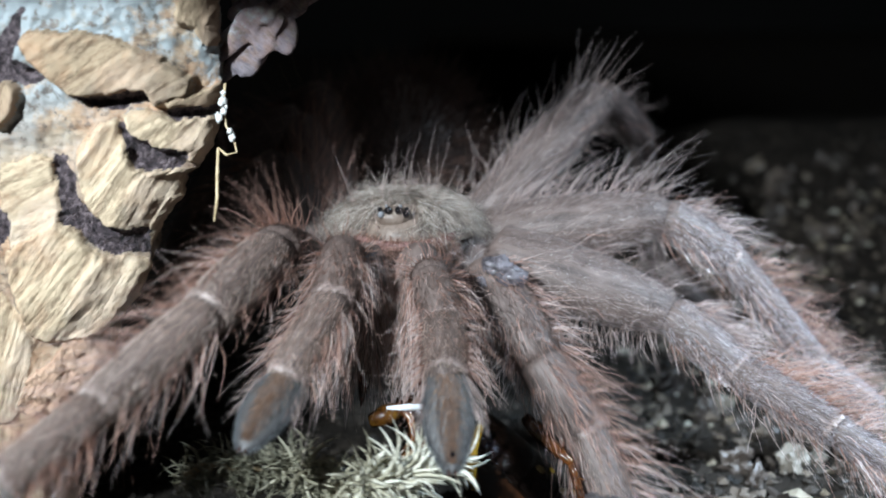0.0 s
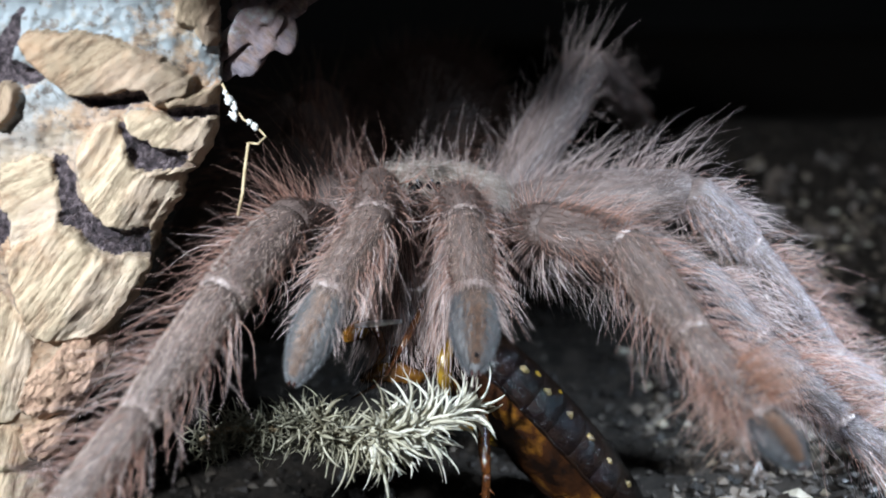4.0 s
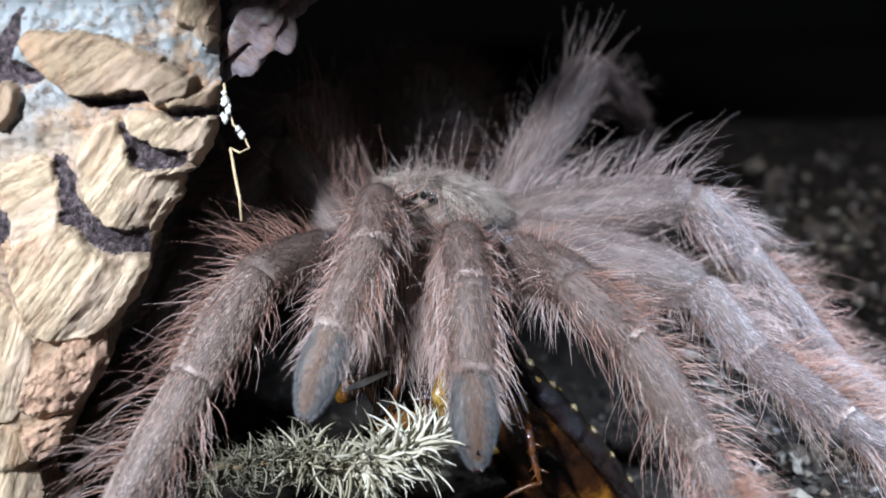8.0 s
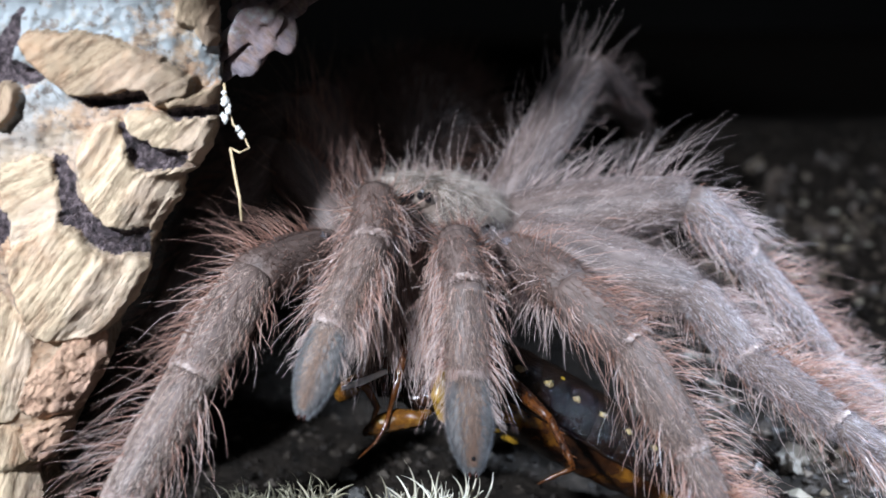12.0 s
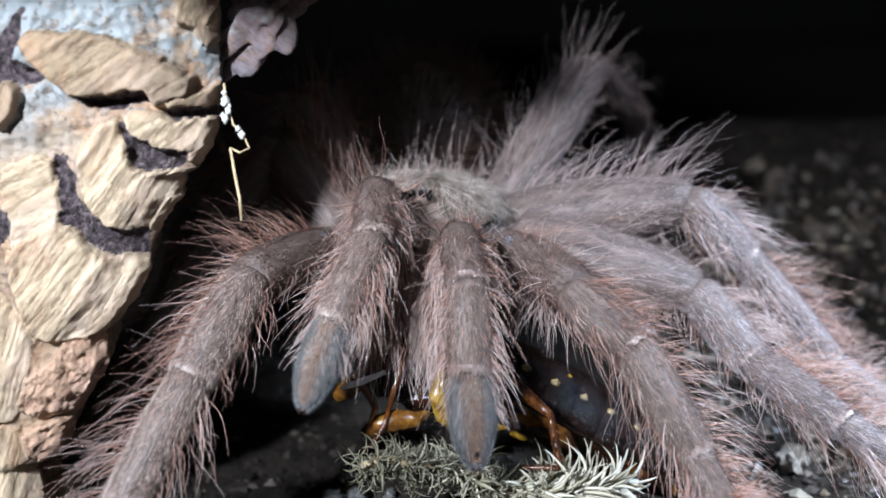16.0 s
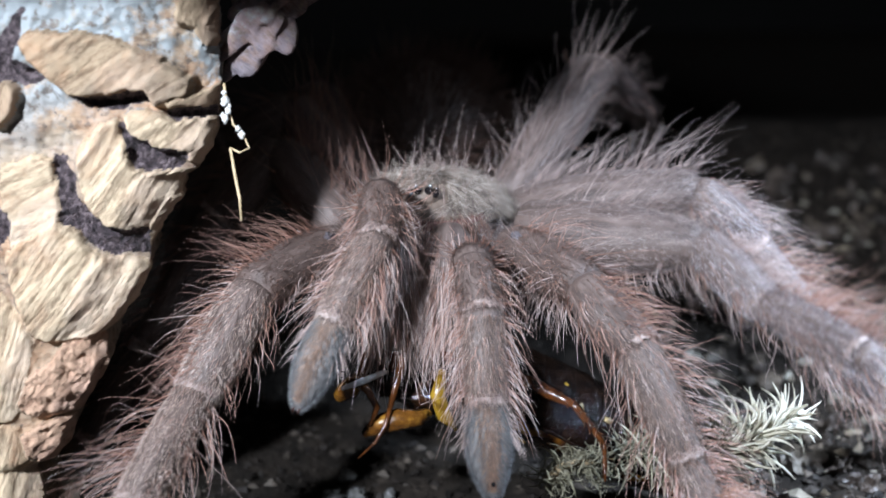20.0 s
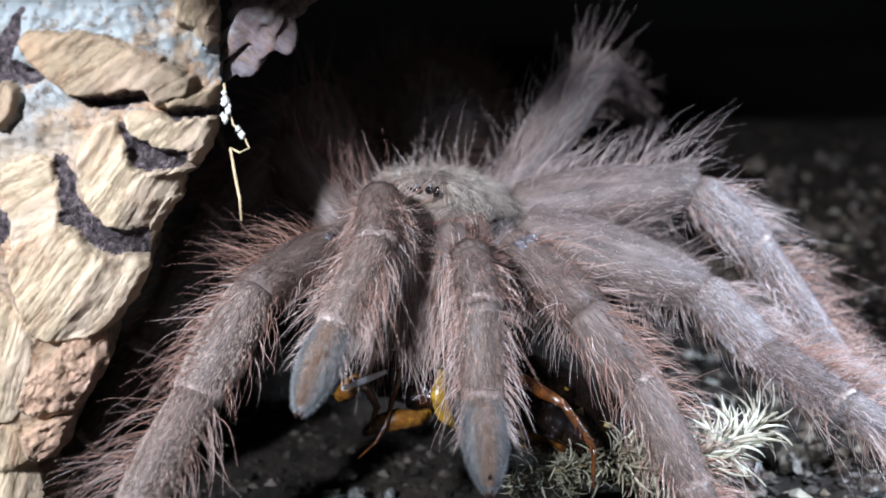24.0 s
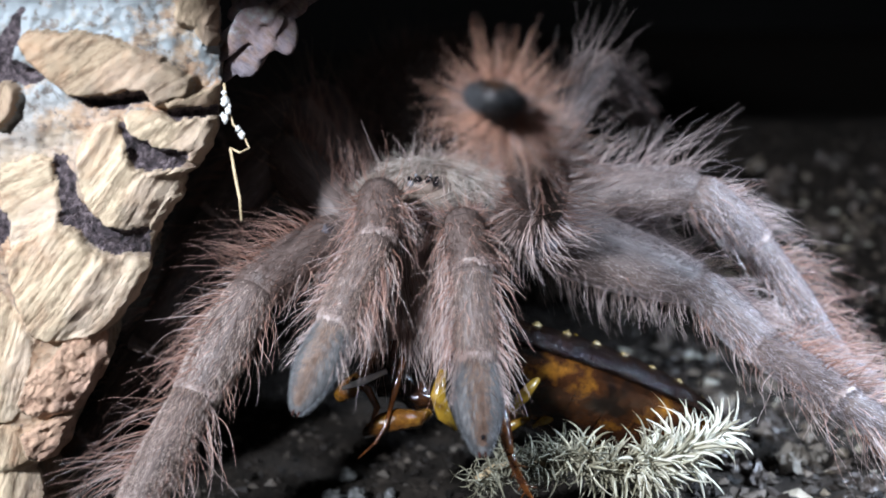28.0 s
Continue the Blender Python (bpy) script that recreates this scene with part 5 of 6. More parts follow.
def motions():
    step(leg_left_1, 0, (-16.7, 9.5, 26.6), (-18.7, -4.9, 31.5), (-24.1, -16.4, 27.1), (-32.5, -27.3, 21.1), (-38.3, -36.7, 17.3), (-40.5, -39.1, 11.0))
    step(leg_left_1, 0.5, (-15.4, 9.3, 25.4), (-21.4, -4.8, 26.6), (-27.0, -14.6, 19.3), (-37.3, -21.7, 11.0), (-41.8, -32.1, 8.0), (-44.0, -34.5, 1.8))
    step(leg_left_1, 0.9, (-13.8, 9.2, 25.3), (-16.9, -4.8, 30.8), (-22.5, -16.0, 26.2), (-30.8, -27.0, 20.1), (-37.1, -36.2, 16.5), (-39.3, -38.6, 10.3))
    step(leg_left_1, 1.2, (-13.1, 9.4, 26.1), (-17.0, -3.7, 33.1), (-23.4, -14.2, 27.8), (-32.1, -23.3, 19.6), (-36.5, -33.6, 16.5), (-38.7, -36.0, 10.2))
    step(leg_left_1, 1.5, (-10.7, 9.8, 27.9), (-15.7, -3.1, 34.6), (-21.2, -14.4, 29.9), (-28.6, -24.6, 21.8), (-34.0, -32.2, 14.8), (-36.3, -34.6, 8.5))
    step(leg_left_1, 2, (-10.8, 10.2, 29.6), (-15.5, -2.9, 36.2), (-21.8, -13.7, 31.4), (-28.3, -25.0, 23.9), (-34.5, -30.8, 15.9), (-36.7, -33.1, 9.7))
    step(leg_left_1, 2.5, (-12.4, 10.2, 29.7), (-16.8, -3.2, 35.9), (-22.3, -14.6, 31.4), (-28.8, -25.8, 23.9), (-34.7, -31.5, 15.6), (-36.9, -33.8, 9.4))
    step(leg_left_1, 3, (-13.0, 10.1, 29.5), (-17.1, -3.5, 35.3), (-22.7, -14.2, 29.6), (-29.4, -24.5, 20.9), (-36.0, -30.3, 13.2), (-38.2, -32.7, 7.0))
    step(leg_left_1, 3.4, (-12.7, 10.2, 29.7), (-16.5, -3.5, 35.6), (-21.7, -14.9, 30.6), (-28.2, -25.4, 22.1), (-34.0, -33.0, 15.4), (-36.2, -35.3, 9.1))
    step(leg_left_1, 5.5, (-13.5, 10.0, 28.9), (-21.5, -3.1, 28.2), (-27.0, -11.2, 19.0), (-33.3, -18.3, 7.4), (-39.6, -22.3, -1.7), (-41.8, -24.6, -7.9))
    step(leg_left_1, 8, (-13.6, 9.9, 28.3), (-21.1, -3.5, 27.9), (-26.7, -11.6, 18.7), (-32.9, -19.3, 7.5), (-37.3, -28.2, 1.3), (-37.9, -34.3, -2.1))
    step(leg_left_1, 12.5, (-14.0, 9.9, 28.4), (-21.5, -3.5, 28.1), (-26.9, -11.8, 19.1), (-33.3, -19.0, 7.5), (-39.5, -23.0, -1.5), (-41.8, -25.3, -7.7))
    step(leg_left_1, 14.5, (-13.8, 9.9, 28.6), (-21.7, -3.2, 27.9), (-27.0, -11.5, 18.8), (-32.8, -20.2, 8.0), (-39.1, -24.2, -1.0), (-41.3, -26.5, -7.2))
    step(leg_left_1, 18.5, (-13.8, 9.9, 28.6), (-21.7, -3.2, 27.8), (-27.0, -11.5, 18.6), (-32.8, -20.2, 7.9), (-39.1, -24.2, -1.1), (-41.3, -26.5, -7.4))
    step(leg_left_1, 19, (-13.5, 10.0, 28.8), (-21.4, -3.1, 27.2), (-26.7, -10.8, 17.5), (-32.2, -20.4, 7.4), (-38.4, -24.4, -1.7), (-40.7, -26.7, -7.9))
    step(leg_left_1, 19.5, (-13.9, 10.2, 29.9), (-22.1, -2.4, 27.0), (-27.4, -10.0, 17.2), (-33.0, -19.2, 6.8), (-39.2, -23.2, -2.2), (-41.5, -25.6, -8.4))
    step(leg_left_1, 20, (-13.0, 10.0, 29.0), (-21.5, -2.5, 26.2), (-27.0, -9.7, 16.2), (-31.3, -21.7, 8.3), (-37.5, -25.6, -0.8), (-39.8, -28.0, -7.0))
    step(leg_left_1, 21.2, (-13.4, 10.2, 29.6), (-22.3, -1.9, 26.2), (-27.8, -8.9, 16.2), (-32.2, -20.5, 7.7), (-38.4, -24.5, -1.3), (-40.7, -26.9, -7.5))
    step(leg_left_1, 23.5, (-13.0, 10.0, 29.0), (-21.4, -2.5, 26.0), (-26.9, -9.9, 16.2), (-31.2, -21.7, 7.9), (-37.4, -25.6, -1.1), (-39.7, -28.0, -7.3))
    step(leg_left_1, 28, (-13.0, 10.3, 30.3), (-21.7, -1.6, 25.9), (-27.3, -8.4, 15.7), (-31.7, -19.9, 7.1), (-37.9, -23.9, -1.9), (-40.2, -26.2, -8.1))
    step(leg_right_1, 0, (5.0, 9.4, 26.2), (11.3, -0.6, 17.0), (16.5, -4.3, 9.6), (20.5, -10.9, -0.7), (24.4, -14.9, -9.7), (25.7, -21.4, -11.7))
    step(leg_right_1, 0.5, (6.3, 9.2, 25.0), (8.5, -5.4, 27.4), (13.0, -11.9, 21.6), (17.3, -20.0, 12.4), (21.2, -23.9, 3.4), (22.4, -30.5, 1.5))
    step(leg_right_1, 0.9, (7.9, 9.2, 25.0), (9.5, -5.2, 29.0), (16.0, -9.6, 23.1), (20.9, -14.8, 12.3), (24.8, -18.8, 3.3), (26.1, -25.3, 1.4))
    step(leg_right_1, 1.0, (8.2, 9.3, 25.3), (10.2, -3.5, 32.8), (15.5, -11.6, 31.1), (19.2, -22.7, 25.6), (24.1, -27.4, 16.9), (26.6, -32.0, 12.6))
    step(leg_right_1, 1.2, (8.6, 9.3, 25.7), (10.6, -1.9, 35.4), (14.0, -11.2, 35.5), (17.5, -23.4, 33.2), (21.3, -32.8, 30.3), (23.1, -38.3, 26.5))
    step(leg_right_1, 1.5, (11.0, 9.7, 27.6), (11.5, -1.9, 37.0), (16.4, -10.4, 37.2), (20.8, -22.3, 34.6), (24.0, -32.2, 32.7), (25.8, -38.3, 29.9))
    step(leg_right_1, 2, (10.9, 10.1, 29.2), (11.4, -2.3, 37.7), (16.7, -10.6, 37.2), (21.1, -22.4, 34.3), (24.3, -32.2, 31.9), (26.3, -37.7, 28.3))
    step(leg_right_1, 2.5, (9.3, 10.1, 29.4), (11.1, -2.2, 37.7), (18.1, -9.1, 36.7), (22.9, -20.3, 32.5), (25.9, -30.2, 30.1), (27.0, -36.8, 28.5))
    step(leg_right_1, 3, (8.8, 10.1, 29.2), (11.4, -3.0, 35.9), (18.7, -9.5, 34.6), (23.5, -20.6, 30.0), (28.6, -28.7, 25.4), (31.5, -34.0, 22.2))
    step(leg_right_1, 3.4, (9.0, 10.1, 29.4), (11.4, -3.4, 35.3), (19.0, -9.6, 34.6), (23.9, -20.1, 29.0), (29.4, -27.7, 24.0), (32.6, -32.6, 20.3))
    step(leg_right_1, 5.5, (8.2, 9.9, 28.5), (14.8, -3.5, 28.6), (20.9, -9.7, 24.1), (26.9, -16.2, 14.6), (30.8, -20.1, 5.6), (32.0, -26.7, 3.7))
    step(leg_right_1, 6.5, (8.1, 9.9, 28.2), (14.8, -3.5, 27.9), (21.0, -9.8, 23.5), (27.1, -15.1, 13.5), (31.0, -19.1, 4.4), (32.3, -25.6, 2.5))
    step(leg_right_1, 8, (8.1, 9.8, 28.0), (14.7, -3.6, 27.3), (21.0, -8.9, 21.9), (27.0, -15.0, 12.2), (30.2, -21.3, 4.4), (31.4, -27.9, 2.6))
    step(leg_right_1, 10, (8.2, 9.8, 27.8), (15.0, -3.5, 26.8), (21.2, -9.2, 21.7), (27.3, -14.6, 11.7), (31.2, -18.6, 2.6), (32.4, -25.1, 0.7))
    step(leg_right_1, 12.5, (7.7, 9.8, 28.1), (14.1, -3.6, 26.6), (20.5, -9.0, 21.4), (26.3, -14.4, 11.2), (30.2, -18.4, 2.2), (31.5, -24.9, 0.3))
    step(leg_right_1, 14.5, (7.9, 9.9, 28.3), (14.7, -3.3, 26.3), (21.0, -8.8, 21.1), (26.8, -14.3, 11.0), (30.7, -18.2, 2.0), (32.0, -24.8, 0.1))
    step(leg_right_1, 18.5, (7.9, 9.9, 28.3), (14.8, -3.3, 26.3), (21.1, -8.7, 21.1), (26.9, -14.2, 11.0), (30.8, -18.2, 2.0), (32.1, -24.7, 0.1))
    step(leg_right_1, 19, (8.2, 9.9, 28.5), (14.7, -3.4, 26.6), (21.0, -9.0, 21.5), (26.8, -14.5, 11.3), (30.7, -18.4, 2.3), (32.0, -25.0, 0.4))
    step(leg_right_1, 19.5, (7.8, 10.2, 29.6), (16.3, -1.2, 24.7), (21.8, -4.6, 17.3), (26.2, -10.2, 6.5), (30.1, -14.2, -2.5), (31.3, -20.7, -4.4))
    step(leg_right_1, 20.2, (8.7, 10.0, 28.7), (15.7, -3.2, 27.2), (20.9, -9.9, 22.2), (25.8, -15.4, 11.6), (29.7, -19.3, 2.6), (30.9, -25.9, 0.7))
    step(leg_right_1, 20.5, (8.7, 10.0, 28.9), (15.2, -3.1, 25.9), (21.1, -8.6, 20.2), (26.1, -16.5, 11.3), (30.0, -20.4, 2.2), (31.2, -27.0, 0.3))
    step(leg_right_1, 21.2, (8.3, 10.1, 29.2), (16.1, -1.7, 24.2), (22.1, -5.1, 17.2), (27.4, -10.7, 6.8), (31.3, -14.7, -2.2), (32.5, -21.2, -4.1))
    step(leg_right_1, 23.5, (8.7, 9.9, 28.6), (16.4, -1.7, 23.1), (22.2, -5.2, 16.0), (27.5, -11.0, 5.8), (31.4, -15.0, -3.2), (32.7, -21.5, -5.1))
    step(leg_right_1, 25, (8.8, 10.0, 28.8), (16.5, -1.7, 23.5), (22.4, -5.2, 16.4), (27.8, -11.0, 6.2), (31.7, -14.9, -2.8), (32.9, -21.5, -4.7))
    step(leg_right_1, 25.4, (8.7, 10.0, 28.8), (14.4, -3.8, 27.3), (19.8, -10.6, 22.7), (24.3, -16.1, 12.0), (28.2, -20.1, 3.0), (29.4, -26.6, 1.1))
    step(leg_right_1, 25.55, (8.7, 10.0, 28.8), (13.6, -4.0, 30.6), (17.9, -12.4, 27.6), (23.1, -19.7, 18.3), (27.0, -23.7, 9.3), (28.2, -30.2, 7.4))
    step(leg_right_1, 25.7, (8.7, 10.0, 28.8), (12.7, -4.0, 32.6), (16.2, -12.9, 30.8), (17.2, -25.7, 29.4), (17.6, -36.2, 27.8), (17.7, -42.6, 25.1))
    step(leg_right_1, 25.9, (8.7, 10.0, 28.8), (11.7, -3.6, 34.4), (13.2, -12.8, 37.3), (12.8, -25.7, 38.0), (12.5, -36.3, 37.7), (12.5, -43.1, 36.4))
    step(leg_right_1, 26.1, (8.7, 10.0, 28.8), (11.1, -3.4, 35.0), (11.1, -12.1, 39.6), (9.4, -24.3, 43.6), (8.5, -34.8, 44.5), (8.4, -41.7, 44.0))
    step(leg_right_1, 26.3, (8.7, 10.0, 28.8), (11.1, -3.1, 35.6), (10.3, -11.5, 40.7), (7.7, -23.2, 45.5), (6.0, -33.5, 47.2), (5.3, -40.4, 47.8))
    step(leg_right_1, 26.5, (8.7, 10.0, 28.7), (11.1, -3.0, 35.9), (10.0, -11.3, 40.9), (7.4, -23.0, 45.8), (5.7, -33.3, 47.6), (5.1, -40.2, 48.3))
    step(leg_right_1, 27, (8.7, 10.0, 28.9), (11.1, -2.9, 36.1), (9.7, -11.2, 41.2), (7.1, -22.9, 46.0), (5.3, -33.1, 47.9), (4.5, -40.0, 48.5))
    step(leg_right_1, 27.5, (8.8, 10.0, 29.0), (11.1, -2.6, 36.8), (9.5, -10.9, 41.7), (6.4, -22.1, 47.3), (4.3, -32.2, 49.9), (3.5, -39.0, 50.8))
    step(leg_right_1, 28, (8.7, 10.2, 29.9), (11.1, -2.7, 37.1), (9.4, -11.0, 42.1), (6.4, -22.4, 47.3), (4.6, -32.5, 50.0), (3.6, -39.3, 50.9))
    step(leg_right_2, 0, (6.3, 14.6, 26.5), (28.2, 8.5, 20.5), (35.8, 4.5, 14.4), (45.1, -4.8, 10.2), (55.1, -5.3, 3.0), (62.6, -6.1, -0.6))
    step(leg_right_2, 0.5, (7.6, 14.4, 25.3), (28.3, 3.3, 23.9), (35.3, -0.8, 17.2), (43.4, -11.1, 13.0), (53.5, -11.6, 5.8), (60.9, -12.4, 2.1))
    step(leg_right_2, 0.9, (9.3, 14.3, 25.2), (28.0, 0.0, 25.1), (34.4, -5.6, 19.0), (41.2, -17.2, 15.9), (51.2, -17.7, 8.7), (58.7, -18.5, 5.0))
    step(leg_right_2, 1.2, (10.0, 14.5, 26.0), (29.0, 0.6, 26.9), (35.8, -3.4, 20.0), (42.6, -13.5, 13.6), (52.6, -14.0, 6.4), (60.1, -14.8, 2.7))
    step(leg_right_2, 3.4, (10.4, 15.3, 29.8), (29.1, 1.2, 27.5), (35.7, -2.8, 20.4), (43.4, -11.3, 12.7), (53.4, -11.8, 5.5), (60.9, -12.6, 1.9))
    step(leg_right_2, 5.5, (9.6, 15.1, 28.9), (31.8, 8.9, 24.2), (37.8, 4.8, 16.6), (46.4, -4.7, 11.4), (56.4, -5.2, 4.2), (63.9, -6.0, 0.6))
    step(leg_right_2, 8, (9.5, 15.0, 28.4), (31.5, 7.9, 23.9), (37.0, 2.4, 16.9), (45.1, -7.8, 12.3), (55.0, -7.0, 5.0), (58.7, -14.5, 4.7))
    step(leg_right_2, 12.5, (9.1, 15.0, 28.4), (30.8, 7.5, 23.4), (36.1, 1.3, 16.9), (44.2, -8.9, 12.3), (54.2, -9.4, 5.1), (61.7, -10.2, 1.5))
    step(leg_right_2, 14.5, (9.3, 15.1, 28.6), (31.3, 8.7, 23.3), (37.1, 3.7, 16.1), (45.5, -6.2, 11.3), (55.5, -6.7, 4.1), (63.0, -7.4, 0.4))
    step(leg_right_2, 18.5, (9.3, 15.1, 28.6), (31.3, 8.7, 23.3), (37.1, 3.7, 16.1), (45.5, -6.2, 11.3), (55.5, -6.7, 4.1), (63.0, -7.4, 0.4))
    step(leg_right_2, 19.4, (9.3, 15.3, 29.8), (31.1, 8.8, 23.7), (37.3, 4.7, 16.3), (46.3, -4.0, 10.6), (56.3, -4.5, 3.4), (63.8, -5.3, -0.2))
    step(leg_right_2, 19.8, (9.7, 15.2, 29.4), (32.0, 9.0, 25.1), (38.5, 5.0, 17.9), (47.0, -5.0, 13.7), (57.1, -5.6, 6.5), (64.5, -6.3, 2.9))
    step(leg_right_2, 20.1, (10.1, 15.2, 29.1), (30.4, 3.5, 31.4), (36.0, -3.8, 26.3), (43.0, -15.5, 24.2), (53.0, -16.0, 17.0), (60.5, -16.8, 13.3))
    step(leg_right_2, 20.3, (10.1, 15.2, 29.2), (31.1, 4.6, 28.8), (36.7, -2.4, 23.4), (43.4, -14.4, 21.4), (53.4, -14.9, 14.2), (60.9, -15.6, 10.5))
    step(leg_right_2, 20.5, (10.1, 15.2, 29.3), (32.4, 9.0, 25.0), (38.7, 3.4, 18.7), (45.3, -8.5, 16.5), (55.3, -9.0, 9.3), (62.8, -9.8, 5.7))
    step(leg_right_2, 21.2, (9.7, 15.3, 29.6), (31.7, 8.8, 24.2), (38.6, 4.7, 17.4), (45.7, -6.7, 14.3), (55.7, -7.2, 7.1), (63.2, -7.9, 3.4))
    step(leg_right_2, 23.5, (10.1, 15.1, 29.0), (32.1, 8.7, 23.7), (38.8, 4.6, 16.8), (45.4, -7.2, 14.2), (55.4, -7.8, 7.0), (62.9, -8.5, 3.3))
    step(leg_right_2, 26.5, (10.1, 15.2, 29.1), (31.9, 8.6, 23.3), (38.8, 4.5, 16.5), (45.3, -7.4, 13.9), (55.3, -7.9, 6.7), (62.8, -8.7, 3.0))
    step(leg_right_2, 28, (10.1, 15.4, 30.3), (31.7, 8.7, 24.0), (38.7, 4.7, 17.3), (45.4, -7.0, 14.3), (55.4, -7.5, 7.1), (62.9, -8.3, 3.4))
    step(leg_right_3, 0, (5.8, 20.0, 27.7), (28.6, 16.1, 31.5), (37.1, 16.2, 25.5), (49.8, 18.4, 11.0), (60.0, 17.8, 3.2), (68.6, 19.2, 0.3))
    step(leg_right_3, 0.9, (8.8, 19.7, 26.3), (28.3, 8.5, 33.2), (36.4, 10.7, 27.1), (48.9, 13.6, 12.5), (59.1, 13.0, 4.8), (67.7, 14.4, 1.8))
    step(leg_right_3, 1.5, (12.1, 20.3, 29.1), (28.9, 5.2, 35.8), (36.6, 8.0, 29.4), (48.9, 9.6, 14.5), (59.2, 9.0, 6.8), (67.7, 10.4, 3.8))
    step(leg_right_3, 3.4, (10.0, 20.7, 31.0), (30.4, 10.0, 35.6), (38.0, 11.7, 28.7), (50.0, 12.8, 13.6), (60.3, 12.2, 5.8), (68.8, 13.6, 2.8))
    step(leg_right_3, 5.5, (9.1, 20.5, 30.1), (31.2, 13.6, 34.5), (38.5, 14.1, 27.1), (51.0, 15.2, 12.4), (61.3, 14.6, 4.6), (69.8, 16.0, 1.6))
    step(leg_right_3, 8, (9.1, 20.4, 29.6), (31.0, 13.3, 34.2), (38.3, 13.9, 26.7), (50.9, 15.1, 12.1), (61.1, 15.0, 4.3), (69.6, 16.6, 1.3))
    step(leg_right_3, 18.5, (8.8, 20.4, 29.9), (31.4, 15.3, 33.8), (38.7, 15.6, 26.4), (51.3, 16.3, 11.7), (61.6, 15.7, 3.9), (70.1, 17.1, 0.9))
    step(leg_right_3, 20.1, (9.7, 20.5, 30.3), (32.3, 16.1, 34.7), (39.9, 14.8, 27.7), (51.5, 14.8, 12.2), (61.8, 14.2, 4.4), (70.3, 15.6, 1.4))
    step(leg_right_3, 28, (9.7, 20.8, 31.6), (32.4, 16.1, 34.9), (40.0, 14.5, 27.9), (51.4, 14.5, 12.3), (61.7, 13.8, 4.5), (70.2, 15.3, 1.5))
    step(leg_right_4, 0, (4.4, 25.3, 28.6), (22.2, 35.4, 45.3), (32.2, 59.7, 36.8), (37.2, 69.9, 13.1), (56.1, 61.6, -2.4), (61.9, 64.0, -5.2))
    step(leg_right_4, 0.9, (7.6, 25.0, 27.2), (22.1, 37.4, 45.6), (32.5, 61.4, 37.0), (37.5, 71.7, 13.2), (56.4, 63.3, -2.2), (62.2, 65.8, -5.0))
    step(leg_right_4, 1.5, (11.0, 25.6, 30.1), (21.7, 41.4, 48.4), (32.5, 65.0, 39.1), (37.5, 75.3, 15.3), (56.4, 66.9, -0.1), (62.3, 69.3, -2.9))
    step(leg_right_4, 2, (10.9, 26.0, 31.9), (21.3, 42.2, 50.0), (32.3, 65.6, 40.4), (37.3, 75.9, 16.7), (56.2, 67.5, 1.3), (62.0, 70.0, -1.5))
    step(leg_right_4, 3.4, (8.7, 26.0, 32.0), (21.2, 40.9, 50.1), (32.1, 64.3, 40.5), (37.1, 74.6, 16.8), (56.0, 66.2, 1.4), (61.8, 68.7, -1.4))
    step(leg_right_4, 5.5, (7.9, 25.8, 31.1), (21.5, 39.8, 49.1), (32.2, 63.4, 39.8), (37.3, 73.7, 16.1), (56.1, 65.3, 0.6), (62.0, 67.8, -2.2))
    step(leg_right_4, 8, (7.8, 25.7, 30.5), (21.3, 38.8, 49.1), (32.1, 62.4, 39.8), (37.1, 72.7, 16.1), (55.2, 61.6, 1.4), (61.0, 64.1, -1.4))
    step(leg_right_4, 18.5, (7.6, 25.8, 30.8), (21.4, 39.1, 49.1), (32.1, 62.6, 39.8), (37.1, 72.9, 16.0), (56.0, 64.5, 0.6), (61.9, 67.0, -2.2))
    step(leg_right_4, 20.1, (8.4, 25.8, 31.3), (22.6, 39.1, 49.3), (33.3, 62.7, 39.8), (38.4, 72.9, 16.0), (57.2, 64.6, 0.6), (63.1, 67.0, -2.2))
    step(leg_right_4, 28, (8.4, 26.1, 32.6), (22.8, 40.5, 49.7), (33.5, 63.9, 39.9), (38.6, 74.2, 16.2), (57.4, 65.8, 0.8), (63.3, 68.2, -2.1))
    step(leg_left_2, 0, (-16.6, 18.5, 25.7), (-22.0, 27.1, 36.6), (-29.7, 21.1, 29.0), (-38.6, 12.0, 13.1), (-45.2, 7.7, 2.6), (-48.1, 5.4, 1.3))
    step(leg_left_2, 1.5, (-10.3, 18.8, 27.1), (-20.4, 18.8, 38.0), (-28.0, 12.0, 31.1), (-35.1, -1.2, 17.2), (-41.7, -5.5, 6.7), (-44.6, -7.8, 5.4))
    step(leg_left_2, 5.5, (-13.2, 19.0, 28.1), (-22.2, 24.0, 38.9), (-29.9, 20.4, 29.9), (-38.7, 12.7, 13.2), (-44.8, 6.6, 3.2), (-47.8, 4.9, 1.5))
    step(leg_left_2, 28, (-12.7, 19.4, 29.6), (-22.4, 26.1, 38.6), (-30.2, 22.9, 29.7), (-39.1, 15.2, 13.0), (-45.7, 10.9, 2.4), (-48.6, 8.6, 1.2))
    step(leg_left_3, 0, (-15.5, 26.7, 25.9), (-20.6, 35.6, 41.5), (-30.8, 35.3, 37.5), (-37.3, 30.7, 23.1), (-41.3, 26.7, 4.4), (-45.9, 28.3, 2.1))
    step(leg_left_3, 5.5, (-12.0, 27.3, 28.5), (-21.1, 34.1, 43.3), (-30.8, 33.5, 38.1), (-36.9, 28.9, 23.5), (-39.3, 18.9, 6.9), (-43.8, 20.7, 4.6))
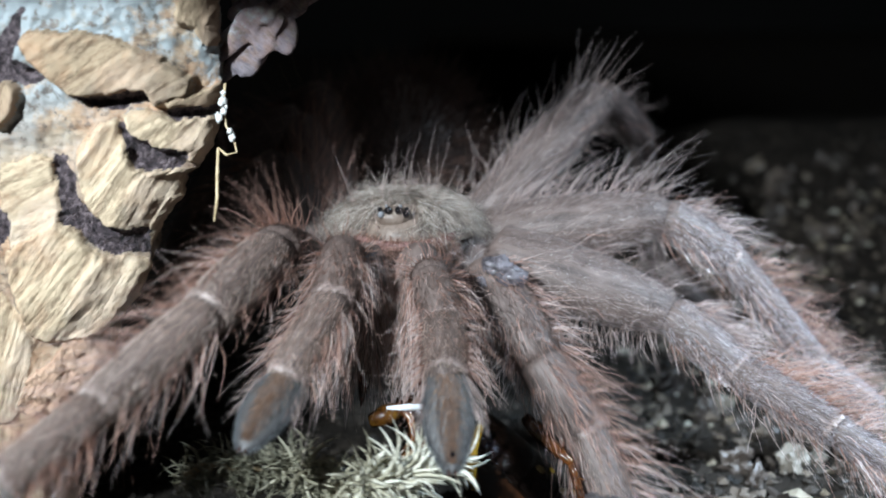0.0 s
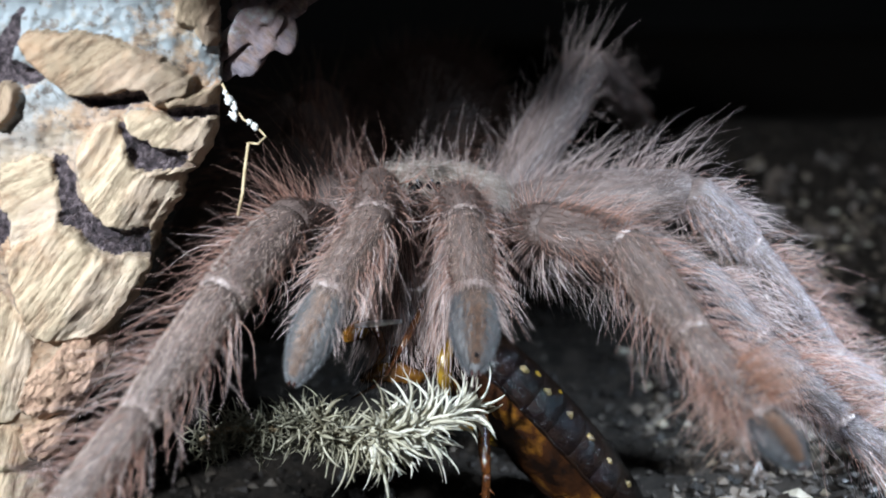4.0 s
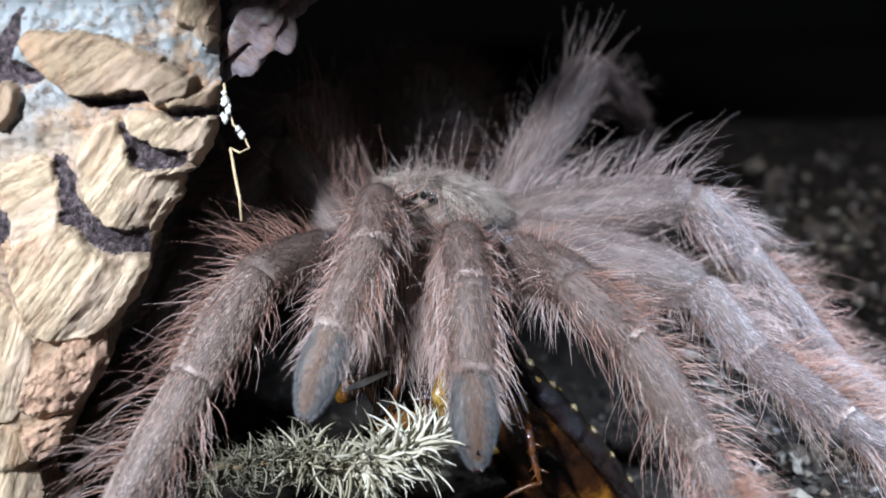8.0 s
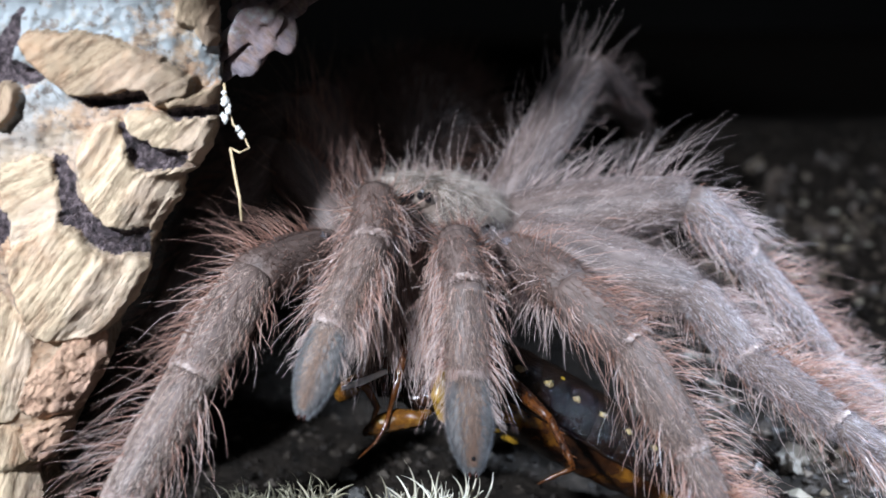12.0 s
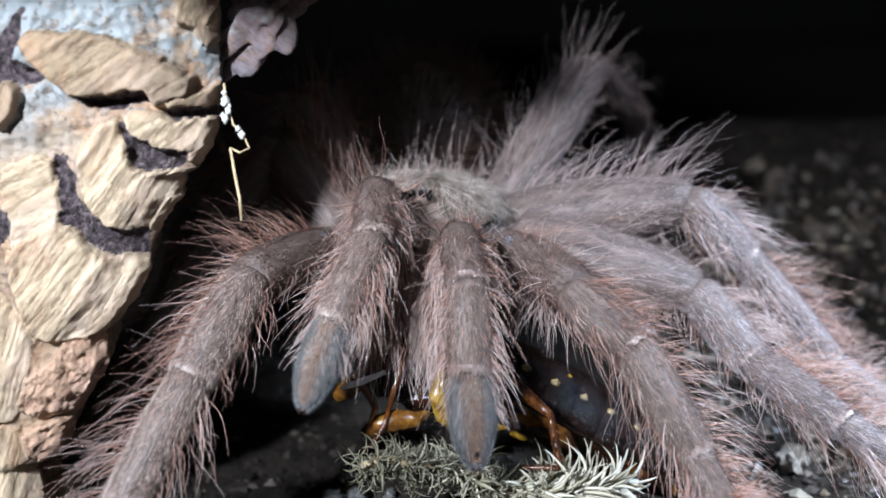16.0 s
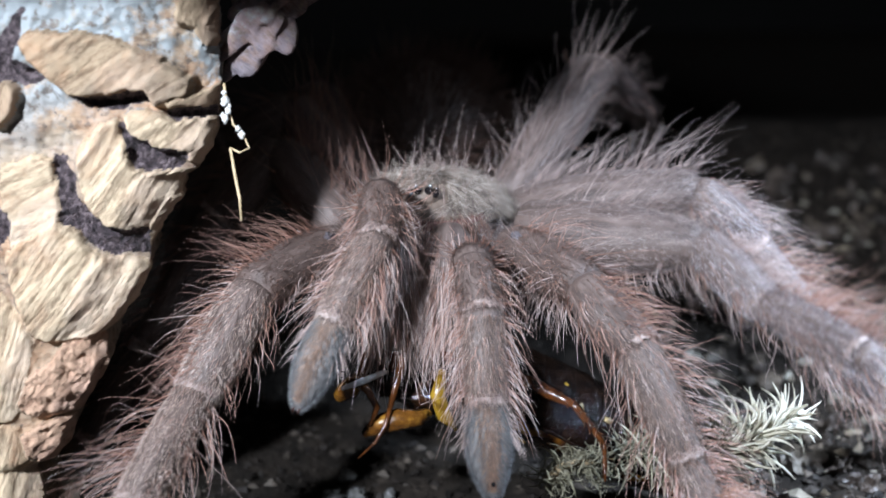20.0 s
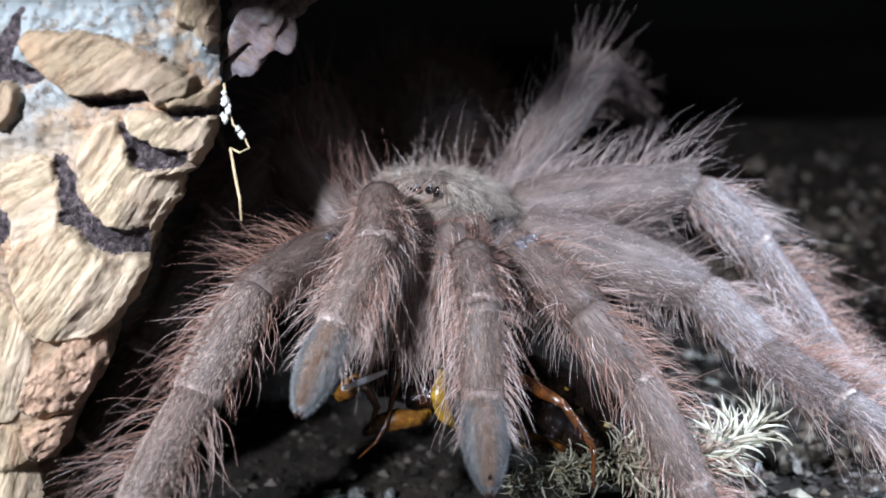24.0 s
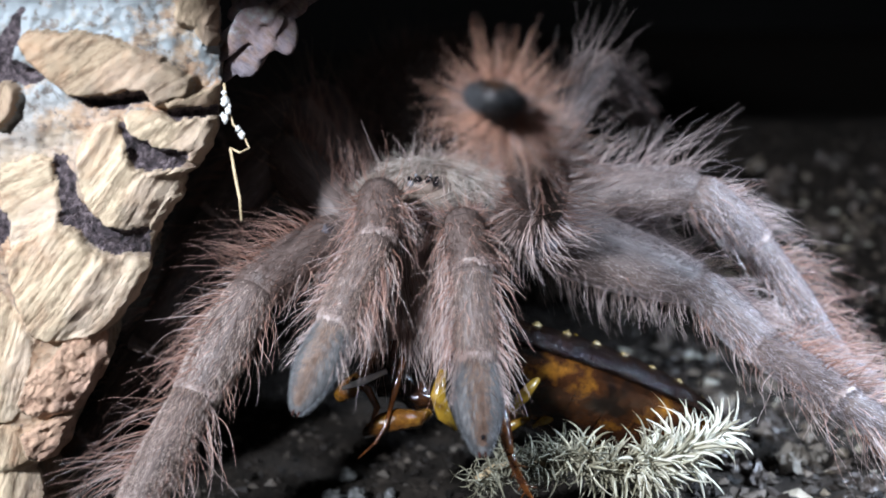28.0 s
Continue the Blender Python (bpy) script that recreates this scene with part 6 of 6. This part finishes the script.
    step(leg_left_3, 28, (-11.4, 27.6, 30.0), (-21.5, 36.5, 43.0), (-30.9, 34.1, 38.0), (-37.0, 29.5, 23.5), (-41.0, 25.5, 4.7), (-45.6, 27.1, 2.5))
    step(leg_left_4, 0, (-14.5, 33.0, 26.3), (-18.3, 45.3, 44.4), (-27.4, 54.5, 39.2), (-35.6, 61.2, 21.4), (-40.9, 64.6, 2.6), (-45.8, 68.1, -0.5))
    step(leg_left_4, 28, (-10.2, 33.9, 30.6), (-18.7, 49.4, 44.1), (-28.0, 58.4, 38.8), (-36.2, 64.4, 20.7), (-41.5, 67.2, 1.8), (-46.4, 70.6, -1.2))
    step(palp_left, 0, (-12.1, 9.1, 24.5), (-11.3, -3.9, 30.9), (-11.9, -9.6, 26.9), (-16.1, -16.3, 20.3), (-19.4, -24.8, 15.6))
    step(palp_left, 0.5, (-10.9, 8.8, 23.3), (-11.6, -5.2, 27.0), (-14.0, -10.1, 22.6), (-19.7, -14.0, 15.0), (-24.6, -18.6, 7.3))
    step(palp_left, 0.9, (-9.2, 8.8, 23.3), (-11.0, -4.2, 29.4), (-12.5, -9.1, 24.5), (-18.5, -12.7, 17.0), (-23.8, -17.1, 9.4))
    step(palp_left, 1.2, (-8.5, 9.0, 24.0), (-8.8, -3.1, 32.1), (-10.0, -8.9, 28.3), (-15.3, -14.5, 21.4), (-20.3, -18.6, 13.5))
    step(palp_left, 1.5, (-6.2, 9.4, 25.9), (-6.0, -1.4, 35.6), (-6.0, -7.7, 32.6), (-10.8, -12.6, 24.9), (-15.1, -16.3, 16.3))
    step(palp_left, 2, (-6.2, 9.7, 27.5), (-4.9, 1.5, 39.4), (-5.2, -5.2, 37.1), (-9.7, -11.7, 30.6), (-14.1, -17.0, 22.9))
    step(palp_left, 2.5, (-7.8, 9.7, 27.7), (-7.2, 0.6, 38.9), (-7.5, -6.2, 37.1), (-11.1, -12.9, 30.2), (-14.5, -16.3, 21.1))
    step(palp_left, 3, (-8.4, 9.7, 27.4), (-7.0, 0.2, 38.3), (-7.4, -6.5, 35.9), (-11.3, -12.8, 28.8), (-14.7, -17.2, 20.2))
    step(palp_left, 3.4, (-8.2, 9.7, 27.7), (-7.3, 0.1, 38.4), (-7.4, -6.5, 35.9), (-11.5, -12.9, 28.9), (-15.3, -16.4, 20.1))
    step(palp_left, 5.5, (-9.0, 9.6, 26.8), (-7.6, -0.5, 37.2), (-8.0, -6.0, 32.9), (-12.3, -11.0, 25.0), (-15.4, -14.7, 15.9))
    step(palp_left, 7, (-9.0, 9.5, 26.4), (-7.6, -0.7, 36.6), (-8.1, -6.2, 32.2), (-12.1, -10.4, 23.7), (-14.8, -15.7, 15.3))
    step(palp_left, 8, (-9.0, 9.5, 26.3), (-7.4, -0.6, 36.6), (-8.0, -6.1, 32.2), (-11.7, -11.4, 24.2), (-14.6, -15.4, 15.2))
    step(palp_left, 12.5, (-9.5, 9.5, 26.4), (-7.6, -0.4, 36.8), (-8.0, -6.0, 32.5), (-11.8, -11.2, 24.6), (-14.8, -15.0, 15.5))
    step(palp_left, 14.5, (-9.2, 9.5, 26.6), (-7.5, -0.1, 37.3), (-7.8, -5.6, 32.9), (-11.6, -11.0, 25.1), (-14.8, -14.7, 16.0))
    step(palp_left, 18.5, (-9.2, 9.5, 26.6), (-7.5, -0.1, 37.2), (-7.8, -5.6, 32.8), (-11.7, -10.9, 24.9), (-14.8, -14.6, 15.9))
    step(palp_left, 19, (-9.0, 9.6, 26.8), (-7.2, -0.1, 37.4), (-7.5, -5.7, 33.1), (-11.5, -10.9, 25.2), (-14.7, -14.6, 16.2))
    step(palp_left, 19.5, (-9.3, 9.8, 27.9), (-7.8, -0.4, 38.1), (-8.0, -6.0, 33.8), (-12.1, -10.9, 25.7), (-16.0, -14.6, 17.0))
    step(palp_left, 20, (-8.5, 9.6, 26.9), (-7.0, -0.6, 37.1), (-7.3, -6.2, 32.8), (-11.6, -11.1, 24.9), (-15.4, -14.9, 16.1))
    step(palp_left, 20.5, (-8.5, 9.6, 27.2), (-7.5, -1.0, 37.0), (-7.8, -6.6, 32.6), (-11.9, -11.5, 24.6), (-15.3, -15.2, 15.7))
    step(palp_left, 21.2, (-8.8, 9.7, 27.5), (-7.7, -0.8, 37.5), (-8.0, -6.3, 33.1), (-12.0, -11.8, 25.4), (-15.4, -15.6, 16.5))
    step(palp_left, 23.5, (-8.5, 9.6, 26.9), (-7.1, -0.9, 36.8), (-7.4, -6.4, 32.4), (-11.4, -12.0, 24.7), (-14.8, -17.0, 16.4))
    step(palp_left, 27, (-8.4, 9.6, 27.2), (-7.1, -1.1, 36.8), (-7.3, -6.6, 32.4), (-11.4, -12.0, 24.7), (-14.8, -17.4, 16.6))
    step(palp_left, 28, (-8.5, 9.9, 28.2), (-7.1, -1.4, 37.2), (-7.3, -6.8, 32.8), (-11.4, -11.9, 24.8), (-15.3, -15.7, 16.1))
    step(palp_right, 0, (0.8, 9.1, 24.5), (-1.5, -2.9, 27.8), (0.1, -7.8, 23.8), (0.3, -17.0, 20.7), (0.9, -24.2, 13.0))
    step(palp_right, 0.5, (2.1, 8.8, 23.3), (0.4, -3.4, 25.9), (1.4, -8.6, 22.1), (0.9, -17.3, 17.8), (2.6, -24.4, 10.1))
    step(palp_right, 0.9, (3.7, 8.8, 23.3), (2.6, -3.6, 25.3), (2.9, -8.1, 20.7), (4.2, -11.8, 11.7), (5.7, -16.5, 2.4))
    step(palp_right, 1.2, (4.4, 9.0, 24.0), (2.4, 2.0, 34.4), (3.2, -4.1, 32.6), (3.9, -12.9, 28.3), (4.7, -21.2, 21.8))
    step(palp_right, 1.5, (6.8, 9.4, 25.9), (2.7, 3.3, 36.2), (3.5, -2.9, 34.6), (4.8, -12.0, 31.2), (4.9, -21.2, 25.9))
    step(palp_right, 2, (6.7, 9.7, 27.5), (1.9, 4.3, 37.8), (3.3, -1.2, 34.6), (5.1, -9.7, 30.1), (5.0, -18.9, 24.9))
    step(palp_right, 2.5, (5.1, 9.7, 27.7), (1.2, 3.4, 37.8), (2.9, -1.9, 34.4), (4.4, -7.0, 26.2), (4.5, -15.5, 19.9))
    step(palp_right, 3, (4.6, 9.7, 27.4), (1.8, 1.3, 36.5), (2.4, -5.0, 35.0), (3.3, -13.5, 30.3), (3.1, -22.5, 24.6))
    step(palp_right, 3.4, (4.8, 9.7, 27.7), (1.6, 1.9, 37.0), (2.2, -4.4, 35.7), (3.2, -12.7, 30.6), (3.0, -21.3, 24.5))
    step(palp_right, 5.5, (4.0, 9.6, 26.8), (2.2, -1.3, 33.0), (3.1, -6.2, 28.9), (3.5, -10.9, 20.3), (4.1, -17.0, 11.7))
    step(palp_right, 7, (3.9, 9.5, 26.4), (2.2, -1.7, 32.0), (3.0, -6.6, 28.0), (3.3, -11.8, 19.6), (3.9, -17.5, 10.7))
    step(palp_right, 8, (3.9, 9.5, 26.3), (2.0, -1.6, 32.1), (2.9, -6.5, 28.0), (3.1, -11.4, 19.5), (3.6, -16.0, 10.0))
    step(palp_right, 12.5, (3.5, 9.5, 26.4), (1.5, -1.8, 31.7), (2.4, -6.8, 27.6), (2.6, -10.7, 18.6), (3.2, -14.9, 8.9))
    step(palp_right, 14.5, (3.7, 9.5, 26.6), (1.8, -1.7, 32.0), (2.7, -6.7, 27.9), (2.8, -11.3, 19.3), (3.5, -15.5, 9.6))
    step(palp_right, 18.5, (3.7, 9.5, 26.6), (1.8, -1.7, 31.9), (2.7, -6.6, 27.8), (2.9, -11.3, 19.2), (3.5, -16.4, 9.9))
    step(palp_right, 19, (4.0, 9.6, 26.8), (2.2, -2.0, 31.4), (3.2, -6.9, 27.2), (3.4, -10.0, 17.9), (4.0, -14.2, 8.2))
    step(palp_right, 19.5, (3.6, 9.8, 27.9), (2.8, -2.6, 30.0), (3.7, -7.4, 25.7), (4.0, -10.7, 16.5), (4.3, -15.0, 6.9))
    step(palp_right, 20, (4.5, 9.6, 26.9), (3.3, -2.7, 29.4), (4.3, -7.3, 24.9), (4.7, -10.7, 15.7), (5.3, -15.1, 6.1))
    step(palp_right, 20.5, (4.5, 9.6, 27.2), (3.2, -2.5, 30.2), (4.2, -7.3, 25.9), (4.5, -10.5, 16.7), (5.2, -14.9, 7.0))
    step(palp_right, 21.2, (4.1, 9.7, 27.5), (2.8, -2.5, 30.6), (3.8, -7.3, 26.3), (4.0, -10.5, 17.1), (4.7, -14.7, 7.4))
    step(palp_right, 23.5, (4.5, 9.6, 26.9), (3.1, -2.6, 29.9), (4.1, -7.3, 25.6), (4.2, -10.5, 16.3), (4.9, -14.9, 6.7))
    step(palp_right, 25, (4.6, 9.6, 27.1), (3.2, -2.5, 30.2), (4.2, -7.3, 25.9), (4.4, -10.5, 16.6), (4.9, -14.8, 7.0))
    step(palp_right, 25.5, (4.5, 9.6, 27.1), (2.8, -2.2, 31.2), (3.7, -6.8, 26.7), (4.1, -10.0, 17.5), (4.7, -14.2, 7.8))
    step(palp_right, 26, (4.5, 9.6, 27.1), (1.9, -1.1, 33.2), (2.9, -5.9, 28.9), (3.1, -11.5, 20.9), (3.8, -18.4, 12.8))
    step(palp_right, 26.5, (4.5, 9.6, 27.0), (1.7, -0.9, 33.5), (2.7, -5.6, 29.2), (2.8, -11.5, 21.4), (3.6, -17.8, 12.9))
    step(palp_right, 28, (4.5, 9.9, 28.2), (2.2, -1.3, 33.5), (3.2, -6.1, 29.2), (3.5, -10.8, 20.6), (4.1, -16.8, 12.0))
    for limb, poses in STEPS.values():
        limb_rows(limb, poses)
    sway = [(0, -2.99, -0.37, -1.73), (0.5, -1.77, -0.61, -2.86), (0.9, -0.2, -0.62, -2.93), (1.2, 0.48, -0.47, -2.2), (1.5, 2.79, -0.08, -0.4), (2, 2.72, 0.25, 1.2), (2.5, 1.16, 0.28, 1.33), (3, 0.61, 0.24, 1.13), (3.4, 0.82, 0.28, 1.33), (5.5, 0.07, 0.11, 0.53), (6.5, 0.0, 0.04, 0.2), (8, 0.0, 0.0, 0.0), (10, 0.07, -0.04, -0.2), (12.5, -0.41, 0.01, 0.07), (14.5, -0.2, 0.06, 0.27), (18.5, -0.2, 0.06, 0.27), (19, 0.07, 0.1, 0.47), (19.5, -0.27, 0.33, 1.53), (20, 0.54, 0.13, 0.6), (20.5, 0.54, 0.18, 0.87), (21.2, 0.2, 0.25, 1.2), (23.5, 0.54, 0.13, 0.6), (25, 0.61, 0.17, 0.8), (26.5, 0.54, 0.16, 0.73), (27.5, 0.61, 0.21, 1.0), (28, 0.54, 0.4, 1.86)]
    for ob, rest in BODY_PARTS:
        rest = Matrix.Translation((rest.translation - BASE) * MM) @ rest.to_3x3().to_4x4()
        walk(ob, [(t, Matrix.Translation(V((dx, dy, dz)) * MM) @ rest) for t, dx, dy, dz in sway])
    body = [(t, line_pose(a, b, d)) for t, a, b, d in (
        (0, (-1.7, 3.0, 10.4), (25.8, 2.3, -21.2), (0.76, 0.43, 0.57)),
        (0.5, (-2.1, 3.5, 12.9), (27.6, 3.6, -16.8), (0.72, 0.44, 0.62)),
        (1.2, (-4.6, 4.8, 18.7), (32.5, 5.8, -1.0), (0.47, -0.11, 0.92)),
        (1.5, (-5.0, 5.1, 20.4), (30.1, 5.5, -2.8), (0.56, -0.02, 0.85)),
        (2, (-3.8, 5.2, 20.7), (28.5, 5.0, -6.1), (0.65, 0.06, 0.76)),
        (2.5, (-3.4, 5.4, 21.7), (26.0, 4.6, -8.3), (0.76, 0.25, 0.6)),
        (3, (-3.3, 5.5, 22.1), (25.4, 4.5, -8.6), (0.78, 0.25, 0.6)),
        (3.4, (-3.3, 5.5, 22.1), (25.4, 4.5, -8.6), (0.78, 0.25, 0.6)),
        (5.5, (-3.7, 5.4, 21.9), (23.4, 4.1, -10.2), (0.78, 0.77, 0.48)),
        (9.6, (-3.8, 5.3, 21.1), (24.2, 4.1, -10.1), (0.76, 0.77, 0.50)),
        (11, (-3.3, 5.3, 21.1), (25.6, 4.3, -9.4), (0.74, 0.48, 0.59)),
        (12, (-5.1, 4.8, 18.9), (30.8, 5.7, -2.9), (0.52, 0.27, 0.81)),
        (14.5, (-3.5, 4.9, 19.1), (31.1, 5.4, -4.7), (0.57, 0.27, 0.78)),
        (17, (-4.8, 4.7, 18.6), (33.0, 6.4, 0.2), (0.44, 0.19, 0.88)),
        (19.5, (-4.7, 4.6, 18.0), (32.7, 6.0, -1.1), (0.46, 0.09, 0.89)),
        (25, (-4.7, 4.5, 17.3), (32.7, 5.9, -1.8), (0.46, 0.09, 0.89)),
        (25.6, (-4.6, 4.3, 16.4), (36.0, 7.7, 6.2), (0.23, 0.15, 0.96)),
        (25.9, (-3.3, 3.9, 14.6), (38.1, 8.0, 9.0), (0.11, 0.26, 0.96)),
        (26.1, (-3.2, 4.1, 15.4), (37.5, 7.2, 5.5), (0.22, 0.25, 0.94)),
        (26.5, (-3.7, 4.3, 16.5), (35.8, 6.8, 2.3), (0.33, 0.29, 0.90)),
        (26.75, (-4.2, 4.4, 17.0), (34.5, 6.8, 0.9), (0.38, 0.50, 0.84)),
        (27, (-4.3, 4.3, 16.7), (34.5, 7.1, 0.6), (0.38, 0.85, 0.80)),
        (27.5, (-4.3, 4.5, 17.3), (34.6, 7.2, 1.6), (0.37, 0.95, 0.78)),
        (28, (-4.0, 4.7, 18.3), (35.1, 7.3, 3.0), (0.36, 0.95, 0.78)))]
    walk(cockroach, body)
    rest = [m for t, m in body if t == 25][0]
    walk(FORE, [(t, m.inverted() @ rest if t > 5 else Matrix()) for t, m in body])
    for t, *joints in (
        (0, (-8.1, 5.9, 7.4), (-14.6, 4.7, 12.8), (-15.8, 1.8, 17.9), (-13.7, -2.0, 16.8)),
        (3.4, (-6.2, -3.2, 12.4), (-9.2, -8.6, 18.2), (-8.3, -12.6, 22.6), (-5.1, -15.5, 23.8)),
        (8, (-6.9, -1.3, 11.5), (-12.0, -5.7, 16.6), (-11.5, -9.0, 21.7), (-8.8, -12.3, 20.4)),
        (12, (-6.8, 1.5, 12.3), (-13.2, -0.1, 17.6), (-14.6, -3.5, 22.4), (-13.4, -7.1, 20.0)),
        (16, (-6.6, 1.1, 11.6), (-13.3, 0.0, 16.7), (-14.4, -4.7, 20.3), (-13.1, -6.8, 16.5)),
        (19, (-6.4, 2.7, 12.4), (-13.5, 2.5, 17.0), (-14.5, -1.5, 21.4), (-14.7, -6.0, 21.0)),
        (21, (-6.3, 3.4, 12.0), (-8.6, 5.1, 20.0), (-10.8, 3.9, 25.5), (-12.6, 1.3, 28.7)),
        (24, (-6.3, 3.6, 11.9), (-13.0, 4.4, 17.1), (-14.4, 1.6, 22.2), (-15.0, -2.4, 24.1)),
        (25.3, (-6.4, 2.6, 11.9), (-13.6, 1.9, 16.4), (-14.5, -1.8, 21.1), (-15.1, -5.8, 22.9)),
        (26.5, (-6.5, 0.4, 10.5), (-13.5, -3.7, 12.8), (-13.2, -7.9, 17.1), (-13.2, -11.3, 20.1)),
        (28, (-4.1, -5.2, 11.0), (-5.2, -13.2, 13.6), (-1.9, -15.8, 17.9), (0.7, -18.0, 20.8))):
        for k in range(3):
            HIND_ROWS[k].append((t, line_pose(joints[k], joints[k + 1], (0, 1, 0.2))))
    for seg, rows in zip(HIND, HIND_ROWS):
        walk(seg, rows)
    walk(moss, [(t, line_pose(a, b, d)) for t, a, b, d in (
        (0, (-28.0, -12.0, 7.1), (4.0, -11.7, 8.3), (0.00, -0.87, 0.70)),
        (0.5, (-22.1, -12.1, 6.5), (9.9, -11.7, 8.3), (0.00, -0.87, 0.70)),
        (0.9, (-26.2, -12.2, 6.1), (5.4, -11.1, 11.1), (0.00, -0.87, 0.70)),
        (1.2, (-23.9, -11.9, 7.5), (7.3, -10.4, 14.5), (0.00, -0.87, 0.70)),
        (1.5, (-22.2, -12.2, 6.2), (8.2, -10.1, 15.9), (0.00, -0.87, 0.70)),
        (2, (-25.5, -11.2, 10.7), (5.9, -9.9, 16.8), (0.00, -0.87, 0.70)),
        (2.5, (-24.2, -10.9, 12.5), (7.7, -10.3, 15.0), (0.00, -0.87, 0.70)),
        (3, (-24.9, -11.7, 8.5), (5.9, -9.9, 17.2), (0.00, -0.87, 0.70)),
        (3.4, (-25.7, -11.1, 11.1), (6.1, -10.4, 14.6), (0.00, -0.87, 0.70)),
        (5.5, (-26.6, -11.7, 8.6), (5.2, -10.9, 12.3), (0.00, -0.87, 0.70)),
        (8, (-27.0, -12.1, 6.5), (4.3, -10.8, 12.6), (0.00, -0.87, 0.70)),
        (9.6, (-27.0, -12.1, 6.5), (4.3, -10.8, 12.6), (0.00, -0.87, 0.70)),
        (10, (-25.8, -12.0, 7.3), (6.2, -11.7, 8.4), (0.00, -0.87, 0.70)),
        (11, (-26.1, -12.1, 6.5), (5.9, -12.0, 7.2), (0.00, -0.87, 0.70)),
        (11.5, (-24.9, -12.0, 7.1), (7.1, -12.0, 7.1), (0.00, -0.87, 0.70)),
        (12, (-26.4, -9.3, 0.8), (5.6, -9.2, 1.2), (0.00, -0.87, 0.70)),
        (12.5, (-22.9, -9.2, 1.1), (9.1, -9.1, 1.5), (0.00, -0.87, 0.70)),
        (14.5, (-21.3, -6.5, 13.6), (9.4, -8.4, 4.9), (0.00, -0.87, 0.70)),
        (15, (-20.9, -6.7, 13.0), (10.2, -8.3, 5.4), (0.00, -0.87, 0.70)),
        (15.5, (-18.8, -7.9, 7.3), (13.2, -8.3, 5.2), (0.00, -0.87, 0.70)),
        (16, (-9.2, -8.0, 6.6), (22.7, -8.5, 4.1), (0.00, -0.87, 0.70)),
        (16.5, (-13.7, -8.1, 6.1), (18.2, -8.6, 3.7), (0.00, -0.87, 0.70)),
        (17.5, (-9.3, -8.7, 3.6), (22.7, -8.8, 3.1), (0.00, -0.87, 0.70)),
        (18.5, (-8.3, -8.8, 3.1), (23.7, -8.7, 3.6), (0.00, -0.87, 0.70)),
        (19, (-5.8, -4.9, 2.0), (26.2, -4.8, 2.6), (0.00, -0.87, 0.70)),
        (19.4, (2.2, -4.9, 2.0), (34.1, -4.4, 4.5), (0.00, -0.87, 0.70)),
        (20.1, (12.4, -4.5, 3.8), (43.5, -3.0, 11.1), (0.00, -0.87, 0.70)),
        (20.5, (9.3, -4.5, 3.8), (40.6, -3.1, 10.4), (0.00, -0.87, 0.70)),
        (21.5, (9.1, -4.7, 3.1), (40.2, -3.1, 10.4), (0.00, -0.87, 0.70)),
        (24, (8.8, -4.7, 2.9), (39.9, -3.2, 10.0), (0.00, -0.87, 0.70)),
        (25, (5.3, -4.8, 2.3), (36.8, -3.6, 8.0), (0.00, -0.87, 0.70)),
        (25.5, (5.1, -4.7, 3.0), (36.6, -3.5, 8.6), (0.00, -0.87, 0.70)),
        (26.6, (5.1, -4.7, 3.0), (36.6, -3.5, 8.6), (0.00, -0.87, 0.70)),
        (27, (3.7, -4.6, 3.5), (35.2, -3.4, 9.0), (0.00, -0.87, 0.70)),
        (28, (4.0, -4.6, 3.6), (35.5, -3.4, 9.0), (0.00, -0.87, 0.70)))])
    walk(wood_chip, [(t, line_pose(V(a).lerp(V(b), 0.5), b, d) @ pose(0, 0, 0, 0, -90, 0) @ pose(0, 0, 0, -90, 0, 0)) for t, a, b, d in (
        (0, (9.7, -13.2, -3.2), (29.6, -13.0, -2.2), (0.00, -0.89, 0.60)),
        (0.9, (4.7, -11.8, 3.3), (24.7, -11.7, 3.8), (0.00, -0.89, 0.60)),
        (1.2, (3.5, -10.9, 7.5), (23.3, -10.3, 10.2), (0.00, -0.89, 0.60)),
        (1.5, (5.3, -10.3, 10.4), (25.3, -10.3, 10.4), (0.00, -0.89, 0.60)),
        (2, (1.3, -10.3, 10.4), (21.3, -10.3, 10.4), (0.00, -0.89, 0.60)),
        (2.2, (-3.4, -11.6, 4.1), (16.6, -11.4, 5.0), (0.00, -0.89, 0.60)),
        (2.45, (-6.5, -14.0, -6.9), (13.4, -14.4, -8.9), (0.00, -0.89, 0.60)),
        (28, (-6.5, -14.0, -6.9), (13.4, -14.4, -8.9), (0.00, -0.89, 0.60)))])
    walk(rootlet, [(t, Matrix.Translation(PIVOT * MM) @ pose(0, 0, 0, 0, a, 0)) for t, a in ((0, 12), (0.5, 4), (1.0, 0), (1.5, -15), (2.0, -24), (3.0, -22), (3.5, -22), (5.5, 0), (28, 0))])
    walk(lower, [(t, Matrix.Translation(KINK * MM) @ pose(0, 0, 0, 0, a, 0)) for t, a in ((0, 0), (1.0, 0), (1.5, 25), (2.0, 48), (2.5, 52), (3.0, 52), (3.5, 48), (5.5, 0), (28, 0))])


motions()
